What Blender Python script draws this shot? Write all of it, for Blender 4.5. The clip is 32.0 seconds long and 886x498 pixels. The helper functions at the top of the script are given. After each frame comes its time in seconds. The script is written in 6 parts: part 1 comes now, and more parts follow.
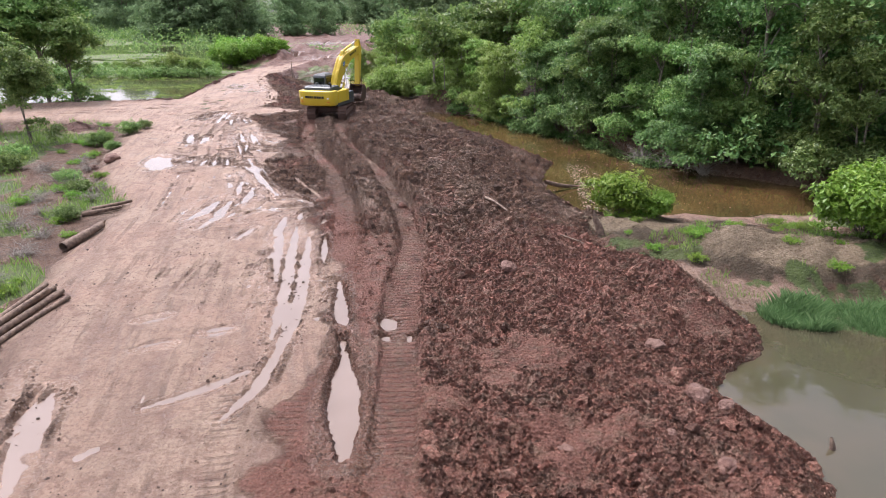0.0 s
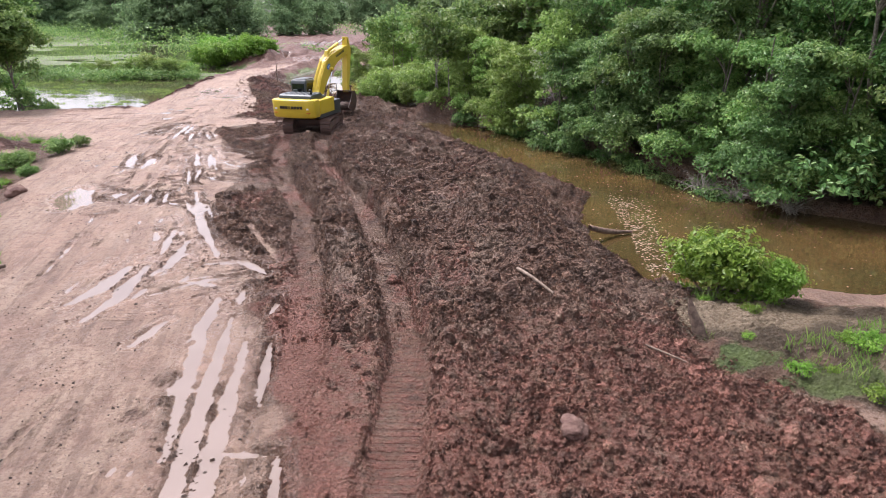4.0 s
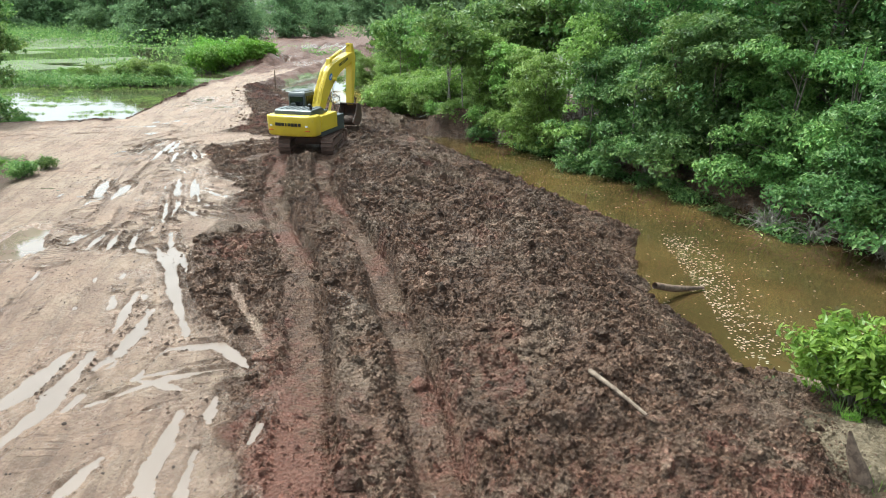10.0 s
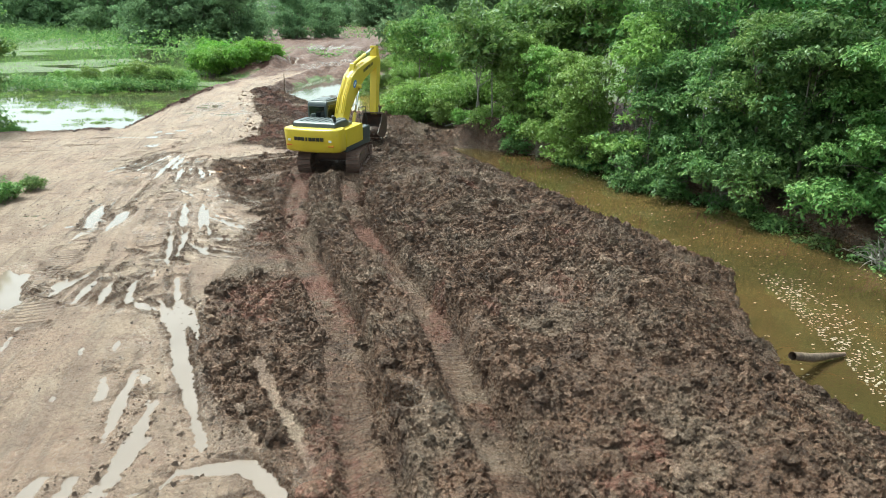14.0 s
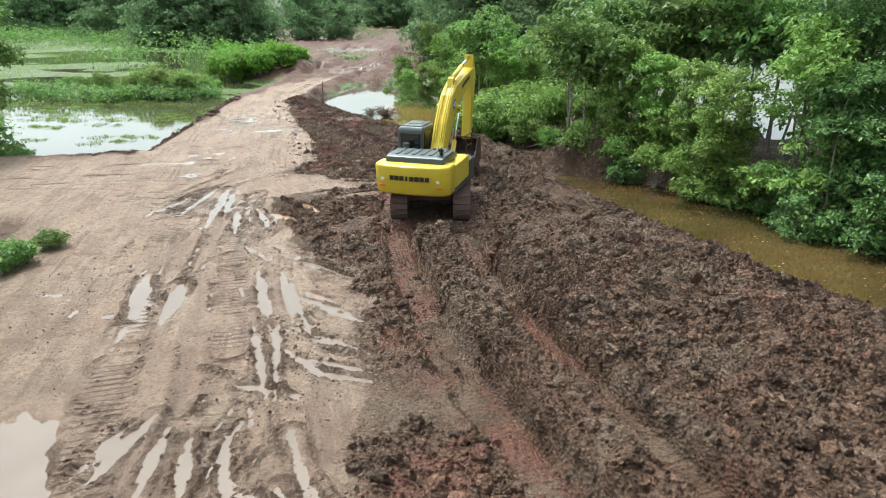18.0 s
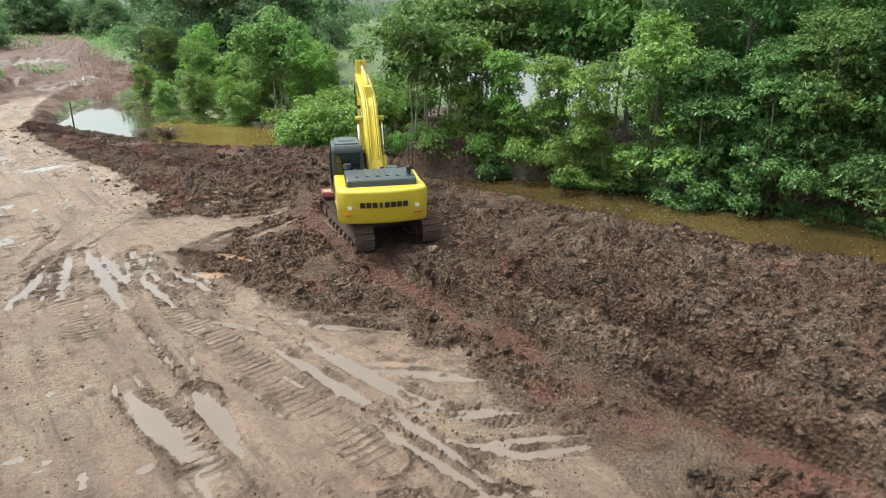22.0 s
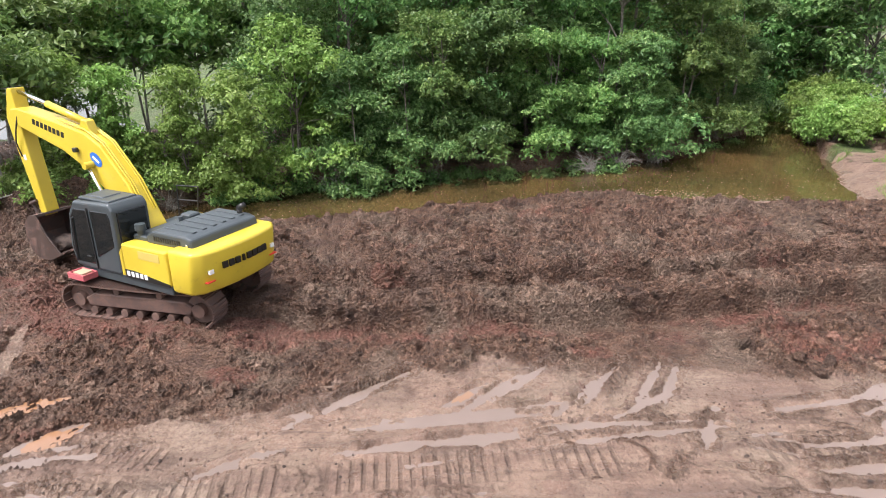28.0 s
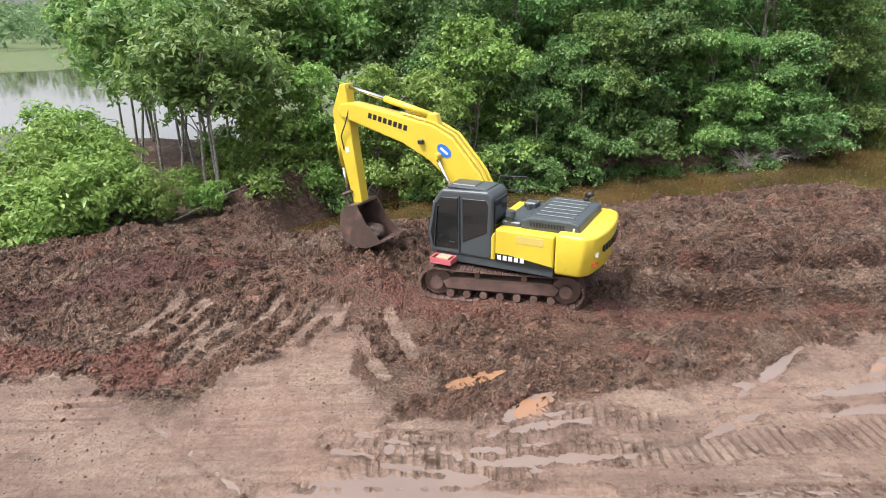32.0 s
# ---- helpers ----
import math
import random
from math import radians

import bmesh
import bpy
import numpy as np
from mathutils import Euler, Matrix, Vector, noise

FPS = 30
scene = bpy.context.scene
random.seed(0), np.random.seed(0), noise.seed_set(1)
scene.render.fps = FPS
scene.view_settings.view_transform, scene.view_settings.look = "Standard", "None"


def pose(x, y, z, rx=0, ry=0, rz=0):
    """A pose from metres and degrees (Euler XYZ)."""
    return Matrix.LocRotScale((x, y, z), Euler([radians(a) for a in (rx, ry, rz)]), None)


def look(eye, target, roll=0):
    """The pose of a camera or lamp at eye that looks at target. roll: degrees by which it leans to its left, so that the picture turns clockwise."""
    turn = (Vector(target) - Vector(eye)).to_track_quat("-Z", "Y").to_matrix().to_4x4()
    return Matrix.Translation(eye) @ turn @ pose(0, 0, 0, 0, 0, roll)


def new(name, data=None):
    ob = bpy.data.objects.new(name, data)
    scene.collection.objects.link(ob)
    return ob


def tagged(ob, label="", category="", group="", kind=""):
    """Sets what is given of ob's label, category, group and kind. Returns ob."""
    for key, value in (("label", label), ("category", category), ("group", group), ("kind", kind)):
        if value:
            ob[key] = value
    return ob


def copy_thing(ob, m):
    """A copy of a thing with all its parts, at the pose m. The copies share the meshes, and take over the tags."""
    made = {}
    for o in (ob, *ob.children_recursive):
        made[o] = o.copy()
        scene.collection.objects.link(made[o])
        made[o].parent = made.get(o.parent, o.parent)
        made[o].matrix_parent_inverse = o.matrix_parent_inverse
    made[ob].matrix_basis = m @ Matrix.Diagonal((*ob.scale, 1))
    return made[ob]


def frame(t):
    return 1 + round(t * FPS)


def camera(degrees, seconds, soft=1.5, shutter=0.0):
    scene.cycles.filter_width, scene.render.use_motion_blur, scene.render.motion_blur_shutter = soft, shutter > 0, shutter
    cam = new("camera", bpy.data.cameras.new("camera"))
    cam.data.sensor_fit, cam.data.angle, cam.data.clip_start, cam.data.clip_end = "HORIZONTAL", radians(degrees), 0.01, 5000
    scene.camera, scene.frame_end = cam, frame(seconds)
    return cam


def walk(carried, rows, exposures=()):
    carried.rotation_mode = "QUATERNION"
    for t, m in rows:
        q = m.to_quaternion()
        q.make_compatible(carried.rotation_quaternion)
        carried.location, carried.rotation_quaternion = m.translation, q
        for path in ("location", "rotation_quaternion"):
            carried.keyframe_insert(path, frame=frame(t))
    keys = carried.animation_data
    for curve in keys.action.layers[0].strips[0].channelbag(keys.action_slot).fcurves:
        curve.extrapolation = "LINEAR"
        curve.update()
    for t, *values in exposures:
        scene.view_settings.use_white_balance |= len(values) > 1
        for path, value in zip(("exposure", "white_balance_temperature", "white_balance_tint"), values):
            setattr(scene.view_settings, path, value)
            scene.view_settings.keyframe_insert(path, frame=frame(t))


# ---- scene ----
cam = camera(68.6, 32.0, soft=1.0)
METRES, EYE, TILT, LEAN, TURN = 57.1, 7.44, 0.0, 0.0, 0.0
ROWS = [
    (0.0, 0.0, 0.0, 0.0, 0.01, -20.03, -0.02),
    (0.5, 0.0001, 0.001, -0.0069, 0.02, -20.03, -0.03),
    (1.0, 0.0001, 0.0061, -0.012, 0.02, -20.04, -0.04),
    (1.5, -0.0004, 0.02, -0.0121, 0.02, -20.06, -0.05),
    (2.0, -0.0012, 0.0425, -0.0114, 0.02, -20.05, -0.06),
    (2.5, -0.0022, 0.0713, -0.0105, 0.02, -20.04, -0.07),
    (3.0, -0.0034, 0.1015, -0.0098, 0.03, -20.04, -0.07),
    (3.5, -0.0043, 0.1287, -0.0091, 0.04, -20.01, -0.06),
    (4.0, -0.0051, 0.1516, -0.0088, 0.05, -19.97, -0.07),
    (4.5, -0.0057, 0.1706, -0.0085, 0.06, -19.93, -0.08),
    (6.5, -0.0056, 0.2012, -0.0064, 0.11, -19.88, -0.11),
    (7.0, -0.0064, 0.2036, -0.0061, 0.11, -19.88, -0.12),
    (7.5, -0.0079, 0.2071, -0.0061, 0.13, -19.86, -0.14),
    (8.0, -0.0097, 0.2115, -0.0059, 0.14, -19.86, -0.15),
    (8.5, -0.0118, 0.2168, -0.0058, 0.16, -19.86, -0.16),
    (9.0, -0.0143, 0.2229, -0.0061, 0.16, -19.86, -0.16),
    (9.5, -0.017, 0.2298, -0.0064, 0.18, -19.86, -0.16),
    (10.0, -0.0198, 0.2371, -0.0067, 0.19, -19.85, -0.17),
    (10.5, -0.0227, 0.245, -0.0071, 0.21, -19.84, -0.17),
    (11.0, -0.026, 0.2535, -0.0074, 0.23, -19.83, -0.18),
    (11.5, -0.0298, 0.2625, -0.0077, 0.22, -19.83, -0.18),
    (12.0, -0.0338, 0.2718, -0.0078, 0.22, -19.83, -0.17),
    (12.5, -0.0381, 0.2814, -0.0081, 0.23, -19.81, -0.18),
    (13.0, -0.0426, 0.2913, -0.0082, 0.24, -19.81, -0.19),
    (13.5, -0.0473, 0.3011, -0.0082, 0.24, -19.79, -0.19),
    (15.5, -0.0762, 0.344, -0.0083, 0.28, -19.76, -0.26),
    (16.0, -0.0891, 0.3559, -0.0082, 0.31, -19.79, -0.22),
    (16.5, -0.1014, 0.3716, -0.008, 0.3, -19.8, -0.21),
    (17.0, -0.1121, 0.3926, -0.0074, 0.31, -19.8, -0.2),
    (17.5, -0.1227, 0.4145, -0.0074, 0.31, -19.77, -0.21),
    (18.0, -0.1354, 0.4342, -0.0074, 0.3, -19.76, -0.23),
    (18.5, -0.1528, 0.4501, -0.0073, 0.31, -19.78, -0.23),
    (19.0, -0.1715, 0.4631, -0.0076, 0.28, -19.74, -0.22),
    (19.5, -0.1899, 0.4736, -0.0077, -2.8, -19.7, -0.14),
    (20.0, -0.208, 0.4822, -0.0078, -8.26, -19.69, 0.02),
    (20.5, -0.2253, 0.4896, -0.0077, -13.17, -19.7, 0.2),
    (21.0, -0.242, 0.4963, -0.0078, -17.76, -19.71, 0.34),
    (21.5, -0.258, 0.5025, -0.0076, -22.34, -19.73, 0.46),
    (22.0, -0.2736, 0.5088, -0.0074, -26.96, -19.77, 0.58),
    (22.5, -0.2888, 0.515, -0.0072, -31.66, -19.81, 0.72),
    (23.0, -0.3023, 0.5219, -0.0071, -36.38, -19.89, 0.8),
    (23.5, -0.3119, 0.5308, -0.0068, -41.09, -19.98, 0.92),
    (24.0, -0.3176, 0.5419, -0.0064, -45.8, -20.09, 0.99),
    (24.5, -0.3216, 0.5543, -0.0058, -50.43, -20.15, 1.05),
    (25.0, -0.3279, 0.5682, -0.0055, -54.96, -20.19, 1.1),
    (25.5, -0.3362, 0.5832, -0.0051, -59.5, -20.24, 1.17),
    (26.0, -0.3457, 0.5992, -0.0047, -63.97, -20.29, 1.22),
    (26.5, -0.3555, 0.6165, -0.0045, -68.37, -20.34, 1.28),
    (28.5, -0.3914, 0.693, -0.0042, -78.9, -20.33, 1.36),
    (29.0, -0.3994, 0.7129, -0.0038, -78.9, -20.32, 1.34),
    (29.5, -0.4063, 0.7334, -0.0034, -78.9, -20.31, 1.32),
    (30.0, -0.4125, 0.7541, -0.003, -78.88, -20.28, 1.35),
    (30.5, -0.4184, 0.7744, -0.0028, -78.85, -20.25, 1.32),
    (31.0, -0.424, 0.7936, -0.0023, -78.84, -20.24, 1.3),
    (31.5, -0.429, 0.8116, -0.002, -78.82, -20.2, 1.3),
    (32.0, -0.4328, 0.8241, -0.0018, -78.79, -20.17, 1.31),
]
walk(cam, [(t, pose(0, 0, EYE, TILT, LEAN, TURN) @ pose(METRES * x, METRES * y, METRES * z, 90 + pitch, roll, yaw)) for t, x, y, z, yaw, pitch, roll in ROWS],
     exposures=[(0.0, 1.13, 6180, 21), (4.5, 1.15, 6180, 21), (6.8, 1.26, 6020, 9), (8.0, 1.29, 6000, 7), (11.0, 1.29, 5980, -9), (13.5, 1.28, 5980, -11), (18.0, 1.1, 6060, -3), (22.0, 1.0, 6180, -3), (25.0, 1.32, 6180, -5), (26.0, 1.34, 6180, 0), (28.5, 1.26, 6180, 16), (32.0, 1.2, 6180, 13)])

# ---- sky and light ----
SUN_UP, SUN_TURN = 62.0, 320.0
world = bpy.data.worlds.new("overcast_sky")
scene.world = world
world.use_nodes = True
wn, wl = world.node_tree.nodes, world.node_tree.links
wn.clear()
w_out = wn.new("ShaderNodeOutputWorld")
w_bg = wn.new("ShaderNodeBackground")
w_sky = wn.new("ShaderNodeTexSky")
w_sky.sky_type = "NISHITA"
w_sky.sun_disc = False
w_sky.sun_elevation, w_sky.sun_rotation = radians(SUN_UP), radians(SUN_TURN)
w_sky.air_density, w_sky.dust_density, w_sky.ozone_density = 1.0, 4.0, 1.0
w_hs = wn.new("ShaderNodeHueSaturation")
w_hs.inputs["Saturation"].default_value = 0.22
wl.new(w_sky.outputs[0], w_hs.inputs["Color"])
wl.new(w_hs.outputs[0], w_bg.inputs["Color"])
w_bg.inputs["Strength"].default_value = 0.15
wl.new(w_bg.outputs[0], w_out.inputs[0])
sun = new("sun", bpy.data.lights.new("sun", "SUN"))
sun.data.energy, sun.data.angle, sun.data.color = 2.0, radians(12), (1.0, 0.96, 0.9)
sun_way = Vector((math.sin(radians(SUN_TURN)) * math.cos(radians(SUN_UP)), math.cos(radians(SUN_TURN)) * math.cos(radians(SUN_UP)), math.sin(radians(SUN_UP))))
sun.matrix_basis = look(sun_way * 60, (0, 0, 0))


# ---- material helpers ----
class Mat:
    """A node material with a principled shader and short ways to add nodes."""

    def __init__(self, name, rough=0.6, metal=0.0, color=(0.5, 0.5, 0.5), spec=0.5):
        self.m = bpy.data.materials.new(name)
        self.m.use_nodes = True
        self.n, self.l = self.m.node_tree.nodes, self.m.node_tree.links
        self.p = self.n["Principled BSDF"]
        self.out = self.n["Material Output"]
        self.p.inputs["Roughness"].default_value = rough
        self.p.inputs["Metallic"].default_value = metal
        self.p.inputs["Specular IOR Level"].default_value = spec
        self.p.inputs["Base Color"].default_value = (*color, 1)
        self.co = None

    def where(self):
        if self.co is None:
            self.co = self.n.new("ShaderNodeNewGeometry").outputs["Position"]
        return self.co

    def local(self):
        self.co = self.n.new("ShaderNodeTexCoord").outputs["Object"]
        return self

    def noise(self, scale, detail=4.0, rough=0.6, stretch=None, turn=0.0):
        t = self.n.new("ShaderNodeTexNoise")
        t.inputs["Scale"].default_value, t.inputs["Detail"].default_value, t.inputs["Roughness"].default_value = scale, detail, rough
        co = self.where()
        if stretch:
            mp = self.n.new("ShaderNodeMapping")
            mp.vector_type = "TEXTURE"
            mp.inputs["Scale"].default_value = tuple(1 / v for v in stretch)
            mp.inputs["Rotation"].default_value = (0, 0, radians(turn))
            self.l.new(co, mp.inputs["Vector"])
            co = mp.outputs[0]
        self.l.new(co, t.inputs["Vector"])
        return t.outputs["Fac"]

    def cells(self, scale):
        t = self.n.new("ShaderNodeTexVoronoi")
        t.inputs["Scale"].default_value = scale
        self.l.new(self.where(), t.inputs["Vector"])
        return t.outputs["Distance"]

    def attr(self, name):
        t = self.n.new("ShaderNodeAttribute")
        t.attribute_name = name
        return t.outputs["Fac"]

    def ramp(self, fac, a, b, lo=0.0, hi=1.0):
        """A map of fac from a..b onto lo..hi, smooth and clamped."""
        t = self.n.new("ShaderNodeMapRange")
        t.interpolation_type = "SMOOTHSTEP"
        for k, v in zip((1, 2, 3, 4), (a, b, lo, hi)):
            t.inputs[k].default_value = v
        self.l.new(fac, t.inputs[0])
        return t.outputs[0]

    def math(self, op, a, b):
        t = self.n.new("ShaderNodeMath")
        t.operation = op
        for k, v in enumerate((a, b)):
            if isinstance(v, (int, float)):
                t.inputs[k].default_value = v
            else:
                self.l.new(v, t.inputs[k])
        return t.outputs[0]

    def mix(self, fac, a, b):
        t = self.n.new("ShaderNodeMix")
        t.data_type = "RGBA"
        for k, v in ((0, fac), (6, a), (7, b)):
            if isinstance(v, (int, float)):
                t.inputs[k].default_value = v
            elif isinstance(v, tuple):
                t.inputs[k].default_value = (*v, 1)
            else:
                self.l.new(v, t.inputs[k])
        return t.outputs[2]

    def color(self, v):
        self.l.new(v, self.p.inputs["Base Color"])
        return self

    def rough(self, v):
        self.l.new(v, self.p.inputs["Roughness"])
        return self

    def bump(self, height, strength, dist):
        t = self.n.new("ShaderNodeBump")
        t.inputs["Strength"].default_value, t.inputs["Distance"].default_value = strength, dist
        self.l.new(height, t.inputs["Height"])
        if self.p.inputs["Normal"].is_linked:
            self.l.new(self.p.inputs["Normal"].links[0].from_socket, t.inputs["Normal"])
        self.l.new(t.outputs[0], self.p.inputs["Normal"])
        return self

    def island(self):
        return self.n.new("ShaderNodeNewGeometry").outputs["Random Per Island"]

    def chance(self):
        return self.n.new("ShaderNodeObjectInfo").outputs["Random"]


def soil_ground(loose=False):
    """Ground: pale packed laterite road, dark churned clay, red subsoil, sand and grass."""
    a = Mat("loose_clay" if loose else "laterite_ground", 0.7, spec=0.28)
    big, mid, fine, grit = a.noise(0.35, 5), a.noise(1.6, 6), a.noise(11, 6, 0.7), a.noise(42, 4, 0.7)
    road = a.mix(a.ramp(big, 0.35, 0.65), (0.352, 0.232, 0.17), (0.378, 0.274, 0.202))
    road = a.mix(a.ramp(mid, 0.5, 0.7), road, (0.225, 0.138, 0.104))
    road = a.mix(a.ramp(a.noise(5, 5, stretch=(1.6, 0.5, 1)), 0.52, 0.75, 0, 0.6), road, (0.2, 0.12, 0.09))
    road = a.mix(a.ramp(a.noise(0.9, 6, 0.65, stretch=(1.5, 0.3, 1), turn=14), 0.44, 0.62, 0, 0.6), road, (0.2, 0.13, 0.1))
    tyre = a.ramp(a.noise(1.0, 5, 0.6, stretch=(4.2, 0.2, 1), turn=12), 0.51, 0.62)
    road = a.mix(a.math("MULTIPLY", tyre, a.ramp(a.noise(0.45, 3), 0.42, 0.62, 0.1, 0.65)), road, (0.125, 0.08, 0.06))
    # pale streaks that paint the wet road's sky sheen into its colour
    sheen_tint = a.ramp(a.noise(0.8, 5, 0.6, stretch=(4.0, 0.3, 1), turn=17), 0.56, 0.66)
    road = a.mix(a.math("MULTIPLY", sheen_tint, 0.4), road, (0.29, 0.222, 0.18))
    road = a.mix(a.ramp(a.noise(4.2, 9, 0.78), 0.5, 0.62, 0, 0.55), road, (0.15, 0.098, 0.074))
    road = a.mix(a.ramp(fine, 0.5, 0.68, 0, 0.6), road, (0.19, 0.118, 0.09))
    road = a.mix(a.ramp(a.noise(2.1, 8, 0.75), 0.53, 0.64, 0, 0.55), road, (0.33, 0.235, 0.17))
    road = a.mix(a.ramp(a.noise(17, 7, 0.75), 0.37, 0.45, 0.6, 0), road, (0.11, 0.067, 0.05))
    road = a.mix(a.ramp(grit, 0.54, 0.74, 0, 0.55), road, (0.13, 0.075, 0.056))
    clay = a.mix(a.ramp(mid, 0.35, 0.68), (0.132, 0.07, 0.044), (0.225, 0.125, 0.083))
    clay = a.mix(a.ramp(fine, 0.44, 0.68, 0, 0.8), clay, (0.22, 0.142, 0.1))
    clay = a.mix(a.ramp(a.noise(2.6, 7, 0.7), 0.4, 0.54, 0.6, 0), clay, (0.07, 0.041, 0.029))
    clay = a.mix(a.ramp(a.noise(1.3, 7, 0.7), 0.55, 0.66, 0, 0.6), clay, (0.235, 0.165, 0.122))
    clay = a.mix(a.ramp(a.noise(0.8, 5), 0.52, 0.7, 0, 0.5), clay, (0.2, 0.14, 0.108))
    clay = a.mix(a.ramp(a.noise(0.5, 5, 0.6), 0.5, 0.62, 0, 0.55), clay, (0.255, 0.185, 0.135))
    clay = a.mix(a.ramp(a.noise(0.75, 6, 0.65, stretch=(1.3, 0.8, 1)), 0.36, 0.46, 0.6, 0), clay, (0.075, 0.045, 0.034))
    # pale, then dark grain: lit clod tops and crevice shade put into the colour
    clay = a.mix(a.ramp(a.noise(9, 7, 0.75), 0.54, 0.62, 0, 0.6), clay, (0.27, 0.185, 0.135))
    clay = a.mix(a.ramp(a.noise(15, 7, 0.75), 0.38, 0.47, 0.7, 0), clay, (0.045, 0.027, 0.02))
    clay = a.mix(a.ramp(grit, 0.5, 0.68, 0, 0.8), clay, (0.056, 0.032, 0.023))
    red = a.mix(a.ramp(fine, 0.35, 0.7), (0.24, 0.098, 0.07), (0.165, 0.08, 0.06))
    field = a.mix(a.ramp(mid, 0.4, 0.65), (0.095, 0.045, 0.033), (0.15, 0.08, 0.06))
    sand = a.mix(a.ramp(a.math("ADD", a.attr("sand"), a.math("MULTIPLY", a.math("SUBTRACT", mid, 0.5), 0.8)), 0.62, 0.95), (0.082, 0.06, 0.037), (0.28, 0.215, 0.143))
    sand = a.mix(a.ramp(fine, 0.45, 0.65, 0, 0.7), sand, (0.09, 0.066, 0.042))
    turf = a.mix(a.ramp(mid, 0.35, 0.65), (0.06, 0.088, 0.028), (0.105, 0.145, 0.042))
    turf = a.mix(a.ramp(big, 0.45, 0.65, 0, 0.4), turf, (0.13, 0.11, 0.06))
    tone = {}
    for key, soil, lift in (("road", road, 1.0), ("clay", clay, 1.05)):
        hs = a.n.new("ShaderNodeHueSaturation")
        hs.inputs["Value"].default_value = lift
        a.l.new(soil, hs.inputs["Color"])
        tone[key] = hs.outputs[0]
    churned = a.attr("churn")
    jag = a.math("ADD", churned, a.math("MULTIPLY", a.math("SUBTRACT", a.noise(2.4, 7, 0.7), 0.5), 1.3))
    c = a.mix(a.ramp(jag, 0.38, 0.55), tone["road"], tone["clay"])
    c = a.mix(a.ramp(a.attr("field"), 0.3, 0.7), c, field)
    c = a.mix(a.ramp(a.math("ADD", a.attr("red"), a.math("MULTIPLY", a.math("SUBTRACT", a.noise(3.5, 8, 0.75), 0.5), 1.6)), 0.4, 0.8, 0, 0.8), c, red)
    c = a.mix(a.ramp(a.math("ADD", a.attr("sand"), a.math("SUBTRACT", mid, 0.5)), 0.4, 0.6), c, sand)
    c = a.mix(a.ramp(a.math("ADD", a.attr("turf"), a.math("MULTIPLY", a.math("SUBTRACT", mid, 0.5), 1.4)), 0.4, 0.62), c, turf)
    wet = a.ramp(a.math("ADD", a.attr("wet"), a.math("SUBTRACT", mid, 0.5)), 0.35, 0.7)
    c = a.mix(a.math("MULTIPLY", wet, 0.4), c, (0.2, 0.13, 0.094))
    a.color(c)
    a.rough(a.math("SUBTRACT", a.ramp(fine, 0.3, 0.7, 0.5, 0.8), a.math("MULTIPLY", wet, 0.42)))
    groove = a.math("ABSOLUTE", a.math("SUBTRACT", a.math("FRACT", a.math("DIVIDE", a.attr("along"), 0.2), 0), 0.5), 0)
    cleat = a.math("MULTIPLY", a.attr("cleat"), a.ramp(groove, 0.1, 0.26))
    # shade in the grooves between tread bars, painted as a darker soil colour
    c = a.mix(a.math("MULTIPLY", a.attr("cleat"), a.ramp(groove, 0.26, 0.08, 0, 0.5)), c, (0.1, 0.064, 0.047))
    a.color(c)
    if loose:
        hs = a.n.new("ShaderNodeHueSaturation")
        a.l.new(c, hs.inputs["Color"])
        a.l.new(a.ramp(a.island(), 0.0, 1.0, 0.65, 1.6), hs.inputs["Value"])
        c = hs.outputs[0]
        a.color(c)
    rugged = a.math("ADD", a.math("MULTIPLY", churned, 0.85), a.math("SUBTRACT", 0.33, a.math("MULTIPLY", wet, 0.16)))
    a.bump(a.math("MULTIPLY", a.noise(6, 10, 0.8), rugged), 1.0, 0.36)
    a.bump(a.math("MULTIPLY", a.noise(19, 9, 0.8), rugged), 1.0, 0.13)
    a.bump(a.math("MULTIPLY", a.cells(13), rugged), 0.6, 0.06)
    a.bump(cleat, 1.0, 0.028)
    return a.m


def water_mat(name, tint, rough=0.04, ripple=0.004, scale=2.5, tint2=None, spec=0.5):
    a = Mat(name, rough, spec=spec)
    a.color(a.mix(a.ramp(a.noise(0.25, 3), 0.35, 0.65), tint, tint2 or tint))
    a.bump(a.noise(scale, 3), 0.35, ripple * 4)
    a.bump(a.noise(0.5, 2), 0.35, ripple * 8)
    return a.m


def leaf_mat(name, dark, light, tip, rough=0.42, spec=0.35):
    a = Mat(name, rough, spec=spec)
    r = a.island()
    c = a.mix(a.ramp(r, 0.0, 0.8), dark, light)
    c = a.mix(a.ramp(r, 0.86, 1.0), c, tip)
    c = a.mix(a.ramp(a.noise(0.45, 3), 0.38, 0.66, 0, 0.6), c, dark)
    hs = a.n.new("ShaderNodeHueSaturation")
    a.l.new(c, hs.inputs["Color"])
    a.l.new(a.math("ADD", 0.78, a.math("MULTIPLY", a.chance(), 0.55)), hs.inputs["Value"])
    a.l.new(a.math("ADD", 0.476, a.math("MULTIPLY", a.chance(), 0.034)), hs.inputs["Hue"])
    a.color(hs.outputs[0])
    tr = a.n.new("ShaderNodeBsdfTranslucent")
    a.l.new(hs.outputs[0], tr.inputs["Color"])
    mx = a.n.new("ShaderNodeMixShader")
    mx.inputs[0].default_value = 0.42
    a.l.new(a.p.outputs[0], mx.inputs[1])
    a.l.new(tr.outputs[0], mx.inputs[2])
    a.l.new(mx.outputs[0], a.out.inputs[0])
    return a.m


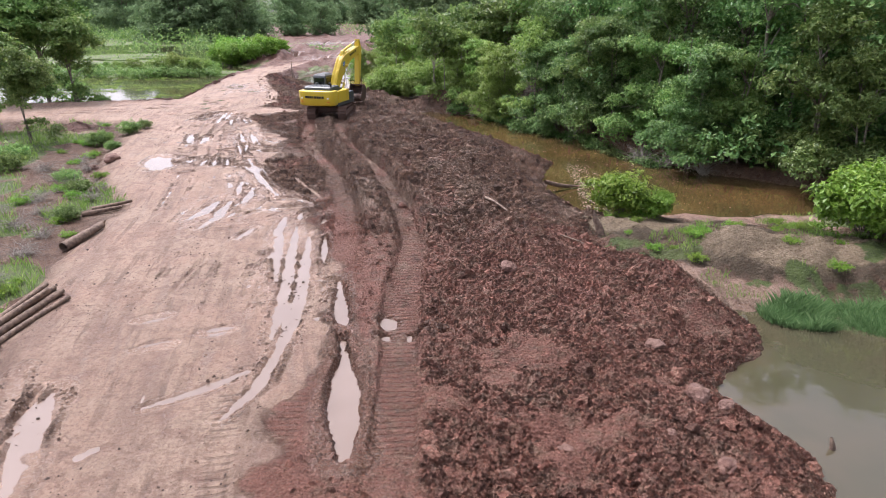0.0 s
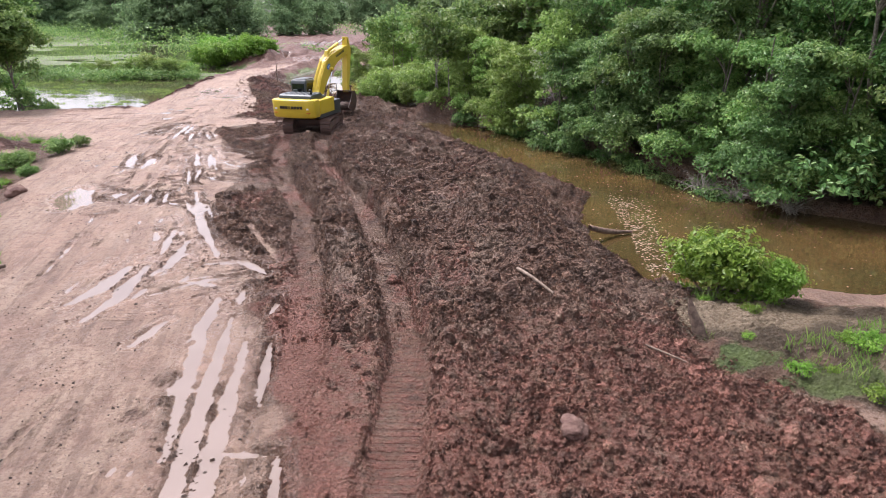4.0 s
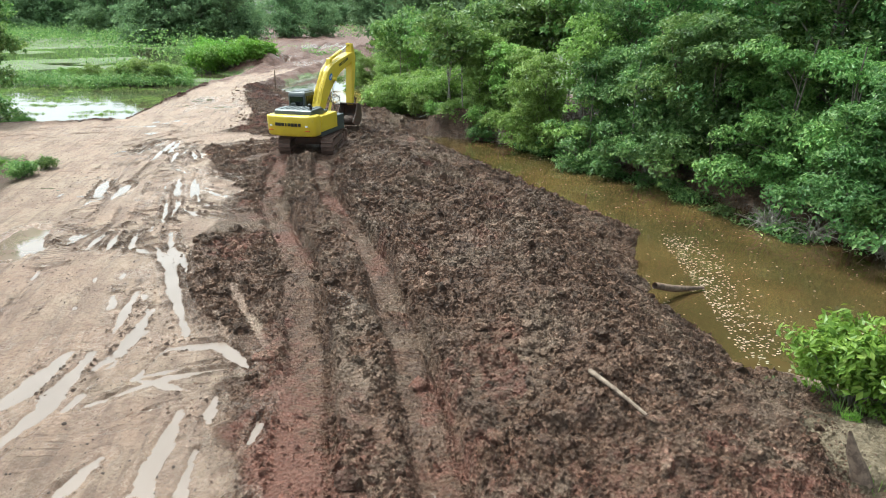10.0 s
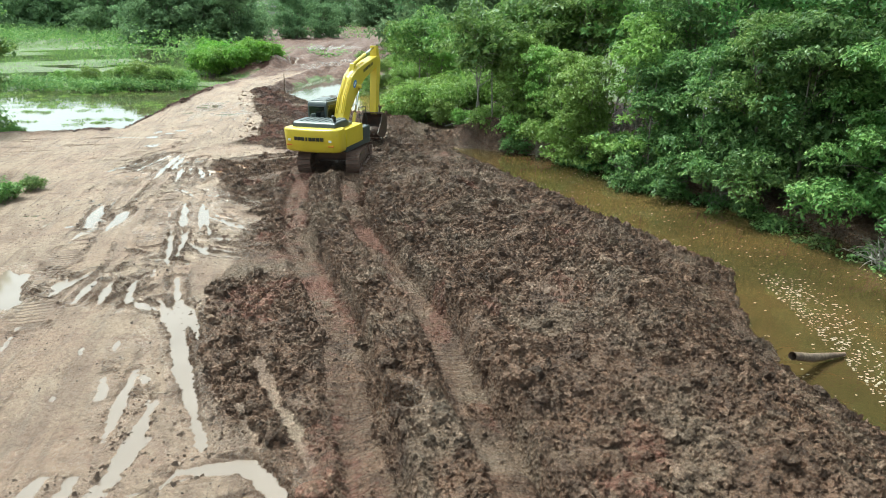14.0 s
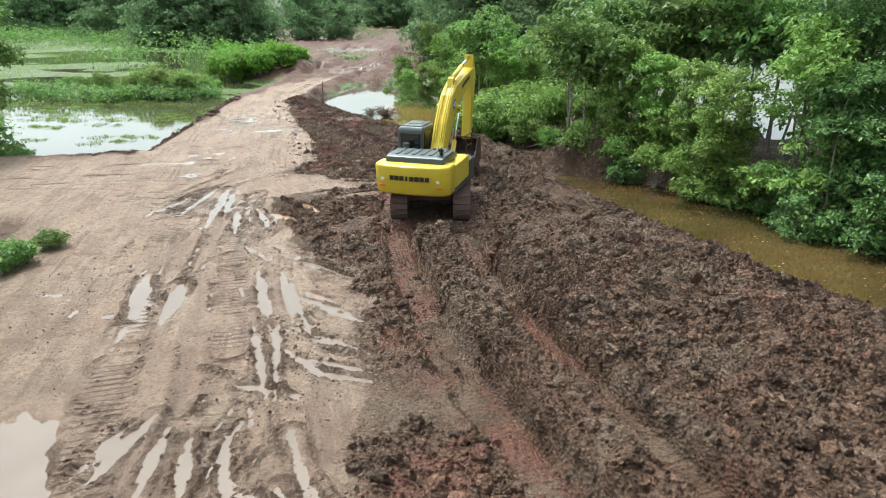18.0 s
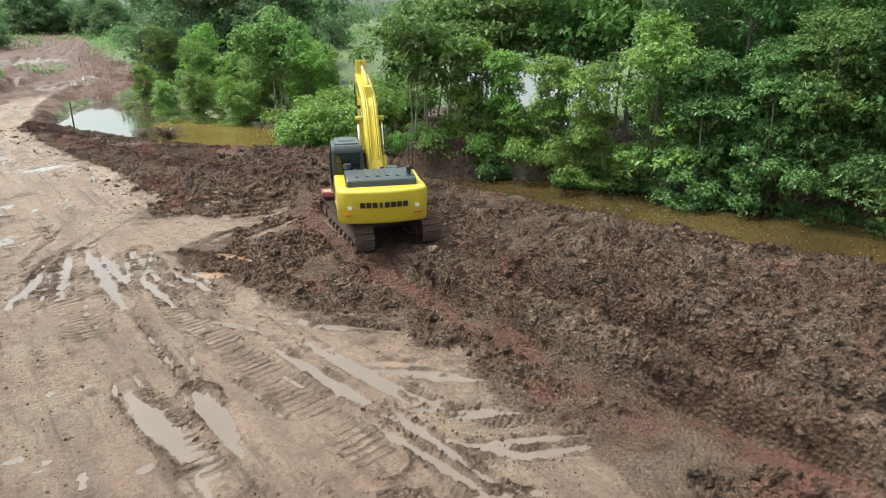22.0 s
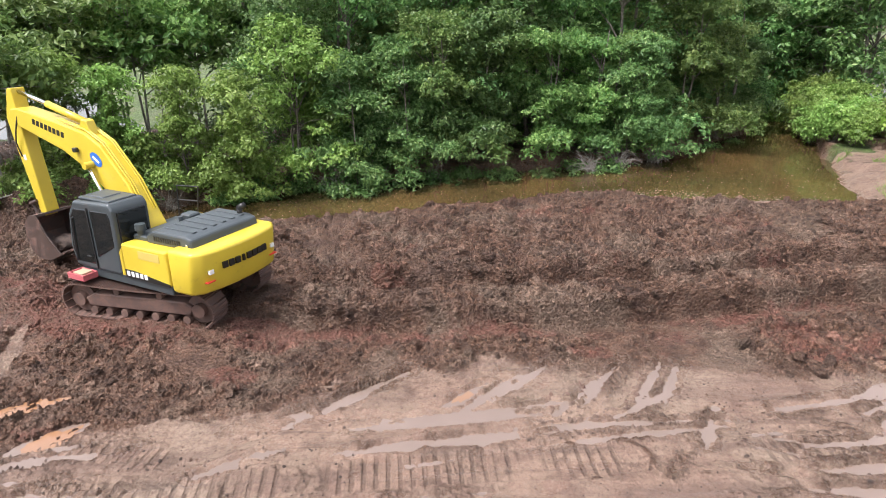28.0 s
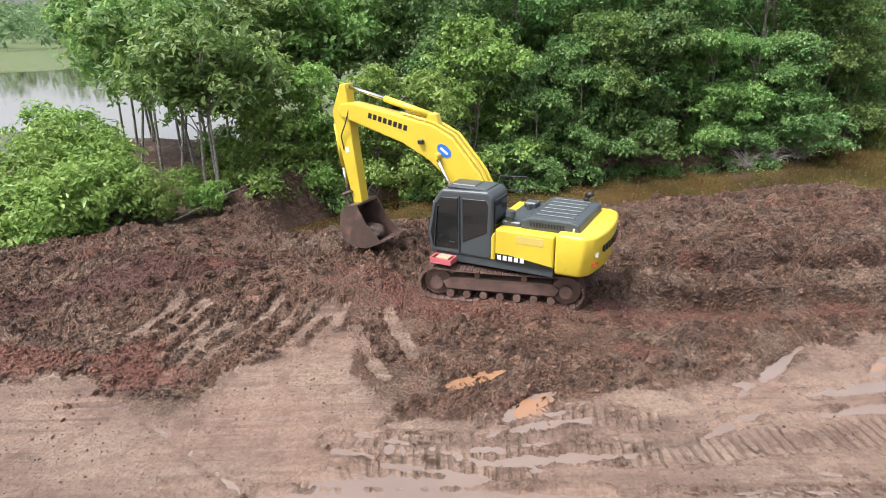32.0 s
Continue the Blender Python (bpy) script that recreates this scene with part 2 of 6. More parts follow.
def bark_mat(name, dark, light):
    a = Mat(name, 0.85)
    a.color(a.mix(a.ramp(a.noise(9, 6), 0.35, 0.65), dark, light))
    return a.bump(a.noise(30, 5, stretch=(1, 1, 0.2)), 0.6, 0.02).m


def paint_mat(name, col, rough=0.35, dirt=(0.16, 0.1, 0.07), amount=0.5, low=0.0):
    a = Mat(name, rough).local()
    d = a.ramp(a.noise(3.5, 7, 0.65), 0.56 - low, 0.78 - low, 0, amount)
    a.color(a.mix(d, a.mix(a.ramp(a.noise(0.8, 2), 0.3, 0.7), col, tuple(v * 0.9 for v in col)), dirt))
    a.rough(a.math("ADD", a.math("MULTIPLY", d, 0.5), rough))
    return a.bump(a.noise(60, 3), 0.08, 0.004).m


def clay_mat(name, dark, light, red, rough=0.8):
    a = Mat(name, rough)
    c = a.mix(a.ramp(a.noise(6, 6), 0.35, 0.65), dark, light)
    c = a.mix(a.ramp(a.noise(0.35, 5), 0.56, 0.72, 0, 0.75), c, red)
    c = a.mix(a.ramp(a.island(), 0.7, 1.0, 0, 0.5), c, light)
    a.color(c)
    return a.bump(a.noise(22, 7, 0.75), 1.0, 0.06).m


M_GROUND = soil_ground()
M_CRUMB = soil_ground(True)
M_RIVER = water_mat("muddy_river_water", (0.05, 0.036, 0.014), 0.05, 0.003, 2.0, (0.085, 0.053, 0.02))
M_POND = water_mat("still_pond_water", (0.05, 0.047, 0.028), 0.03, 0.002, 2.0, (0.07, 0.056, 0.034))
M_POOL = water_mat("muddy_pool_water", (0.15, 0.1, 0.03), 0.06, 0.002, 2.0, (0.19, 0.125, 0.04), spec=0.35)
M_PUDDLE = water_mat("milky_puddle_water", (0.215, 0.16, 0.13), 0.02, 0.0003, 5.0, (0.175, 0.128, 0.102), spec=0.55)
M_PUDDLE.node_tree.nodes["Principled BSDF"].inputs["Alpha"].default_value = 0.9
M_ORANGE = water_mat("orange_puddle_water", (0.26, 0.135, 0.07), 0.05, 0.0004, 5.0, (0.22, 0.13, 0.08))
M_LEAF = leaf_mat("mangrove_leaf", (0.06, 0.14, 0.04), (0.185, 0.32, 0.098), (0.34, 0.47, 0.18))
M_LEAF_B = leaf_mat("light_leaf", (0.085, 0.18, 0.045), (0.22, 0.345, 0.096), (0.34, 0.45, 0.16))
M_LEAF_YOUNG = leaf_mat("young_leaf", (0.13, 0.235, 0.05), (0.27, 0.41, 0.1), (0.38, 0.5, 0.17))
M_LEAF_BRIGHT = leaf_mat("bright_shrub_leaf", (0.1, 0.22, 0.026), (0.2, 0.36, 0.05), (0.3, 0.44, 0.09))
M_GRASS = leaf_mat("grass_blade", (0.12, 0.21, 0.045), (0.22, 0.33, 0.08), (0.32, 0.37, 0.13))
M_MARSH = leaf_mat("marsh_grass", (0.14, 0.25, 0.05), (0.25, 0.38, 0.09), (0.34, 0.43, 0.14))
M_SEDGE = leaf_mat("blue_green_sedge", (0.09, 0.17, 0.065), (0.17, 0.28, 0.115), (0.26, 0.37, 0.17))
# paler greens: the haze of distance is mixed into the leaf colour
M_FAR_HAZED = leaf_mat("haze_tinted_far_leaf", (0.125, 0.2, 0.1), (0.2, 0.3, 0.14), (0.24, 0.34, 0.16), 0.75, 0.12)
M_BARK = bark_mat("grey_bark", (0.09, 0.075, 0.06), (0.21, 0.18, 0.15))
M_WOOD = bark_mat("wet_log", (0.09, 0.06, 0.045), (0.2, 0.14, 0.1))
M_DEAD = bark_mat("bleached_deadwood", (0.16, 0.14, 0.12), (0.34, 0.31, 0.27))
M_BRANCH = bark_mat("weathered_branch", (0.13, 0.09, 0.066), (0.24, 0.18, 0.135))
M_CLOD = clay_mat("clay_clod", (0.048, 0.032, 0.025), (0.125, 0.086, 0.067), (0.13, 0.058, 0.042))
M_RUT_CLOD = clay_mat("rut_clod", (0.1, 0.066, 0.05), (0.19, 0.125, 0.094), (0.17, 0.09, 0.066))
M_REDROCK = clay_mat("laterite_rock", (0.13, 0.068, 0.052), (0.22, 0.13, 0.1), (0.18, 0.075, 0.05))
M_YELLOW = paint_mat("yellow_paint", (0.62, 0.465, 0.04), 0.32, amount=0.3)
M_DARK = paint_mat("charcoal_paint", (0.055, 0.066, 0.07), 0.4, amount=0.25)
M_TRACK = paint_mat("muddy_track_steel", (0.1, 0.06, 0.047), 0.6, (0.17, 0.1, 0.077), 0.9, 0.15)
M_BUCKET = paint_mat("muddy_bucket_steel", (0.07, 0.045, 0.036), 0.5, (0.15, 0.08, 0.06), 0.9, 0.1)
M_BLACK = Mat("black_lettering", 0.4, color=(0.015, 0.014, 0.012)).m
M_WHITE = Mat("white_decal", 0.4, color=(0.75, 0.75, 0.73)).m
M_RED = Mat("red_decal", 0.4, color=(0.6, 0.05, 0.03)).m
M_BLUE = Mat("blue_decal", 0.4, color=(0.03, 0.14, 0.5)).m
M_CHROME = Mat("chrome_rod", 0.15, 1.0, (0.75, 0.75, 0.75)).m
M_RUBBER = Mat("black_rubber", 0.6, color=(0.02, 0.02, 0.02)).m
M_GLASS = Mat("tinted_glass", 0.04, color=(0.012, 0.014, 0.014), spec=0.6).m
M_TEAL = paint_mat("teal_paint", (0.06, 0.32, 0.33), 0.4)
M_SILVER = paint_mat("silver_paint", (0.5, 0.52, 0.55), 0.3, amount=0.2)


# ---- mesh helpers ----
def mesh_np(name, verts, faces, mat, smooth=False):
    """A mesh from numpy arrays: verts (n, 3), faces (m, k)."""
    me = bpy.data.meshes.new(name)
    verts, faces = np.asarray(verts, np.float32), np.asarray(faces, np.int32)
    m, k = faces.shape
    me.vertices.add(len(verts))
    me.vertices.foreach_set("co", verts.ravel())
    me.loops.add(m * k)
    me.loops.foreach_set("vertex_index", faces.ravel())
    me.polygons.add(m)
    me.polygons.foreach_set("loop_start", np.arange(0, m * k, k, dtype=np.int32))
    me.polygons.foreach_set("use_smooth", np.full(m, smooth, dtype=bool))
    me.update(calc_edges=True)
    me.materials.append(mat)
    return me


def part(name, bm, mat, parent=None, label="", smooth=False, at=None):
    """Link a bmesh as one mesh object under a thing or under a part."""
    me = bpy.data.meshes.new(name)
    bm.to_mesh(me)
    bm.free()
    me.materials.append(mat)
    if smooth:
        me.polygons.foreach_set("use_smooth", np.full(len(me.polygons), True))
    ob = new(name, me)
    ob.parent = parent
    if at is not None:
        ob.matrix_basis = at
    return tagged(ob, label)


def box(bm, lo, hi, bevel=0.0, seg=1):
    lo, hi = Vector(lo), Vector(hi)
    r = bmesh.ops.create_cube(bm, size=1.0, matrix=Matrix.Translation((lo + hi) / 2) @ Matrix.Diagonal((*(hi - lo), 1)))
    if bevel:
        es = list({e for v in r["verts"] for e in v.link_edges})
        bmesh.ops.bevel(bm, geom=es, offset=bevel, segments=seg, affect="EDGES", profile=0.5)
    return bm


def prof(bm, pts, x0, x1, bevel=0.0, seg=1):
    """A side profile of (y, z) points, drawn out from x0 to x1, with rounded edges."""
    vs = [bm.verts.new((x0, y, z)) for y, z in pts]
    f = bm.faces.new(vs)
    r = bmesh.ops.extrude_face_region(bm, geom=[f])
    nv = [g for g in r["geom"] if isinstance(g, bmesh.types.BMVert)]
    bmesh.ops.translate(bm, verts=nv, vec=(x1 - x0, 0, 0))
    allv = vs + nv
    if bevel:
        es = list({e for v in allv for e in v.link_edges})
        bmesh.ops.bevel(bm, geom=es, offset=bevel, segments=seg, affect="EDGES", profile=0.5)
    bmesh.ops.recalc_face_normals(bm, faces=bm.faces)
    return bm


def rod(bm, a, b, r, r2=None, seg=10):
    a, b = Vector(a), Vector(b)
    m = Matrix.Translation((a + b) / 2) @ (b - a).to_track_quat("Z", "Y").to_matrix().to_4x4()
    bmesh.ops.create_cone(bm, cap_ends=True, segments=seg, radius1=r, radius2=r if r2 is None else r2, depth=(b - a).length, matrix=m)
    return bm


def tube(pts, radii, sides=6):
    """Verts and quads of a bent tube, as arrays."""
    pts = np.asarray(pts, float)
    vs, fs = [], []
    for i, p in enumerate(pts):
        d = pts[min(i + 1, len(pts) - 1)] - pts[max(i - 1, 0)]
        d /= np.linalg.norm(d) + 1e-9
        u = np.cross(d, (0.31, 0.95, 0.05))
        u /= np.linalg.norm(u) + 1e-9
        w = np.cross(d, u)
        for k in range(sides):
            a = 2 * math.pi * k / sides
            vs.append(p + radii[i] * (math.cos(a) * u + math.sin(a) * w))
    for i in range(len(pts) - 1):
        for k in range(sides):
            fs.append((i * sides + k, i * sides + (k + 1) % sides, (i + 1) * sides + (k + 1) % sides, (i + 1) * sides + k))
    return np.array(vs), np.array(fs)


def stack(pieces):
    """Join (verts, faces) pairs into one."""
    vs, fs, n = [], [], 0
    for v, f in pieces:
        vs.append(v)
        fs.append(f + n)
        n += len(v)
    return np.concatenate(vs), np.concatenate(fs)


# ---- noise and distance on arrays ----
def lattice(x, y, seed):
    t = np.random.RandomState(seed).rand(256, 256)
    xi, yi = np.floor(x).astype(int), np.floor(y).astype(int)
    fx, fy = x - xi, y - yi
    fx, fy = fx * fx * (3 - 2 * fx), fy * fy * (3 - 2 * fy)
    a, b = t[xi & 255, yi & 255], t[(xi + 1) & 255, yi & 255]
    c, d = t[xi & 255, (yi + 1) & 255], t[(xi + 1) & 255, (yi + 1) & 255]
    return (a * (1 - fx) + b * fx) * (1 - fy) + (c * (1 - fx) + d * fx) * fy


def fbm(x, y, size, octaves, seed):
    """Soft noise of about -1..1, whose largest waves are size metres."""
    s, amp, tot = 0, 1.0, 0.0
    for k in range(octaves):
        s = s + amp * (lattice(x / size * 2**k + 17 * k, y / size * 2**k + 5 * k, seed + k) * 2 - 1)
        tot += amp
        amp *= 0.55
    return s / tot * 1.5


def lumps(x, y, size, seed):
    """Rounded lumps, 0 at their foot and 1 on top."""
    r = np.random.RandomState(seed)
    jx, jy, hh = r.rand(256, 256), r.rand(256, 256), 0.35 + 0.65 * r.rand(256, 256)
    u, v = x / size, y / size
    xi, yi = np.floor(u).astype(int), np.floor(v).astype(int)
    top = np.zeros_like(u)
    for dx in (-1, 0, 1):
        for dy in (-1, 0, 1):
            cx, cy = xi + dx, yi + dy
            k = (cx & 255, cy & 255)
            d2 = (u - cx - jx[k]) ** 2 + (v - cy - jy[k]) ** 2
            top = np.maximum(top, hh[k] * np.sqrt(np.maximum(0, 1 - d2 / 0.55)))
    return top


def near_line(x, y, pts):
    """Distance to a polyline, and how far along it the nearest place lies."""
    best, along, run = np.full(x.shape, 1e9), np.zeros(x.shape), 0.0
    for (x0, y0), (x1, y1) in zip(pts[:-1], pts[1:]):
        dx, dy = x1 - x0, y1 - y0
        ln = math.hypot(dx, dy)
        t = np.clip(((x - x0) * dx + (y - y0) * dy) / ln**2, 0, 1)
        d = np.hypot(x - x0 - t * dx, y - y0 - t * dy)
        closer = d < best
        best, along = np.where(closer, d, best), np.where(closer, run + t * ln, along)
        run += ln
    return best, along


def region(x, y, poly):
    """Signed distance to an outline, negative inside."""
    d, _ = near_line(x, y, list(poly) + [poly[0]])
    inside = np.zeros(x.shape, bool)
    for (x0, y0), (x1, y1) in zip(poly, list(poly[1:]) + [poly[0]]):
        if y0 != y1:
            inside ^= ((y0 > y) != (y1 > y)) & (x < (x1 - x0) * (y - y0) / (y1 - y0) + x0)
    return np.where(inside, -d, d)


def step(v, a, b):
    t = np.clip((v - a) / (b - a), 0, 1)
    return t * t * (3 - 2 * t)


# ---- the plan ----
RIVER_Z, POND_Z, PUDDLE_Z, EX_Z = -0.9, -0.42, 0.0, 0.2
RIVER = [(-3.4, 59.2), (-0.7, 53), (1.5, 48.2), (4, 42.5), (6.5, 37.4), (5.4, 35), (5.1, 31.5), (6, 27), (11, 26.4), (16, 25.6), (45, 22.5),
         (60, 25), (24, 27.8), (14.8, 34.6), (12.4, 39), (10.2, 44.5), (7, 50.8), (3.6, 55.5), (1.0, 57.2)]
COVE = [(6.9, 14), (6.5, 12.8), (7.3, 11.3), (7.3, 9.3), (7.6, -12), (70, -12), (70, 14), (13.4, 17.9), (10.4, 17.6), (8.5, 17.6), (8.4, 15.2)]
CHANNEL = [(-9.6, 68.5), (-5.5, 64), (-3, 67), (-5.5, 76), (-9, 88), (-11.5, 104), (-17.5, 100), (-19.6, 86), (-17.2, 79.6), (-13.2, 73.8)]
WEST_POND = [(-24.6, 60.2), (-26, 71), (-28, 86), (-36, 86.5), (-40, 84), (-51, 89), (-75, 90), (-66, 59), (-34, 58.6), (-28, 59)]
MARSH = [(-38, 112), (-37, 126), (-44, 140), (-56, 166), (-90, 172), (-86, 158), (-62, 146), (-54, 134), (-46, 118)]
EAST_LAKE = [(13, 66), (20, 70), (74, 128), (60, 170), (30, 112), (16, 88)]
ROAD = [(-8.8, -5), (-9.3, 11.8), (-10.7, 14), (-11.8, 18.4), (-13.2, 25.9), (-17.4, 33.4), (-20.0, 40.2), (-21.6, 44.6), (-23.0, 47.6), (-34, 48.6), (-80, 46),
        (-80, 55), (-34, 56.6), (-24.5, 58.6), (-24.8, 66), (-26, 80), (-25.6, 105), (-27, 134), (-24, 150), (-16, 150), (-17.5, 113), (-20, 98), (-20.4, 80), (-16.5, 70), (-9, 56), (-6, 40), (0, 20), (0, -5)]
CHURN = [(-3.2, -5), (-3.2, 10), (-3.1, 17), (-4.4, 22.4), (-5.9, 26.3), (-8.3, 29.5), (-9.6, 34), (-9.4, 37), (-9.9, 40), (-12.2, 44), (-14, 47.6),
         (-14.6, 50.3), (-10.8, 52.3), (-15.2, 54.5), (-14.4, 58), (-16, 64.5), (-18.6, 72), (-21, 80), (-20.6, 92), (-18, 84), (-13, 72), (-8, 66.5), (-4, 61), (0.5, 59.5), (6, 52), (9, 37), (6.4, 26), (5.3, 21.6), (9.5, 16), (9, -5)]
FIELD = [(-37, 117), (-29, 103), (-21, 100), (-9, 106), (-7, 114), (-13, 150), (-20, 300), (-28, 420), (-130, 420), (-88, 280), (-48, 150)]
WOOD_EDGE = [(-4, 68), (3, 64), (9, 57), (14, 48), (18, 41), (24, 36), (34, 32), (60, 30)]
TRENCH = [(-1.95, 5), (-1.95, 8.5), (-2.05, 12), (-2.25, 16), (-2.1, 21), (-2.6, 24), (-3.0, 26.2), (-3.5, 28), (-4.2, 31.4), (-5.6, 35), (-6.85, 38.5), (-7.6, 41.5), (-8.15, 45), (-8.25, 50.5)]
# families of wheel ruts: x, y, heading, length, how many, spread, width, depth
RUTS = [(-20.6, 69.5, -8, 9, 5, 3.4, 0.16, 0.05), (-8.9, 24.8, 6, 3.6, 6, 2.4, 0.13, 0.085), (-6.6, 24.8, 64, 3.6, 5, 2.6, 0.11, 0.075), (-12.6, 34.0, 6, 2.2, 7, 3.6, 0.13, 0.085), (-10.5, 38.0, -60, 2.4, 8, 4.0, 0.11, 0.075),
        (-17.0, 49.2, 4, 4.0, 7, 3.0, 0.14, 0.085), (-14.6, 47.2, -20, 2.6, 4, 1.6, 0.13, 0.08), (-4.6, 18.0, -12, 6.0, 4, 1.7, 0.13, 0.075), (-13.0, 41.2, -20, 4.5, 4, 2.0, 0.12, 0.08),
        (-12.6, 41.2, -22, 5, 4, 2.2, 0.1, 0.05), (-5.0, 18.6, -12, 6, 4, 1.8, 0.14, 0.05), (-9.2, 29.4, -22, 6, 3, 1.4, 0.16, 0.05)]
DRAGS = [(-12.0, 54.1, 92, 3.6, 7, 3.6, 0.2, 0.1), (-12.2, 56.6, 96, 3.4, 4, 1.6, 0.2, 0.1), (-11.8, 51.6, 60, 2.6, 3, 1.8, 0.2, 0.1), (-6.4, 27.5, -28, 4, 3, 1.6, 0.25, 0.1)]
DRY_RUTS = [(-20.5, 66, -12, 18, 8, 5.4, 0.16, 0.045), (-22.5, 90, -2, 22, 6, 4.0, 0.2, 0.05), (-27, 52.5, 80, 14, 8, 6.5, 0.16, 0.045), (-18.6, 54, 20, 9, 6, 5, 0.14, 0.045), (-14.8, 45.5, -8, 9, 6, 3.6, 0.1, 0.045),
            (-16.5, 43, -6, 8, 4, 2.4, 0.12, 0.04), (-11.0, 30.0, -18, 9, 5, 3.4, 0.13, 0.04), (-6.6, 15.0, -6, 12, 5, 3.2, 0.16, 0.035), (-13.6, 37.5, -16, 8, 5, 3.0, 0.1, 0.04)]
# crawler treads pressed into the road: a bent line, then its half width
TREADS = [((-14.71, 36.9), (-13.99, 34.6), (-12.98, 31.7), 0.42), ((-14.21, 43.5), (-13.24, 40.3), (-12.5, 37.5), 0.38), ((-15.8, 40.8), (-14.94, 38.2), 0.32), ((-11.9, 35.2), (-11.35, 33.5), 0.3),
          ((-18.5, 50.5), (-17.1, 46.2), (-17.0, 44.7), 0.34), ((-15.4, 50.0), (-14.8, 45.2), (-14.1, 43.0), 0.32), ((-15.6, 40.9), (-15.2, 38.5), 0.3), ((-15.5, 51.0), (-15.4, 49.1), (-15.0, 47.5), 0.3),
          ((-16.2, 50.3), (-15.8, 48.7), (-15.6, 47.4), 0.28), ((-13.95, 47.3), (-13.9, 45.2), 0.28), ((-4.4, 11.6), (-4.05, 10.0), (-3.65, 8.0), 0.26), ((-8.1, 24.3), (-8.0, 22.6), 0.34)]
# long narrow pools lying in wheel tracks: a bent line, then the half width
POOLS_NEAR = [((-3.04, 17.6), (-2.5, 14.6), (-2.25, 12.9), 0.22), ((-2.25, 13.2), (-1.95, 11.0), (-1.72, 9.4), 0.38), ((-6.0, 22.8), (-4.9, 17.5), 0.17), ((-5.4, 22.8), (-4.55, 17.5), (-4.15, 14.0), 0.19), ((-4.7, 21.6), (-3.9, 16.0), (-3.8, 12.0), 0.2),
              ((-4.15, 21.6), (-3.7, 18.9), 0.13), ((-4.0, 17.65), (-3.05, 17.6), 0.13), ((-6.0, 11.1), (-5.1, 11.7), (-4.3, 12.5), 0.11), ((-3.85, 13.6), (-3.9, 11.8), (-4.3, 10.7), 0.16), ((-8.1, 11.6), (-7.65, 10.0), (-7.2, 8.6), 0.3),
              ((-9.3, 12.6), (-8.6, 10.8), 0.2), ((-8.45, 11.8), (-8.0, 10.0), 0.14)]
POOLS_MID = [((-10.5, 34.6), (-8.75, 30.3), (-7.1, 27.0), 0.2), ((-7.3, 26.4), (-6.2, 26.6), (-5.2, 25.5), 0.22), ((-8.5, 28.5), (-8.3, 25.8), 0.13), ((-8.2, 27.3), (-8.5, 25.4), 0.12), ((-8.9, 26.2), (-8.7, 24.0), (-8.9, 22.6), 0.2),
             ((-9.4, 26.2), (-9.4, 24.6), (-9.8, 23.6), 0.24), ((-8.0, 24.1), (-6.8, 25.2), (-5.2, 25.7), 0.12), ((-7.4, 25.1), (-6.2, 24.7), 0.1), ((-6.1, 24.0), (-5.95, 22.8), (-6.0, 21.6), 0.18), ((-5.6, 24.5), (-5.45, 23.6), 0.12),
             ((-6.9, 22.6), (-7.2, 21.4), 0.16), ((-4.45, 24.1), (-4.5, 23.0), 0.1), ((-9.4, 29.6), (-8.9, 27.2), 0.12)]
POOLS_BEND = [((-13.1, 35.1), (-13.4, 33.2), 0.17), ((-13.45, 34.7), (-13.7, 33.3), 0.14), ((-12.7, 34.7), (-12.5, 32.9), 0.16), ((-12.2, 34.4), (-11.8, 32.8), 0.17), ((-11.6, 34.5), (-11.1, 32.8), 0.13), ((-11.0, 33.0), (-10.2, 32.5), 0.2),
              ((-10.35, 33.1), (-9.5, 31.8), (-8.7, 30.4), 0.2), ((-9.75, 33.1), (-9.05, 31.9), (-8.5, 30.8), 0.17), ((-16.2, 41.8), (-15.4, 39.2), 0.24), ((-15.0, 41.3), (-14.6, 39.4), 0.26), ((-13.2, 42.4), (-11.9, 39.0), 0.12)]
POOLS_UP = [((-12.5, 42.4), (-11.4, 39.0), 0.14), ((-12.4, 39.0), (-11.2, 35.7), 0.12), ((-11.9, 39.4), (-11.0, 35.6), 0.1), ((-13.05, 44.4), (-11.85, 42.9), (-10.4, 41.8), 0.19), ((-11.1, 39.9), (-9.65, 39.0), 0.11), ((-11.3, 37.6), (-10.3, 36.6), (-9.2, 36.3), 0.13),
            ((-11.4, 38.7), (-9.6, 37.6), 0.1), ((-11.5, 40.8), (-10.5, 40.1), 0.12), ((-11.0, 38.2), (-9.1, 37.4), 0.1), ((-10.9, 37.2), (-9.1, 36.6), 0.12), ((-11.9, 36.1), (-11.0, 35.9), 0.13), ((-13.1, 42.1), (-12.4, 39.9), (-11.7, 38.2), 0.13)]
POOLS_FAR = [((-12.1, 41.8), (-11.6, 40.1), (-10.9, 38.5), 0.1), ((-11.7, 40.5), (-10.1, 39.5), 0.12), ((-17.0, 51.8), (-16.1, 46.3), 0.2), ((-17.5, 51.8), (-17.6, 47.8), 0.18), ((-18.1, 50.7), (-18.5, 48.2), 0.16), ((-15.6, 48.4), (-15.0, 46.2), 0.17),
             ((-14.8, 48.4), (-14.0, 46.6), 0.15), ((-16.6, 51.2), (-15.9, 47.6), 0.14), ((-14.2, 44.5), (-13.2, 43.3), 0.12), ((-14.8, 48.5), (-14.35, 47.2), 0.12), ((-14.8, 41.2), (-14.7, 39.3), 0.16)]
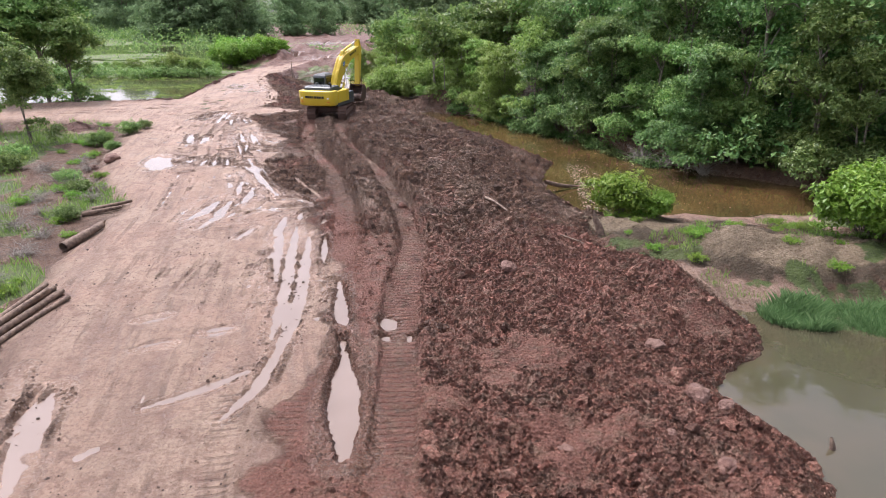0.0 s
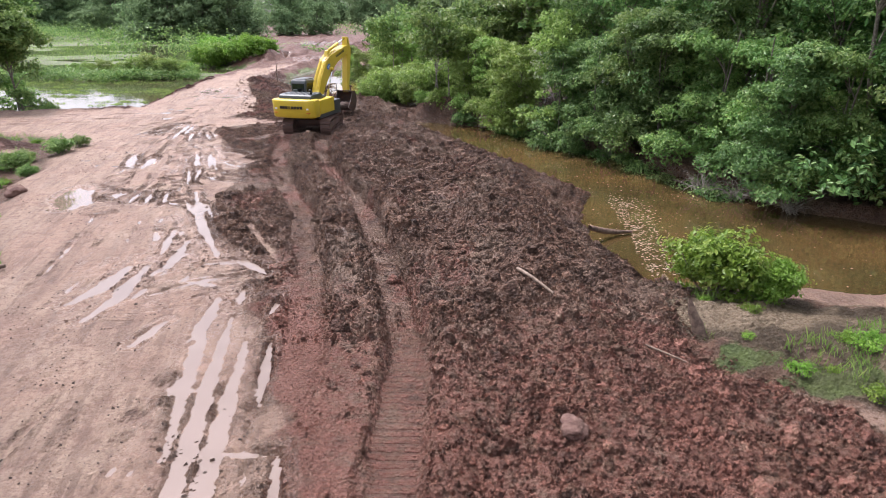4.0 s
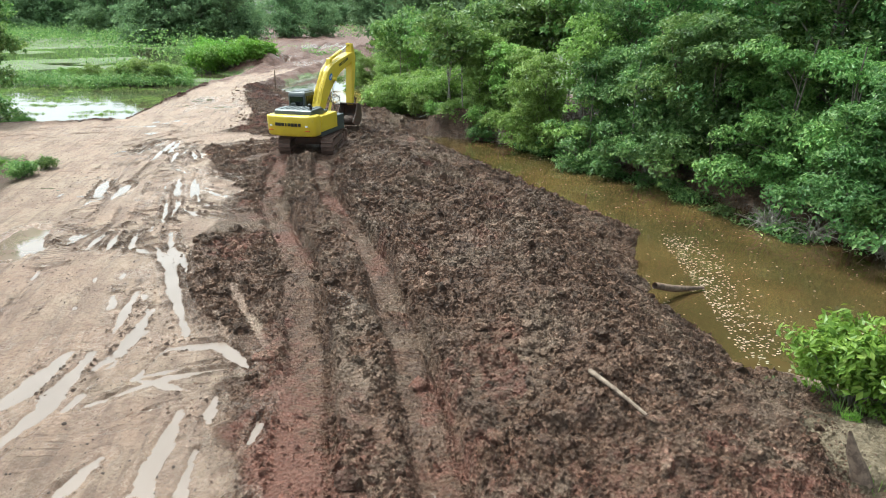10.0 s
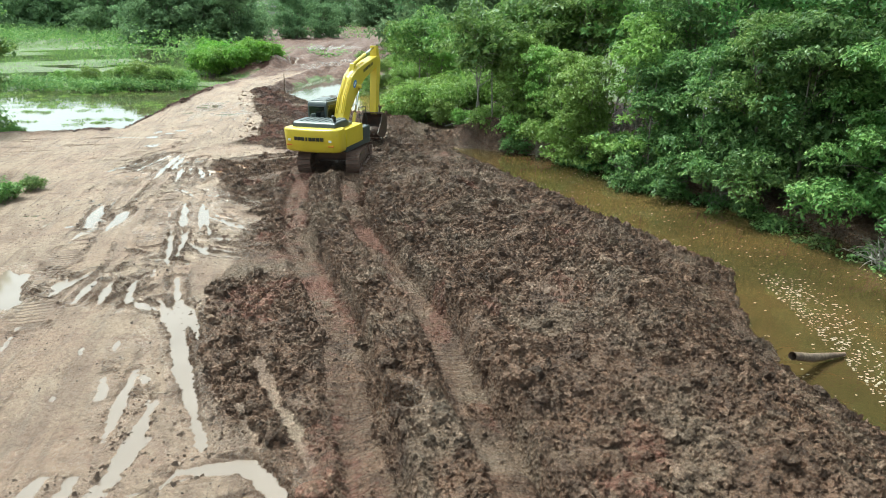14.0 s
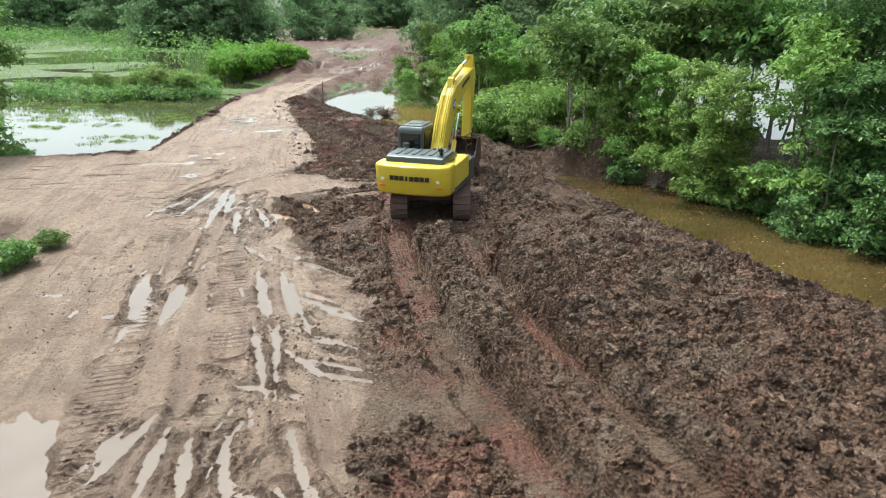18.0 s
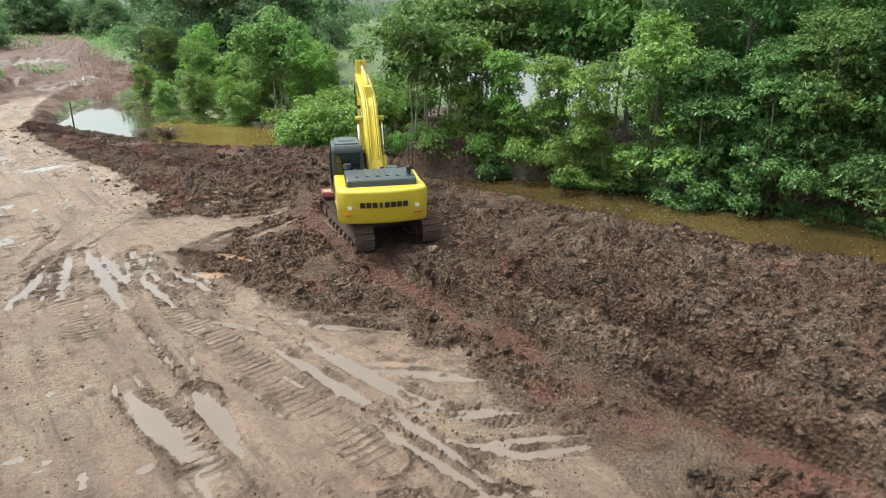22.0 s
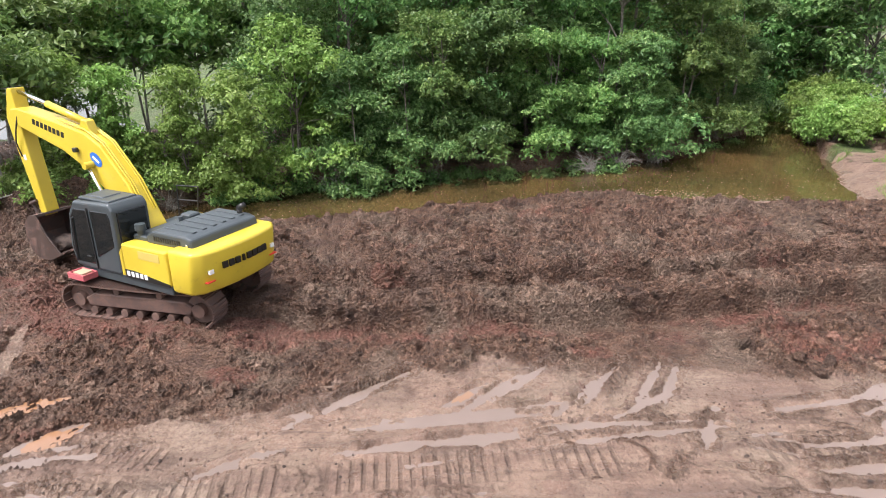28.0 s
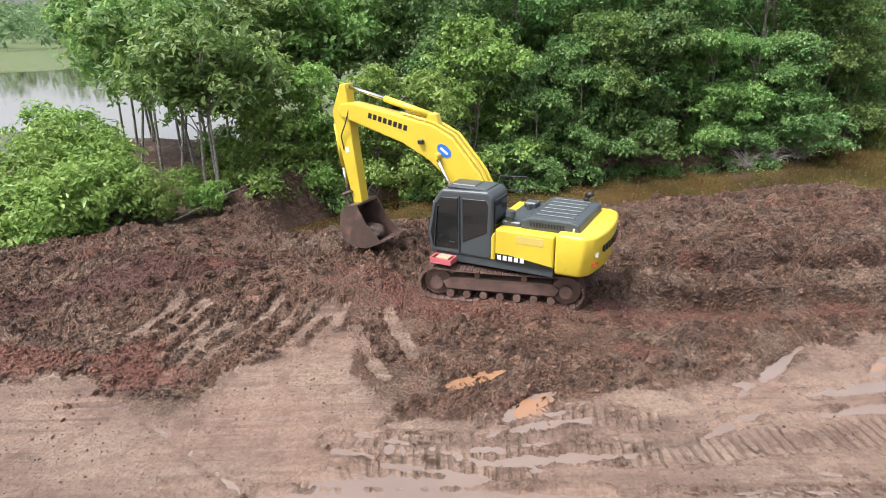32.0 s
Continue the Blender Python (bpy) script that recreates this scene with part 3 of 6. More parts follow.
# rounder puddles: x, y, half length, half width, heading
PUDDLES = [(-14.9, 33.5, 1.3, 0.62, -20), (-19.0, 66.6, 0.9, 0.7, 60), (-21.9, 70.8, 1.7, 0.7, -15), (-24.4, 111, 3.4, 0.5, 4), (-26.0, 152, 7, 3.4, 4), (-19.0, 110, 3.4, 1.4, 20),
           (-1.4, 14.8, 0.3, 0.25, 0), (-0.8, 14.0, 0.16, 0.7, 0), (-3.7, 28.1, 0.55, 0.25, -30), (-6.8, 13.6, 0.4, 0.2, 60), (-7.4, 15.2, 0.4, 0.2, 60), (-5.6, 14.4, 0.35, 0.2, 70)]
# orange rain water standing in the churned clay
SOIL_PUDDLES = [(-12.9, 48.9, 0.8, 0.3, -40), (-13.75, 47.6, 0.6, 0.3, -50), (-12.0, 44.0, 0.35, 0.14, -50), (-11.1, 40.5, 0.3, 0.13, -50), (-9.7, 42.1, 0.5, 0.1, -40)]
# smooth pale smears on the clay, and patches of red subsoil: x, y, half sizes
SMEARS = [(-1.35, 31.6, 0.55, 1.0), (-1.25, 33.8, 0.9, 0.3), (-0.5, 31.0, 0.55, 0.35), (-6.0, 32.8, 0.45, 0.25), (-2.1, 40.0, 0.7, 0.4), (-1.3, 35.5, 0.6, 0.35), (-2.05, 43.3, 0.6, 0.4), (-5.0, 43.9, 0.5, 0.4),
          (-0.6, 33.4, 0.6, 0.4), (-0.8, 29.8, 0.8, 0.3), (-1.3, 31.9, 0.9, 0.3), (0.6, 14.8, 1.1, 0.3), (1.4, 40.6, 0.5, 0.4), (-3.6, 36.6, 0.4, 0.5), (2.4, 34.4, 0.5, 0.4), (1.6, 27.6, 0.5, 0.3)]
REDS = [(-7.7, 33.0, 0.9, 1.4), (-3.15, 32.2, 0.5, 1.3), (-8.9, 41.6, 0.35, 1.6), (0.8, 36.7, 0.4, 0.3), (0.8, 38.2, 0.5, 0.3), (-9.6, 45.2, 0.6, 1.0), (-8.3, 39.6, 0.35, 1.7), (-8.0, 36.5, 0.5, 0.6), (-1.9, 32.2, 0.4, 0.6),
        (-8.4, 32.6, 0.5, 0.9), (-1.5, 24.3, 0.5, 1.2), (3.4, 22.5, 0.6, 0.5), (-11.3, 45.4, 0.6, 0.8), (-9.0, 38.0, 0.35, 1.0)]


def rut_lines(rows, seed):
    r = np.random.RandomState(seed)
    for x, y, head, ln, n, spread, w, dep in rows:
        for k in range(n):
            a = radians(head + r.uniform(-7, 7))
            off = (k / max(1, n - 1) - 0.5) * spread + r.uniform(-0.15, 0.15)
            sl = r.uniform(-0.25, 0.25) * ln
            cx, cy = x + off * math.cos(a) + sl * math.sin(a), y - off * math.sin(a) + sl * math.cos(a)
            h = ln * r.uniform(0.3, 0.55)
            bend = r.uniform(-0.025, 0.025) * ln
            yield [(cx - h * math.sin(a), cy - h * math.cos(a)), (cx + bend * math.cos(a), cy - bend * math.sin(a)), (cx + h * math.sin(a), cy + h * math.cos(a))], w * r.uniform(0.6, 1.3), dep


def close_to(x, y, line, far):
    """The indices of the places that lie in a box round a line."""
    xs, ys = [p[0] for p in line], [p[1] for p in line]
    return np.nonzero((x > min(xs) - far) & (x < max(xs) + far) & (y > min(ys) - far) & (y < max(ys) + far))[0]


def spots_of(x, y, rows, wob):
    """How far each place lies inside the soft ovals of the rows."""
    out = np.zeros(x.shape)
    for cx, cy, rx, ry in rows:
        at = np.nonzero((np.abs(x - cx) < 3 * rx + 0.6) & (np.abs(y - cy) < 3 * ry + 0.6))[0]
        q = np.sqrt(((x[at] - cx) / rx) ** 2 + ((y[at] - cy) / ry) ** 2) + 0.45 * wob[at]
        out[at] = np.maximum(out[at], step(q, 1.25, 0.7))
    return out


def puddle_frame(x, y, px, py, ra, rb, head, k):
    """The places near one puddle: along it, across it, and how far out of its oval."""
    a, far = radians(head), 2.6 * max(ra, rb)
    at = np.nonzero((np.abs(x - px) < far) & (np.abs(y - py) < far))[0]
    dx, dy = x[at] - px, y[at] - py
    u, v = dx * math.sin(a) + dy * math.cos(a), dx * math.cos(a) - dy * math.sin(a)
    return at, u, v, np.sqrt((u / ra) ** 2 + (v / rb) ** 2) + 0.22 * fbm(x[at], y[at], 0.9, 3, 200 + k)


def terrain(x, y):
    """Height and the kinds of ground at places given as arrays."""
    wob = fbm(x, y, 2.6, 4, 3)
    wide = fbm(x, y, 30, 3, 8)
    d_road = region(x, y, ROAD) + wob * 0.5
    d_churn = region(x, y, CHURN) + wob * 0.55 + 0.4 * fbm(x, y, 0.8, 3, 94)
    d_field = region(x, y, FIELD) + wob * 2
    road, churn = step(d_road, 0.7, -0.5), step(d_churn, 0.5, -0.6)
    field = step(d_field, 3, -3)
    # the low land on both sides, the road and the field
    h = -0.32 + 0.12 * wob + 0.1 * wide
    east = step(x + (y - 60) * 0.5, 6, 16)
    h = h + east * (0.25 + 0.25 * wide)
    h = h + step(np.hypot(x, y - 40), 180, 700) * (3.0 + 2 * wide)
    flat = 0.035 + 0.03 * fbm(x, y, 3.2, 4, 21) + 0.012 * fbm(x, y, 0.5, 3, 22)
    h = h * (1 - road) + flat * road
    h = h + field * (0.3 + 0.5 * lumps(x, y, 5.0, 31) * step(y, 110, 135) + 0.3 * wob + 0.45 * lumps(x, y, 1.7, 34))
    # earth thrown up along the road's edge
    berm = np.exp(-((d_road - 0.35) / 1.0) ** 2) * step(y, 50, 62) * step(y, 150, 120)
    h = h + berm * (0.22 + 0.42 * lumps(x, y, 1.0, 33))
    # dug earth heaped beside the side track
    dug = np.exp(-(((x + 24.6) / 2.6) ** 2 + ((y - 44.2) / 1.2) ** 2)) * (1 - road)
    h = h + dug * (0.5 + 0.45 * lumps(x, y, 0.9, 36))
    # beyond the ponds only a narrow track is packed hard
    d_track, _ = near_line(x, y, [(-22.5, 92), (-21, 104), (-18.5, 114), (-20.5, 126), (-25, 138)])
    field = np.maximum(field, road * step(y, 92, 102) * step(d_track + 0.6 * wob, 1.2, 2.2))
    h = h + 1.1 * field * lumps(x, y, 4.0, 35) * step(d_track + 0.6 * wob, 2.6, 5.0) * step(y, 92, 104) * step(y, 150, 130)
    # wet flats beyond the pond, half grass and half standing water
    flats = step(x, -27, -31) * step(y, 90, 94) * step(y, 172, 160) * (1 - field) * (1 - road) * step(x, -120, -100)
    h = h * (1 - flats) + flats * (POND_Z + 0.02 + 0.16 * fbm(x * 0.5, y, 7.0, 4, 37) + 0.1 * step(y, 98, 93))
    # puddles and ruts in the road
    streak = fbm((x + 0.25 * y) * 3.0, (y - 0.25 * x) * 0.6, 1.6, 3, 88)
    rag, broken = fbm(x, y, 0.4, 3, 90), 0.2 + 0.8 * step(fbm(x, y, 1.3, 3, 89), -0.35, 0.3)
    wet = np.zeros(x.shape)
    for k, (px, py, ra, rb, head) in enumerate(PUDDLES):
        at, u, v, q = puddle_frame(x, y, px, py, ra, rb, head, k)
        wet[at] = np.maximum(wet[at], step(q, 2.4, 0.9))
    cleat, along, ridge = np.zeros(x.shape), np.zeros(x.shape), np.zeros(x.shape)
    for rows, seed, soak in ((RUTS, 5, 1.0), (DRY_RUTS, 6, 0.8)):
        for line, w, dep in rut_lines(rows, seed):
            at = close_to(x, y, line, 1.2)
            d, _ = near_line(x[at], y[at], line)
            wb, rg = wob[at], rag[at]
            d = d + 0.04 * wb + 0.05 * rg
            cut = step(d, w * 0.62, w * 0.25) * broken[at]
            h[at] += -cut * dep * (0.75 + 0.6 * wb) + 0.45 * dep * np.exp(-((d - w) / (0.35 * w)) ** 2) * (1 - churn[at]) * np.clip(0.3 + wb + 0.6 * rg, 0, 1.4)
            ridge[at] = np.maximum(ridge[at], soak * np.exp(-((d - w * 0.95) / (0.3 * w)) ** 2) * step(wb + rg, -0.1, 0.9))
            wet[at] = np.maximum(wet[at], (soak - 0.4) * step(d, w * 3, w * 0.6))
    for *line, wide_ in TREADS:
        at = close_to(x, y, line, 1.2)
        d, s = near_line(x[at], y[at], line)
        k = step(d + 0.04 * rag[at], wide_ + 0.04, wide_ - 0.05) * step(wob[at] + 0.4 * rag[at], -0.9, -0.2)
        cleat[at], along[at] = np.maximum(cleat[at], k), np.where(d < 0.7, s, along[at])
        bars = 0.5 + 0.5 * np.cos(2 * math.pi * s / 0.24)
        h[at] += -0.015 * k * bars + (0.045 * np.exp(-((d - wide_ - 0.07) / 0.07) ** 2) * np.clip(0.5 + wob[at] + 0.7 * rag[at], 0, 1.5)) * road[at]
        ridge[at] = np.maximum(ridge[at], 0.8 * np.exp(-((d - wide_ - 0.07) / 0.06) ** 2) * step(wob[at] + rag[at], -0.3, 0.6))
    # churned clay, with the excavator's two tracks pressed into it
    d_mid, s_mid = near_line(x, y, TRENCH)
    side = np.abs(d_mid - 1.1)
    press = step(side + 0.06 * wob, 0.52, 0.36) * step(fbm(x, y, 3.4, 3, 53), -0.55, 0.05) * step(y, 6, 9) * step(y, 50.5, 49.8)
    east_of = d_mid * np.sign(x - np.interp(y, [p[1] for p in TRENCH], [p[0] for p in TRENCH]))
    north = step(y, 16, 26) * step(y, 53, 50)
    heap = 0.08 + 0.02 * north + 0.2 * step(y, 50, 53) * step(x + 0.4 * wob, -11.5, -9) * step(x, 0, -3) + (0.06 * step(y, 53, 50) + 0.06 * north) * step(east_of + 0.1 * wob + 0.1 * rag, 1.4, 1.8) + 0.04 * north * step(east_of, 1.8, 4.5) + 0.06 * wide + 0.1 * north * step(east_of, 1.7, 3) * fbm(x, y, 4.0, 2, 55)
    heap = heap + 0.2 * np.exp(-(((x + 3.6) / 2.4) ** 2 + ((y - 54.5) / 2.6) ** 2)) + 0.55 * np.exp(-(((x + 7.3) / 2.2) ** 2 + ((y - 59.2) / 2.2) ** 2)) + 0.12 * np.exp(-(((x + 8.2) / 2.2) ** 2 + ((y - 48.5) / 3) ** 2))
    clod = 0.5 * lumps(x + 0.25 * wob, y, 1.15, 41) * (0.4 + 0.6 * lumps(x, y, 0.5, 42)) + 0.24 * lumps(x, y + 0.2 * wob, 0.46, 45) + 0.15 * lumps(x, y, 0.25, 43) + 0.09 * fbm(x, y, 0.5, 4, 44)
    clod = clod * (0.5 + 0.34 * step(fbm(x, y, 3.2, 3, 96), -0.5, 0.5))
    heap = heap + north * step(east_of, 1.7, 2.6) * (0.16 * fbm(x, y, 2.6, 3, 67) + 0.1 * lumps(x, y, 1.7, 68))
    smear = spots_of(x, y, SMEARS, fbm(x, y, 0.8, 3, 47))
    mask_pale = fbm(x, y, 0.9, 3, 50) + 0.4
    drag = np.zeros(x.shape)
    for line, w, dep in rut_lines(DRAGS, 9):
        at = close_to(x, y, line, 1.2)
        d, _ = near_line(x[at], y[at], line)
        drag[at] = np.maximum(drag[at], step(d + 0.08 * wob[at] + 0.1 * rag[at], w, w * 0.5))
    drag = drag * churn
    floor_ = (0.5 + 0.5 * step(fbm(x, y, 2.2, 3, 95), -0.3, 0.3)) * (1 - 0.75 * step(y, 19, 22) * step(y, 29, 26)) * step(side + 0.14 * wob + 0.08 * rag, 0.58, 0.42) * step(y, 6, 9) * step(y, 50.5, 49.8)
    bury = step(fbm(x, y, 2.4, 3, 66) + np.where(east_of > 0, -0.1, 0.35) + 0.3 * step(y, 30, 40), -0.35, 0.15)
    bed = step(side + 0.14 * wob + 0.08 * rag, 0.6, 0.42) * step(y, 25, 31) * step(y, 50.5, 49.8) * bury
    calm = np.maximum(np.maximum(np.maximum(np.maximum(floor_, bed) * (1.08 - 0.3 * step(fbm(x, y, 1.0, 2, 63), 0.1, 0.5)), smear), drag), (0.6 + 0.32 * step(y, 23, 19)) * step(d_mid, 1.9, 1.4))
    clod = clod * (0.5 + 0.5 * np.maximum(north, 0.7 * step(y, 48, 52))) * (1 - 0.8 * step(x, -8.8, -10.6) * step(y, 49, 51)) + (1 - north) * 0.1 * lumps(x, y, 0.3, 56)
    groove = np.exp(-((east_of - 1.5) / 0.1) ** 2) + 0.9 * np.exp(-((east_of + 0.64) / 0.1) ** 2)
    body = heap + clod * (1 - 0.84 * calm) - 0.2 * north * groove * step(y, 50, 48.5) - np.maximum(press * 0.2, floor_ * (0.1 + 0.08 * north * step(fbm(x, y, 4.0, 3, 59), -0.7, 0.3))) + north * np.exp(-(d_mid / 0.42) ** 2) * (0.02 + 0.08 * lumps(x, y, 0.45, 57)) * step(y, 50.5, 49) - drag * 0.12 + (0.05 + 0.12 * lumps(x, y, 0.4, 48)) * (0.35 + 0.65 * np.maximum(north, step(y, 48, 52))) * np.exp(-((side - 0.66) / 0.2) ** 2) * step(d_mid, 3, 2) * (1 - north * step(east_of, -1.0, -1.3))
    body = body + north * step(y, 50.5, 49) * (0.15 * step(east_of + 0.08 * rag, -0.6, -0.46) * step(east_of + 0.1 * rag, 0.72, 0.5) * (0.5 + 0.6 * lumps(x, y, 0.6, 64)) - 0.1 * step(east_of, -1.75, -1.6) * step(east_of, -0.46, -0.6) + 0.13 * step(east_of + 0.1 * rag, 1.56, 1.74) + 0.16 * np.exp(-((east_of - 2.05) / 0.32) ** 2) * lumps(x, y, 0.75, 69))
    body = body * (1 - 0.55 * step(x, -9.5, -11.0) * step(y, 50.5, 52.5))
    west = step(east_of, -1.35, -1.9) * north
    body = body * (1 - 0.7 * west) - 0.05 * west
    pad = step(np.hypot(np.maximum(np.abs(x + 8.2) - 1.3, 0), np.maximum(np.abs(y - 48.6) - 2.0, 0)) + 0.25 * wob, 1.7, 0.2)
    body = body * (1 - pad) + pad * (EX_Z + 0.03 + 0.1 * fbm(x, y, 0.4, 3, 49))
    h = h * (1 - pad * churn) + churn * body
    h = np.where(churn > 0.5, np.maximum(h, np.where((north > 0.5) & (east_of > -1.9), -0.16, 0.06 + 0.035 * rag + 0.04 * wob)), h)
    for k, (px, py, ra, rb, head) in enumerate(PUDDLES + SOIL_PUDDLES):
        at, u, v, q = puddle_frame(x, y, px, py, ra, rb, head, k)
        rib = np.tanh(5 * fbm(v + 0.03 * rag[at], u * 0.07, 0.21, 2, 300 + k) + 0.3)
        m = step(q + 0.25 * rib + 0.2 * rag[at], 1.2, 0.8)
        h[at] = h[at] * (1 - m) + m * np.minimum(h[at] + 0.04, PUDDLE_Z - 0.003 + 0.026 * rib)
    pools = []
    for *line, w in POOLS_NEAR + POOLS_MID + POOLS_BEND + POOLS_UP + POOLS_FAR:
        at = close_to(x, y, line, 1.0)
        d, s = near_line(x[at], y[at], line)
        run = sum(math.dist(p, q) for p, q in zip(line[:-1], line[1:]))
        end = 0.4 + 0.6 * step(np.minimum(s, run - s), 0.0, 0.4 * run)
        q = d + 0.022 * wob[at] + 0.03 * rag[at]
        lip = np.exp(-((q - w * 1.2 - 0.03) / 0.06) ** 2) * np.clip(0.35 + wob[at] + 0.8 * rag[at], 0, 1.3)
        h[at] += 0.045 * lip
        ridge[at] = np.maximum(ridge[at], 0.7 * lip)
        wet[at] = np.maximum(wet[at], 0.85 * step(q, w * 2.6 + 0.1, w))
        pools.append((at, step(q, w * end * 1.12, w * end * 0.8) * step(fbm(x[at], y[at], 1.2, 2, 91) + 0.4 * rag[at], -1.0, -0.8)))
    for at, m in pools:
        h[at] = h[at] * (1 - m) + m * np.minimum(h[at], PUDDLE_Z - 0.022 + 0.012 * rag[at])
        ridge[at] = ridge[at] * (1 - m)
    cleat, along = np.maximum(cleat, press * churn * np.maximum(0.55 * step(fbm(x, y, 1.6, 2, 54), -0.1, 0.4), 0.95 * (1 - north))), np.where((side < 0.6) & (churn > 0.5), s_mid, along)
    red = np.maximum(press * churn * 0.75 * step(fbm(x, y, 3, 3, 51), -0.5, 0.4), churn * step(fbm(x, y * 0.6, 2.0, 4, 52), 0.08 + 0.2 * north, 0.55 + 0.2 * north) * (0.8 - 0.2 * north) * (1 - north * step(d_mid, 0.7, 0.4)))
    red = np.maximum(red, churn * 0.45 * np.exp(-((east_of + 1.15) / 0.5) ** 2) * step(y, 27, 34) * step(y, 49, 46))
    red = np.maximum(red, churn * floor_ * north * (0.42 + 0.5 * fbm(x, y, 1.5, 3, 58)) * np.where(east_of < 0, 1.0, 0.75) * (0.3 + 0.7 * step(y, 31, 35)))
    red = np.maximum(red, churn * (0.66 * step(y, 30, 18) + 0.3 * step(y, 44, 50) + 0.4 * np.exp(-((east_of + 1.6) / 1.0) ** 2)))
    red = np.maximum(red, 0.62 * churn * spots_of(x, y, REDS, 1.3 * fbm(x, y, 0.9, 3, 62)))
    # sandy spit between river and cove
    d_spit, _ = near_line(x, y, [(5.6, 23.2), (9, 21.4), (14, 20.6), (30, 20)])
    spit = step(d_spit + 0.6 * wob, 3.4, 2.2) * step(x, 4.6, 5.6)
    h = np.where(spit > 0, h * (1 - spit) + spit * (-0.2 + 0.24 * wob + 0.14 * lumps(x, y, 0.55, 92) + 0.1 * rag + 0.3 * np.exp(-(d_spit / 1.6) ** 2) + 0.35 * np.exp(-(((x - 9.3) / 1.3) ** 2 + ((y - 20.6) / 1.2) ** 2))), h)
    sand = spit * np.minimum(1, 1.1 * np.exp(-(((x - 7.0) / 1.9) ** 2 + ((y - 22.9) / 0.8) ** 2)) + 1.1 * np.exp(-(((x - 12) / 2.8) ** 2 + ((y - 20.2) / 1.0) ** 2)) + (0.5 + 0.25 * wob) * step(x, 18, 14))
    # cut bank beside the river's end
    d_cut, _ = near_line(x, y, [(-0.4, 60.6), (0.9, 58.2)])
    h = h + 0.75 * step(d_cut + 0.15 * wob, 1.2, 0.9)
    # water bodies
    mid_x = np.interp(y, (26, 31, 37, 42, 48, 53, 57, 59), (16, 11, 9.8, 7.6, 5.0, 2.4, -0.4, -2.4))
    for poly, level, slope in ((RIVER, RIVER_Z, 0.42), (COVE, RIVER_Z, 0.6), (CHANNEL, POND_Z - 0.1, 0.6), (WEST_POND, POND_Z, 0.5), (MARSH, POND_Z, 0.3), (EAST_LAKE, POND_Z, 0.3)):
        d = region(x, y, poly) + 0.45 * wob * min(1.0, slope) + 0.2 * fbm(x, y, 0.7, 2, 61)
        rise = slope + 1.5 * np.maximum(step(x - mid_x, -0.3, 0.8), step(x, 12, 15)) if poly is RIVER else slope
        h = np.minimum(h, level + np.maximum(d * rise, -0.8) + churn * 0.12 * lumps(x, y, 0.5, 42) * (d > 0))
        wet = np.maximum(wet, 0.6 * step(d, 0.6, 0.1))
    turf = (1 - road) * (1 - churn) * (1 - field) * (1 - spit)
    bare = (x > 4) & (x < 15) & (y > 14) & (y < 28.5)
    turf = np.where(bare, 0.25 * turf, turf)
    sand = np.where(bare, np.maximum(sand, 0.34 * (1 - churn)), sand)
    verge = turf * step(y, 64, 54)
    turf = turf * (1 - verge * step(fbm(x, y, 3.5, 4, 74) - 0.55 * step(d_road, 6.0, 0.6) + 0.2, 0.0, -0.3))
    churn = np.maximum(churn, 0.85 * verge * (1 - turf))
    turf = np.maximum(turf, spit * step(fbm(x, y, 2.0, 3, 75), 0.15, 0.5) * 0.7) * (1 - 0.75 * berm)
    churn = np.maximum(np.maximum(churn, spit * 0.62), 0.72 * ridge)
    turf = np.maximum(turf, 0.6 * field * step(fbm(x, y, 14, 3, 71), 0.55, 0.8))
    turf = turf * (1 - 0.7 * step(d_cut, 1.6, 0.9))
    # leaf litter under the riverside trees
    d_wood, _ = near_line(x, y, WOOD_EDGE)
    litter = step(d_wood + wob, 15, 12) * (1 - road) * (1 - spit) * (1 - churn) * (x > -6)
    turf = turf * (1 - litter)
    churn = np.maximum(churn, litter)
    field = np.maximum(field, np.minimum(1, berm * 1.3))
    field = np.maximum(field, step(dug + 0.2 * wob, 0.25, 0.5))
    turf = turf * (1 - step(dug, 0.2, 0.45))
    return h, dict(churn=churn * (1 - 0.62 * smear * step(mask_pale + 0.5 * rag, -0.1, 0.5)) * (1 - 0.2 * press * step(wob, -0.6, 0.2)) * (1 - 0.7 * drag), turf=turf, field=field, sand=sand, red=red, wet=wet, cleat=cleat, along=along)


def ground_z(x, y):
    h, _ = terrain(np.atleast_1d(np.asarray(x, float)), np.atleast_1d(np.asarray(y, float)))
    return h


def spaced(breaks, steps, reach):
    """Grid lines: fine between the breaks, then wider and wider out to the horizon."""
    a = [breaks[0]]
    for lo, hi, st in zip(breaks[:-1], breaks[1:], steps):
        a += list(np.linspace(lo, hi, max(2, round((hi - lo) / st) + 1))[1:])
    st, v = steps[-1], a[-1]
    while v < reach:
        st *= 1.13
        v += st
        a.append(v)
    st, v, pre = steps[0], a[0], []
    while v > -reach:
        st *= 1.16
        v -= st
        pre.append(v)
    return np.array(pre[::-1] + a)


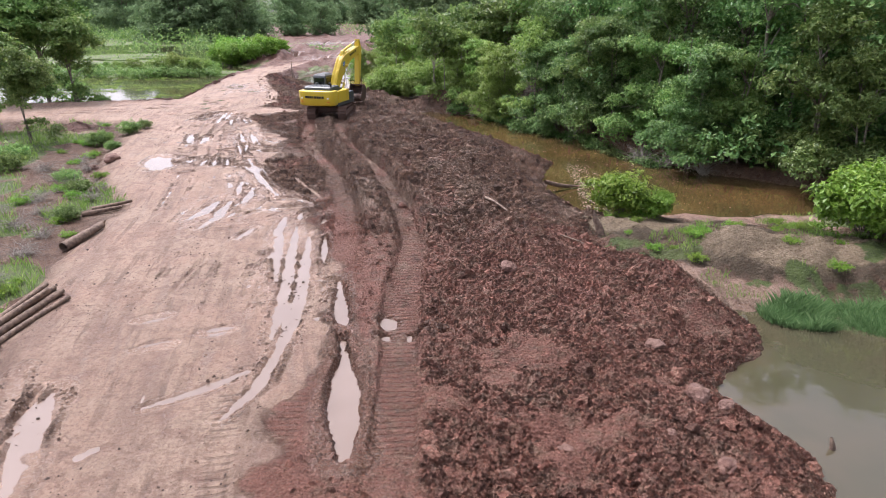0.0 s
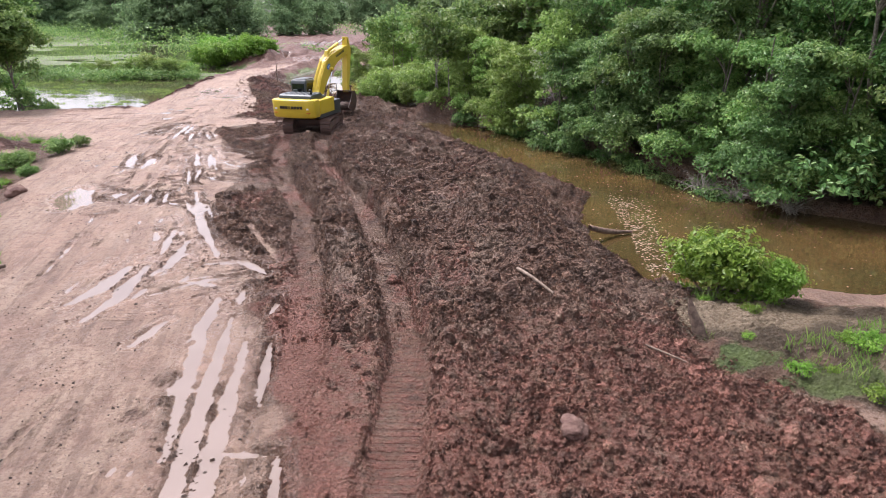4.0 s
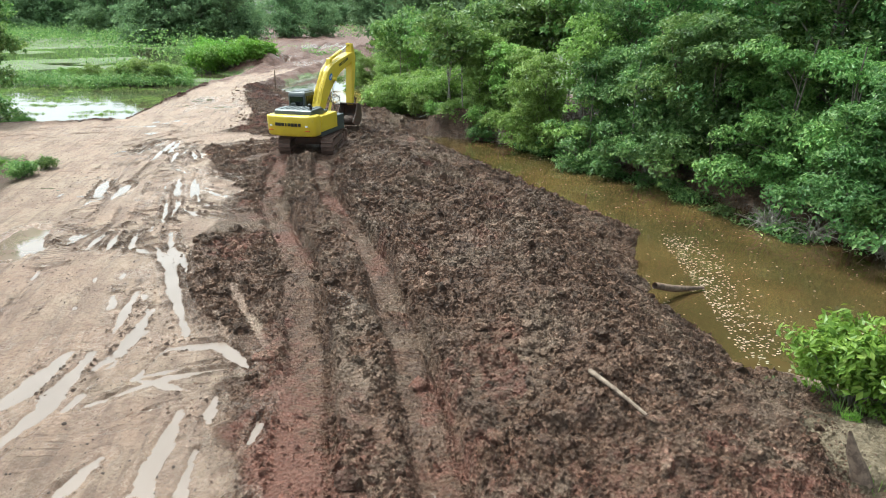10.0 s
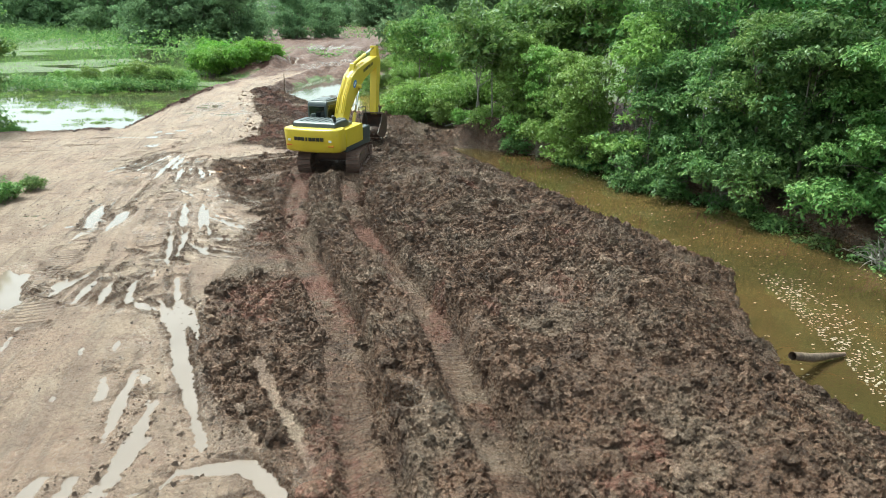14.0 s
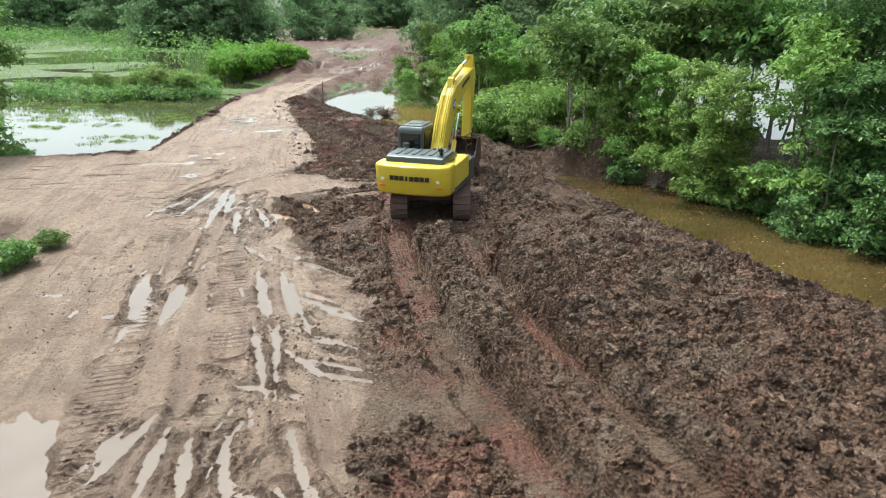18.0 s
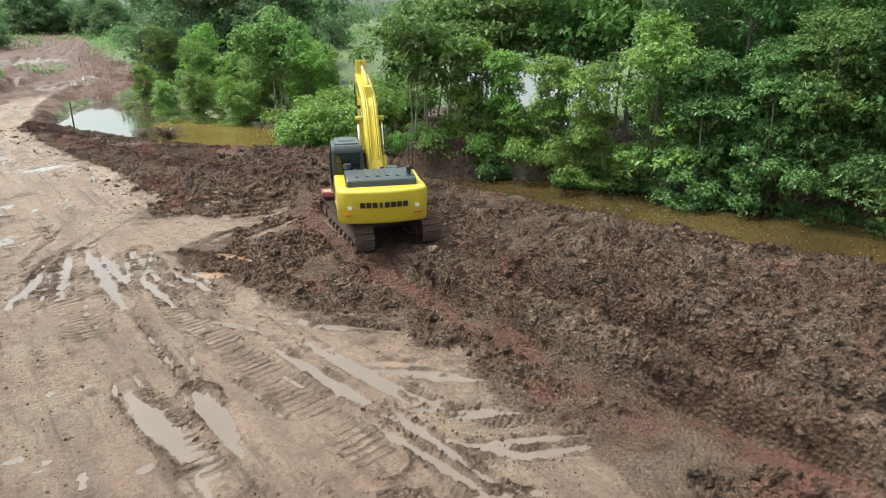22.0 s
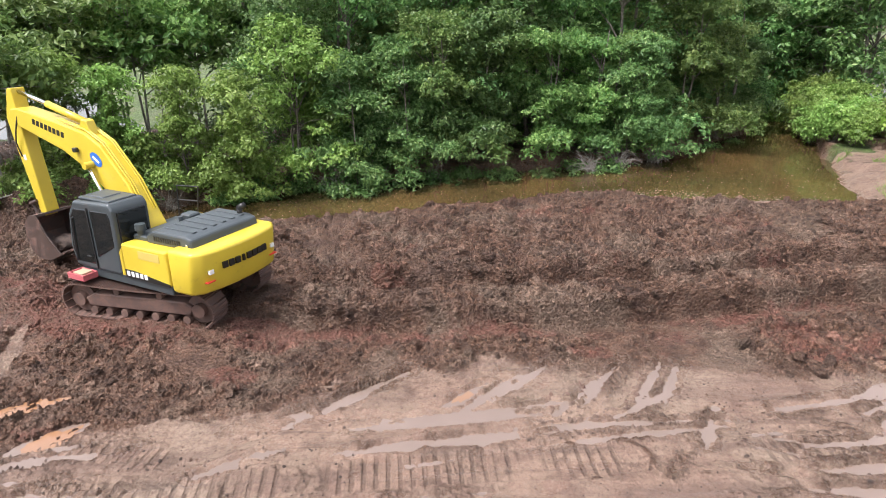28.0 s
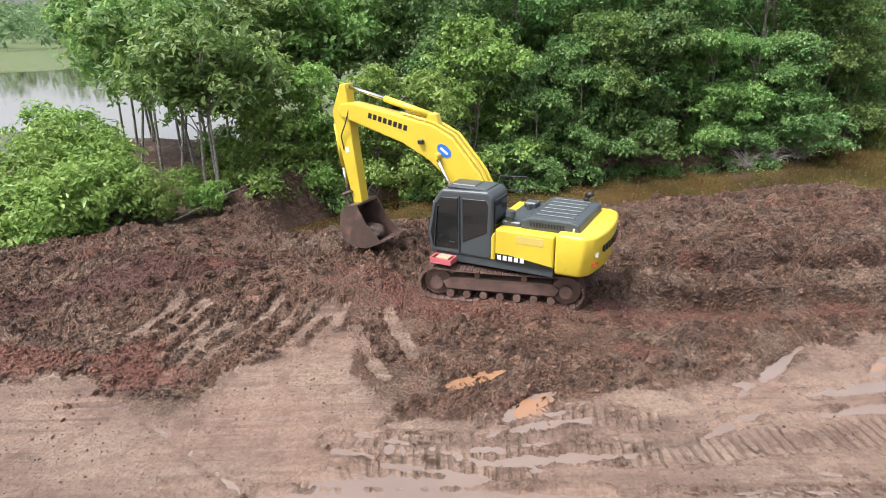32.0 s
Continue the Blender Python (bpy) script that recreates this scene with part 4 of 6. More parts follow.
GX = spaced((-45, -19, -16.5, 6.6, 16, 30), (0.4, 0.12, 0.066, 0.16, 0.6), 1800)
GY = spaced((-6, 7, 20, 52, 58, 70, 115), (0.5, 0.07, 0.066, 0.085, 0.17, 0.45), 1800)
gx, gy = np.meshgrid(GX, GY)
shake = np.random.RandomState(71)
gx = gx + shake.uniform(-0.3, 0.3, gx.shape) * np.gradient(GX)[None, :]
gy = gy + shake.uniform(-0.3, 0.3, gy.shape) * np.gradient(GY)[:, None]
gh, kinds = terrain(gx.ravel(), gy.ravel())
nx, ny = len(GX), len(GY)
q = (np.arange(ny - 1)[:, None] * nx + np.arange(nx - 1)[None, :]).ravel()
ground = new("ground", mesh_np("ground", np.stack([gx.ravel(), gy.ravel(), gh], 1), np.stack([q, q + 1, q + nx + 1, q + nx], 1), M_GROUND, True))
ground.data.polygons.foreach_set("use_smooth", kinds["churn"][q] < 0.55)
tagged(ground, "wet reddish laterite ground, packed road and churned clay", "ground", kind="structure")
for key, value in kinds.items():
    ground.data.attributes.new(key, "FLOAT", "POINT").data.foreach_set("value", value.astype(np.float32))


def sheet(name, x0, y0, x1, y1, z, mat, label):
    me = mesh_np(name, [(x0, y0, z), (x1, y0, z), (x1, y1, z), (x0, y1, z)], [(0, 1, 2, 3)], mat)
    return tagged(new(name, me), label, "water", kind="structure")


sheet("cove_water", 4, -14, 75, 20, RIVER_Z, M_POND, "grey-green still water of a small cove")
sheet("river_water", -6, 20, 75, 61.5, RIVER_Z, M_RIVER, "murky brown river water with floating scum")
ch = POND_Z - 0.1
me = mesh_np("channel_water", [(-23, 62, ch), (-13, 62, ch), (-13, 84, ch), (-13, 107, ch), (-23, 107, ch), (0, 84, ch), (0, 107, ch), (-23, 84, ch)], [(0, 1, 2, 7), (7, 2, 3, 4), (2, 5, 6, 3)], M_POND)
tagged(new("channel_water", me), "still pale water beside the road", "water", kind="structure")
sheet("pool_water", -13, 62, 0, 84, ch, M_POOL, "muddy yellow-brown pool at the channel's end")
sheet("west_pond_water", -120, 56, -22, 107.9, POND_Z, M_POND, "shallow flooded pond reflecting a white sky")
sheet("marsh_water", -120, 107.9, -30, 180, POND_Z, M_POND, "shallow marsh water between reeds")
sheet("east_lake_water", 10, 63, 80, 175, POND_Z, M_POND, "pale lake water behind the trees")


def puddles():
    """Rain water at one level, wherever the road's ruts lie lower."""
    st = 0.25
    x, y = np.meshgrid(np.arange(-33, 0, st), np.arange(5, 142, st))
    x, y = x.ravel(), y.ravel()
    d_churn = region(x, y, CHURN)
    ok = ((region(x, y, ROAD) < -0.9) | ((y > 106) & (region(x, y, FIELD) < -4))) & (d_churn > np.where(y < 22.5, -3.2, -0.7))
    x, y = x[ok], y[ok]
    z = np.full(len(x), PUDDLE_Z)
    vs = np.stack([np.stack([x + dx * st, y + dy * st, z], 1) for dx, dy in ((0, 0), (1, 0), (1, 1), (0, 1))], 1).reshape(-1, 3)
    me = mesh_np("puddle_water", vs, np.arange(len(vs)).reshape(-1, 4), M_PUDDLE)
    tagged(new("puddle_water", me), "milky rain puddles lying in wheel ruts", "puddle", kind="stuff")
    for px, py, ra, rb, head in SOIL_PUDDLES:
        a = radians(head)
        ring = []
        for t in np.linspace(0, 2 * math.pi, 25)[:-1]:
            u, v = ra * math.cos(t), rb * math.sin(t)
            k = 0.85 + 0.45 * noise.noise(Vector((px + 2 * math.cos(t), py + 2 * math.sin(t), 0)))
            ring.append((px + k * (u * math.sin(a) + v * math.cos(a)), py + k * (u * math.cos(a) - v * math.sin(a)), PUDDLE_Z + 0.006))
        me = mesh_np("orange_puddle", ring, [list(range(24))], M_ORANGE)
        tagged(new("orange_puddle", me), "small orange puddle in the churned clay", "puddle")


puddles()


# ---- trees, bushes and grass ----
def leaves(centres, normals, size, rng, aspect=0.5, droop=0.25):
    """Folded leaves at the centres, each one quad, faces roughly along the normals."""
    n = len(centres)
    s = (size * rng.uniform(0.65, 1.35, n))[:, None]
    nv = normals + rng.normal(0, 0.45, (n, 3))
    nv /= np.linalg.norm(nv, axis=1)[:, None] + 1e-9
    u = np.cross(nv, rng.normal(0, 1, (n, 3)))
    u /= np.linalg.norm(u, axis=1)[:, None] + 1e-9
    u[:, 2] -= droop
    w = np.cross(nv, u)
    b, t = centres - u * s * 0.5, centres + u * s * 0.5
    l, r = centres + w * s * aspect * 0.5 + nv * s * 0.12, centres - w * s * aspect * 0.5 + nv * s * 0.12
    vs = np.stack([b, l, t, r], 1).reshape(-1, 3)
    return vs, np.arange(4 * n).reshape(n, 4)


def clump_points(centre, radii, n, rng, under=0.35, tuft=1, loose=0.15):
    """Places and outward ways on the shell of a leafy clump."""
    n = max(1, n // tuft)
    d = rng.normal(0, 1, (n, 3))
    d /= np.linalg.norm(d, axis=1)[:, None]
    d[:, 2] = np.where((d[:, 2] < 0) & (rng.rand(n) > under), -d[:, 2], d[:, 2])
    rr = rng.uniform(0.55, 1.08, n)[:, None]
    p, nn = centre + d * rr * np.asarray(radii), d * 0.75 + np.array([0, 0, 0.62])
    if tuft > 1:
        p, nn = np.repeat(p, tuft, 0), np.repeat(nn, tuft, 0)
        p = p + rng.normal(0, loose, p.shape) * (1, 1, 0.6)
    return p, nn


def tree(name, seed, height, spread, n_leaf, size, mat, bark, low=0.12, stems=1, lobe=0.9, label="", category="tree", skirt=True):
    """A tree or tall shrub: bent trunks, limbs, and a crown of many leafy clumps with gaps."""
    rng = np.random.RandomState(seed)
    wood, tips = [], []
    for s in range(stems):
        a0 = rng.uniform(0, 6.28)
        lean = rng.uniform(0.05, 0.28) * spread
        base = np.array([rng.uniform(-0.2, 0.2) * stems, rng.uniform(-0.2, 0.2) * stems, -0.25])
        top = np.array([math.cos(a0) * lean, math.sin(a0) * lean, height * rng.uniform(0.72, 0.88)])
        mid = (base + top) / 2 + rng.normal(0, 0.06 * height, 3) * (1, 1, 0.2)
        ts = np.linspace(0, 1, 7)[:, None]
        line = (1 - ts) ** 2 * base + 2 * ts * (1 - ts) * mid + ts**2 * top
        r0 = 0.014 * height / math.sqrt(stems)
        wood.append((s, tube(line, r0 * np.linspace(1, 0.3, 7), 8)))
        tips.append(top)
        for k in range(int(4 + 0.8 * height)):
            f = rng.uniform(low, 0.95)
            st = line[int(f * 6)]
            a = rng.uniform(0, 6.28)
            out = spread * (1.05 - 0.55 * f) * rng.uniform(0.45, 1.0)
            end = st + np.array([math.cos(a) * out, math.sin(a) * out, height * rng.uniform(0.02, 0.2)])
            if skirt and f < 0.3:
                end[2] = max(rng.uniform(0.3, 1.1), st[2] * 0.7)
            md = (st + end) / 2 + np.array([0, 0, 0.08 * height])
            tt = np.linspace(0, 1, 5)[:, None]
            wood.append((s, tube((1 - tt) ** 2 * st + 2 * tt * (1 - tt) * md + tt**2 * end, r0 * 0.42 * np.linspace(1, 0.25, 5), 5)))
            tips += [end, st * 0.35 + md * 0.65] if rng.rand() < 0.85 else [end]
    pts, nrm = [], []
    tips = [tip for k, tip in enumerate(tips) if k < stems or rng.rand() < 0.72]
    per = n_leaf // len(tips)
    for tip in tips:
        base = tip + rng.normal(0, 0.2 * lobe, 3) * (1, 1, 0.7)
        big = lobe * rng.uniform(0.8, 1.45)
        sub = 5
        for j in range(sub):
            d = rng.normal(0, 1, 3)
            d /= np.linalg.norm(d)
            d[2] = abs(d[2]) if rng.rand() < 0.75 else d[2]
            c = base + d * big * np.array([0.72, 0.72, 0.6])
            c[2] = max(c[2], 0.3)
            rad = big * rng.uniform(0.32, 0.6) * np.array([1, 1, 0.75])
            p, nn = clump_points(c, rad, int(per * (rad[0] / (0.46 * lobe)) ** 2 / sub), rng, 0.25, 5, size * 0.55)
            pts.append(p)
            nrm.append(nn)
    pts, nrm = np.concatenate(pts), np.concatenate(nrm)
    keep = pts[:, 2] > 0.02
    root = new(name)
    root.empty_display_size = 0.3
    tagged(root, label, category, group=name.replace("_", " ") + "s of the flood plain")
    for s in range(stems):
        v, f = stack([w for k, w in wood if k == s])
        new("trunk", mesh_np("trunk", v, f, bark, True)).parent = root
    v, f = leaves(pts[keep], nrm[keep], size, rng)
    new("crown", mesh_np("crown", v, f, mat)).parent = root
    return root


def bush(name, seed, radius, height, n_leaf, size, mat, label, category="bush"):
    rng = np.random.RandomState(seed)
    pieces, pts, nrm = [], [], []
    for k in range(14):
        a, o = rng.uniform(0, 6.28), radius * math.sqrt(rng.uniform(0.02, 1)) * 0.72
        top = np.array([math.cos(a) * o, math.sin(a) * o, height * rng.uniform(0.45, 0.95) * (1.1 - 0.5 * o / radius)])
        tt = np.linspace(0, 1, 4)[:, None]
        pieces.append(tube(np.array([0.1 * top[0], 0.1 * top[1], -0.15]) * (1 - tt) + top * tt + np.sin(tt * 3.1) * rng.normal(0, 0.08, 3), [0.03, 0.022, 0.016, 0.008], 5))
        for c in (top, top * (0.75, 0.75, 0.55)):
            p, nn = clump_points(c, radius * 0.36 * rng.uniform(0.6, 1.1) * np.array([1, 1, 0.8]), n_leaf // 28, rng, 0.35, 5, size * 0.6)
            pts.append(p)
            nrm.append(nn)
    pts, nrm = np.concatenate(pts), np.concatenate(nrm)
    keep = pts[:, 2] > 0.0
    root = new(name)
    tagged(root, label, category, group=name.replace("_", " ") + "s on banks and verges")
    v, f = stack(pieces)
    new("stem", mesh_np("stem", v, f, M_BARK, True)).parent = root
    v, f = leaves(pts[keep], nrm[keep], size, rng)
    new("foliage", mesh_np("foliage", v, f, mat)).parent = root
    return root


def put(ob, x, y, turn=0.0, size=1.0, z=None, first=False):
    z = float(ground_z(x, y)[0]) if z is None else z
    m = Matrix.Translation((x, y, z)) @ Matrix.Rotation(turn, 4, "Z") @ Matrix.Diagonal((size, size, size, 1))
    if first:
        ob.matrix_basis = m
        return ob
    return copy_thing(ob, m)


def scatter(kinds_of, places, rng, lo=0.85, hi=1.15):
    """Stand copies of the given things at the places; the first of each kind is moved there itself."""
    used = set()
    zs = ground_z([p[0] for p in places], [p[1] for p in places])
    for (x, y, s), z in zip(places, zs):
        k = rng.randint(len(kinds_of))
        put(kinds_of[k], x, y, rng.uniform(0, 6.28), s * rng.uniform(lo, hi), float(z), first=k not in used)
        used.add(k)
    for k, ob in enumerate(kinds_of):
        if k not in used:
            put(ob, *places[k][:2], 0.0, 0.9, float(zs[k]), True)


def scatter_more(kinds_of, places, rng, lo=0.85, hi=1.15):
    """More copies of things that already stand somewhere."""
    zs = ground_z([p[0] for p in places], [p[1] for p in places])
    for (x, y, s), z in zip(places, zs):
        put(kinds_of[rng.randint(len(kinds_of))], x, y, rng.uniform(0, 6.28), s * rng.uniform(lo, hi), float(z))


rng = np.random.RandomState(11)
BANK = [(-4.4, 65.0), (-0.8, 61.8), (2.4, 57.8), (5.8, 53.0), (9.4, 46.6), (12.0, 40.3), (14.6, 36.0), (20.5, 30.5), (30, 27), (42, 24.5)]


def along_line(pts, gap, rng, off, jitter):
    out, run = [], 0.0
    for (x0, y0), (x1, y1) in zip(pts[:-1], pts[1:]):
        ln = math.hypot(x1 - x0, y1 - y0)
        ux, uy = (x1 - x0) / ln, (y1 - y0) / ln
        while run < ln:
            out.append((x0 + ux * run - uy * off + rng.uniform(-jitter, jitter), y0 + uy * run + ux * off + rng.uniform(-jitter, jitter)))
            run += gap * rng.uniform(0.8, 1.2)
        run -= ln
    return out


mangroves = [tree("mangrove_tree", 100 + k, h, sp, 15000, 0.18, M_LEAF if k % 3 else M_LEAF_B, M_BARK, low=0.06, stems=st, lobe=lb,
                  label="dense green riverside tree with leaves down to the water") for k, (h, sp, st, lb) in enumerate(((8.2, 3.0, 2, 1.0), (9.6, 3.2, 1, 1.1), (7.2, 2.8, 3, 0.95), (8.8, 3.4, 2, 1.05)))]


def low_view(x, y):
    """The opening north of the river's end, where only bushes grow and the lake shows."""
    b = math.degrees(math.atan2(x + 24.7, y - 47.1))
    return 40 < b < 52.5 and x > -9


def gap_at(x, y):
    return low_view(x, y) or (-1 < x < 7.5 and 57.5 < y < 68)


spots = [(x, y, 0.9 if y > 55 else 1.0) for x, y in along_line(BANK, 2.5, rng, 0.25, 0.5) if not low_view(x, y) and not (-2.6 < x < 1.6 and 58.5 < y < 64.5)]
scatter(mangroves, [s for s in spots if s[1] <= 50], rng)
young = [tree("young_bank_tree", 110 + k, h, sp, 9500, 0.2, M_LEAF_YOUNG, M_BARK, low=0.06, stems=3, lobe=0.95, label="light yellow-green young tree on the bank") for k, (h, sp) in enumerate(((7.4, 3.0), (6.6, 2.7)))]
scatter(young, [s for s in spots if s[1] > 50], rng)
back_trees = [tree("woodland_tree", 120 + k, h, sp, 9000, 0.2, M_LEAF if k else M_LEAF_B, M_BARK, low=0.12, stems=2, lobe=1.3, label="tall green tree in the riverside wood")
              for k, (h, sp) in enumerate(((9.5, 3.4), (11.0, 3.8), (10.2, 3.5)))]
spots = [(x, y, 0.85 if y > 56 else 1.05) for x, y in along_line(BANK, 3.2, rng, 4.0, 0.8) if not gap_at(x, y)]
spots += [(x, y, 0.9 if y > 60 else 1.15) for x, y in along_line(BANK, 4.0, rng, 7.8, 1.2) if not (low_view(x, y) or (2 < x < 14 and 58 < y < 76))]
scatter(back_trees, spots, rng)
deep_trees = [tree("inner_wood_tree", 130 + k, h, sp, 6000, 0.27, M_LEAF if k else M_LEAF_B, M_BARK, low=0.12, stems=2, lobe=1.5, label="green tree standing deep in the wood")
              for k, (h, sp) in enumerate(((10.0, 3.6), (11.0, 3.8)))]
spots = [(x, y, 1.2) for x, y in along_line(BANK[3:], 5.0, rng, 12, 1.6)]
inner = [(x, y, 0.8) for x, y in ((-2.5, 76), (-0.5, 79), (-5.5, 83), (-3.6, 81), (-8, 93), (-5, 90), (-9.5, 107), (-6, 102), (-1, 82), (0, 88), (-2, 96)) if not low_view(x, y)]
spots += [(x, y, 1.1) for x, y in ((31, 25.2), (34, 23.8), (30, 21.5), (34, 20), (38, 21), (26, 20.5), (37, 25.5), (44, 22), (50, 20), (56, 18), (62, 15), (33, 27))]
scatter(deep_trees, spots, rng)
scatter_more(young, inner + [(-7.4, 80.5, 0.62), (-9.6, 83, 0.6), (-5.0, 79, 0.7), (-11.6, 89, 0.6), (-3.4, 73.5, 0.75), (-12.4, 96, 0.7)], rng)

pale_tree = tree("pale_stemmed_tree", 140, 7.4, 3.6, 4600, 0.26, M_LEAF_B, M_DEAD, low=0.58, stems=3, lobe=0.85, label="open light-green tree with pale forked stems on the bank", skirt=False)
put(pale_tree, -0.6, 62.0, 0.6, 1.15, first=True)
put(pale_tree, 2.2, 65.0, 2.6, 1.15)
put(pale_tree, -4.6, 75.5, 4.1, 1.0)
for x, y, s in ((5.5, 63.5, 1.2), (8.5, 68.5, 1.25), (11.5, 73, 1.3), (9.5, 61.5, 1.2), (14, 66.5, 1.3), (6.5, 70, 1.2), (13, 61, 1.25)):
    put(pale_tree, x, y, rng.uniform(0, 6), s)

shrub = bush("bright_shrub", 150, 1.5, 1.85, 6000, 0.165, M_LEAF_BRIGHT, "bright green leafy shrub on the sandy spit")
put(shrub, 6.9, 24.6, 0.4, 0.95, first=True)
put(shrub, 8.2, 23.9, 2.4, 0.62)
big_shrub = bush("broad_shrub", 154, 2.2, 2.3, 8000, 0.2, M_LEAF_BRIGHT, "broad bright green shrub at the water's edge")
put(big_shrub, 14.9, 21.6, 1.1, 1.0, first=True)
put(big_shrub, 17.4, 20.4, 2.0, 0.9)
for x, y, s in ((-31, 106, 2.0), (-33.5, 110, 2.2), (-30.5, 112, 1.9), (-36.5, 115, 2.1), (-29.5, 103.5, 1.7), (-33, 104, 1.8), (-27.6, 106, 1.8), (-26.4, 108.4, 1.5), (-34.5, 106.5, 2.0)):
    put(shrub, x, y, rng.uniform(0, 6), s)
bank_bush = bush("bank_bush", 152, 1.9, 3.1, 3900, 0.21, M_LEAF_YOUNG, "tall loose green bush on the river bank")
put(bank_bush, -6.2, 65.4, 0.4, 1.0, first=True)
for x, y, s in ((-1.9, 61.4, 0.5), (1.1, 60.4, 0.42), (-3.0, 62.8, 0.65), (1.9, 62.6, 0.6), (0.2, 63.6, 0.5), (-0.6, 60.9, 0.3), (-44, 91.5, 0.55), (-41.5, 90.6, 0.7), (-39.6, 90, 0.6), (-37.6, 89.2, 0.75), (-36, 88.6, 0.95), (-34.6, 88.0, 1.0), (-33.4, 87.6, 0.8), (-32.2, 89, 0.85), (-46.4, 92.2, 0.5), (-31.0, 90.4, 0.6)):
    put(bank_bush, x, y, rng.uniform(0, 6), s)
for x, y, s in ((-5.0, 65.2, 1.15), (-3.4, 64.2, 0.95), (-5.4, 67.4, 1.25), (-3.8, 68.4, 1.3), (-1.6, 66.6, 1.1), (2.0, 59.4, 0.8), (3.6, 58.2, 1.0), (0.6, 69, 1.3), (5, 63, 0.8), (3.6, 72, 1.3), (7.5, 66, 0.7), (18, 24.8, 0.8), (21, 24.3, 0.9), (24, 23.8, 0.9), (27, 23.4, 1.0), (30, 23, 1.0), (19.5, 23.4, 0.8), (25.5, 22.4, 1.0), (16.8, 24.2, 0.75), (22.4, 25.0, 0.9), (20.4, 25.2, 0.8), (28.4, 24.6, 1.0), (23.2, 22.6, 0.9), (18.6, 22.0, 0.8)):
    put(bank_bush, x, y, rng.uniform(0, 6), s)
fringe = bush("overhanging_bush", 156, 1.4, 1.3, 1900, 0.17, M_LEAF, "dark green leaves hanging over the river edge")
spots = [(x, y, rng.uniform(0.7, 1.15)) for x, y in along_line(BANK[2:9], 1.7, rng, -0.75, 0.5) if rng.rand() < 0.65]
scatter([fringe], spots, rng)
low_bush = bush("roadside_bush", 151, 1.3, 1.2, 2600, 0.16, M_LEAF_B, "loose green bush beside the road")
spots = [(-20.6, 42.6, 0.8), (-20.2, 44.2, 0.7), (-21.6, 41.2, 0.8), (-14.8, 24.6, 0.6), (-21.2, 39.8, 1.0), (-22.6, 33.0, 1.1), (-24, 36, 1.3),
         (-30, 58.2, 0.8), (-27.6, 75, 0.7), (-36, 87, 1.5), (-38, 88, 1.6), (-33.5, 88, 1.9), (-31.2, 89, 1.2), (-41, 86.5, 1.3), (-45, 88, 1.1), (-26, 34.5, 1.3), (-23.5, 30.2, 0.9), (-16.5, 28.5, 0.8), (-19.5, 38, 0.6), (-18, 30.5, 0.7)]
scatter([low_bush], spots, rng)
weeds = bush("weed_tuft", 153, 0.6, 0.24, 700, 0.07, M_LEAF_BRIGHT, "low bright green weeds on bare soil", "weed")
spots = [(rng.uniform(-24, -12.5), rng.uniform(17, 47), rng.uniform(0.6, 1.4)) for k in range(110)]
d_verge = region(np.array([s[0] for s in spots]), np.array([s[1] for s in spots]), ROAD)
spots = [s for s, d in zip(spots, d_verge) if 0.5 < d < 9][:34]
spots += [(rng.uniform(5.8, 14), rng.uniform(19, 24.2), rng.uniform(0.5, 1.1)) for k in range(22)]
scatter([weeds], spots, rng)
willow = tree("drooping_tree", 160, 7.2, 2.8, 11000, 0.2, M_LEAF_B, M_BARK, low=0.15, stems=2, lobe=0.8, label="grey-green drooping tree at the pond edge")
put(willow, -33.0, 59.8, 0.3, 1.25, first=True)
put(willow, -36.5, 61, 2.0, 1.4)
put(willow, -41, 60.5, 4.0, 1.35)
put(willow, -37.5, 57.6, 1.0, 1.1)
put(willow, -25.8, 40.5, 1.2, 0.62)
put(willow, -30.5, 44.5, 3.2, 0.85)
put(willow, -38, 45, 5.2, 0.9)
field_tree = tree("field_tree", 170, 8.0, 5.0, 7000, 0.42, M_FAR_HAZED, M_BARK, low=0.1, stems=2, lobe=1.9, label="dark round-headed tree on the flood plain")
spots = [(-62, 186, 1.5), (-66, 192, 1.7), (-70, 184, 1.4), (-58, 196, 1.3), (-56, 188, 1.2), (-75, 190, 1.3), (-44, 205, 0.8), (-38, 212, 0.7)]
for k in range(36):
    spots.append((rng.uniform(-230, -78), rng.uniform(195, 300), rng.uniform(1.0, 1.7)))
for k in range(16):
    spots.append((rng.uniform(-6, 45), rng.uniform(82, 240), rng.uniform(0.9, 1.3)))
for k in range(26):
    spots.append((rng.uniform(-150, -10), rng.uniform(310, 390), rng.uniform(0.9, 1.4)))
scatter([field_tree], [s for s in spots if not (8 < s[0] < 85 and 60 < s[1] < 178) and not low_view(s[0], s[1])], rng)


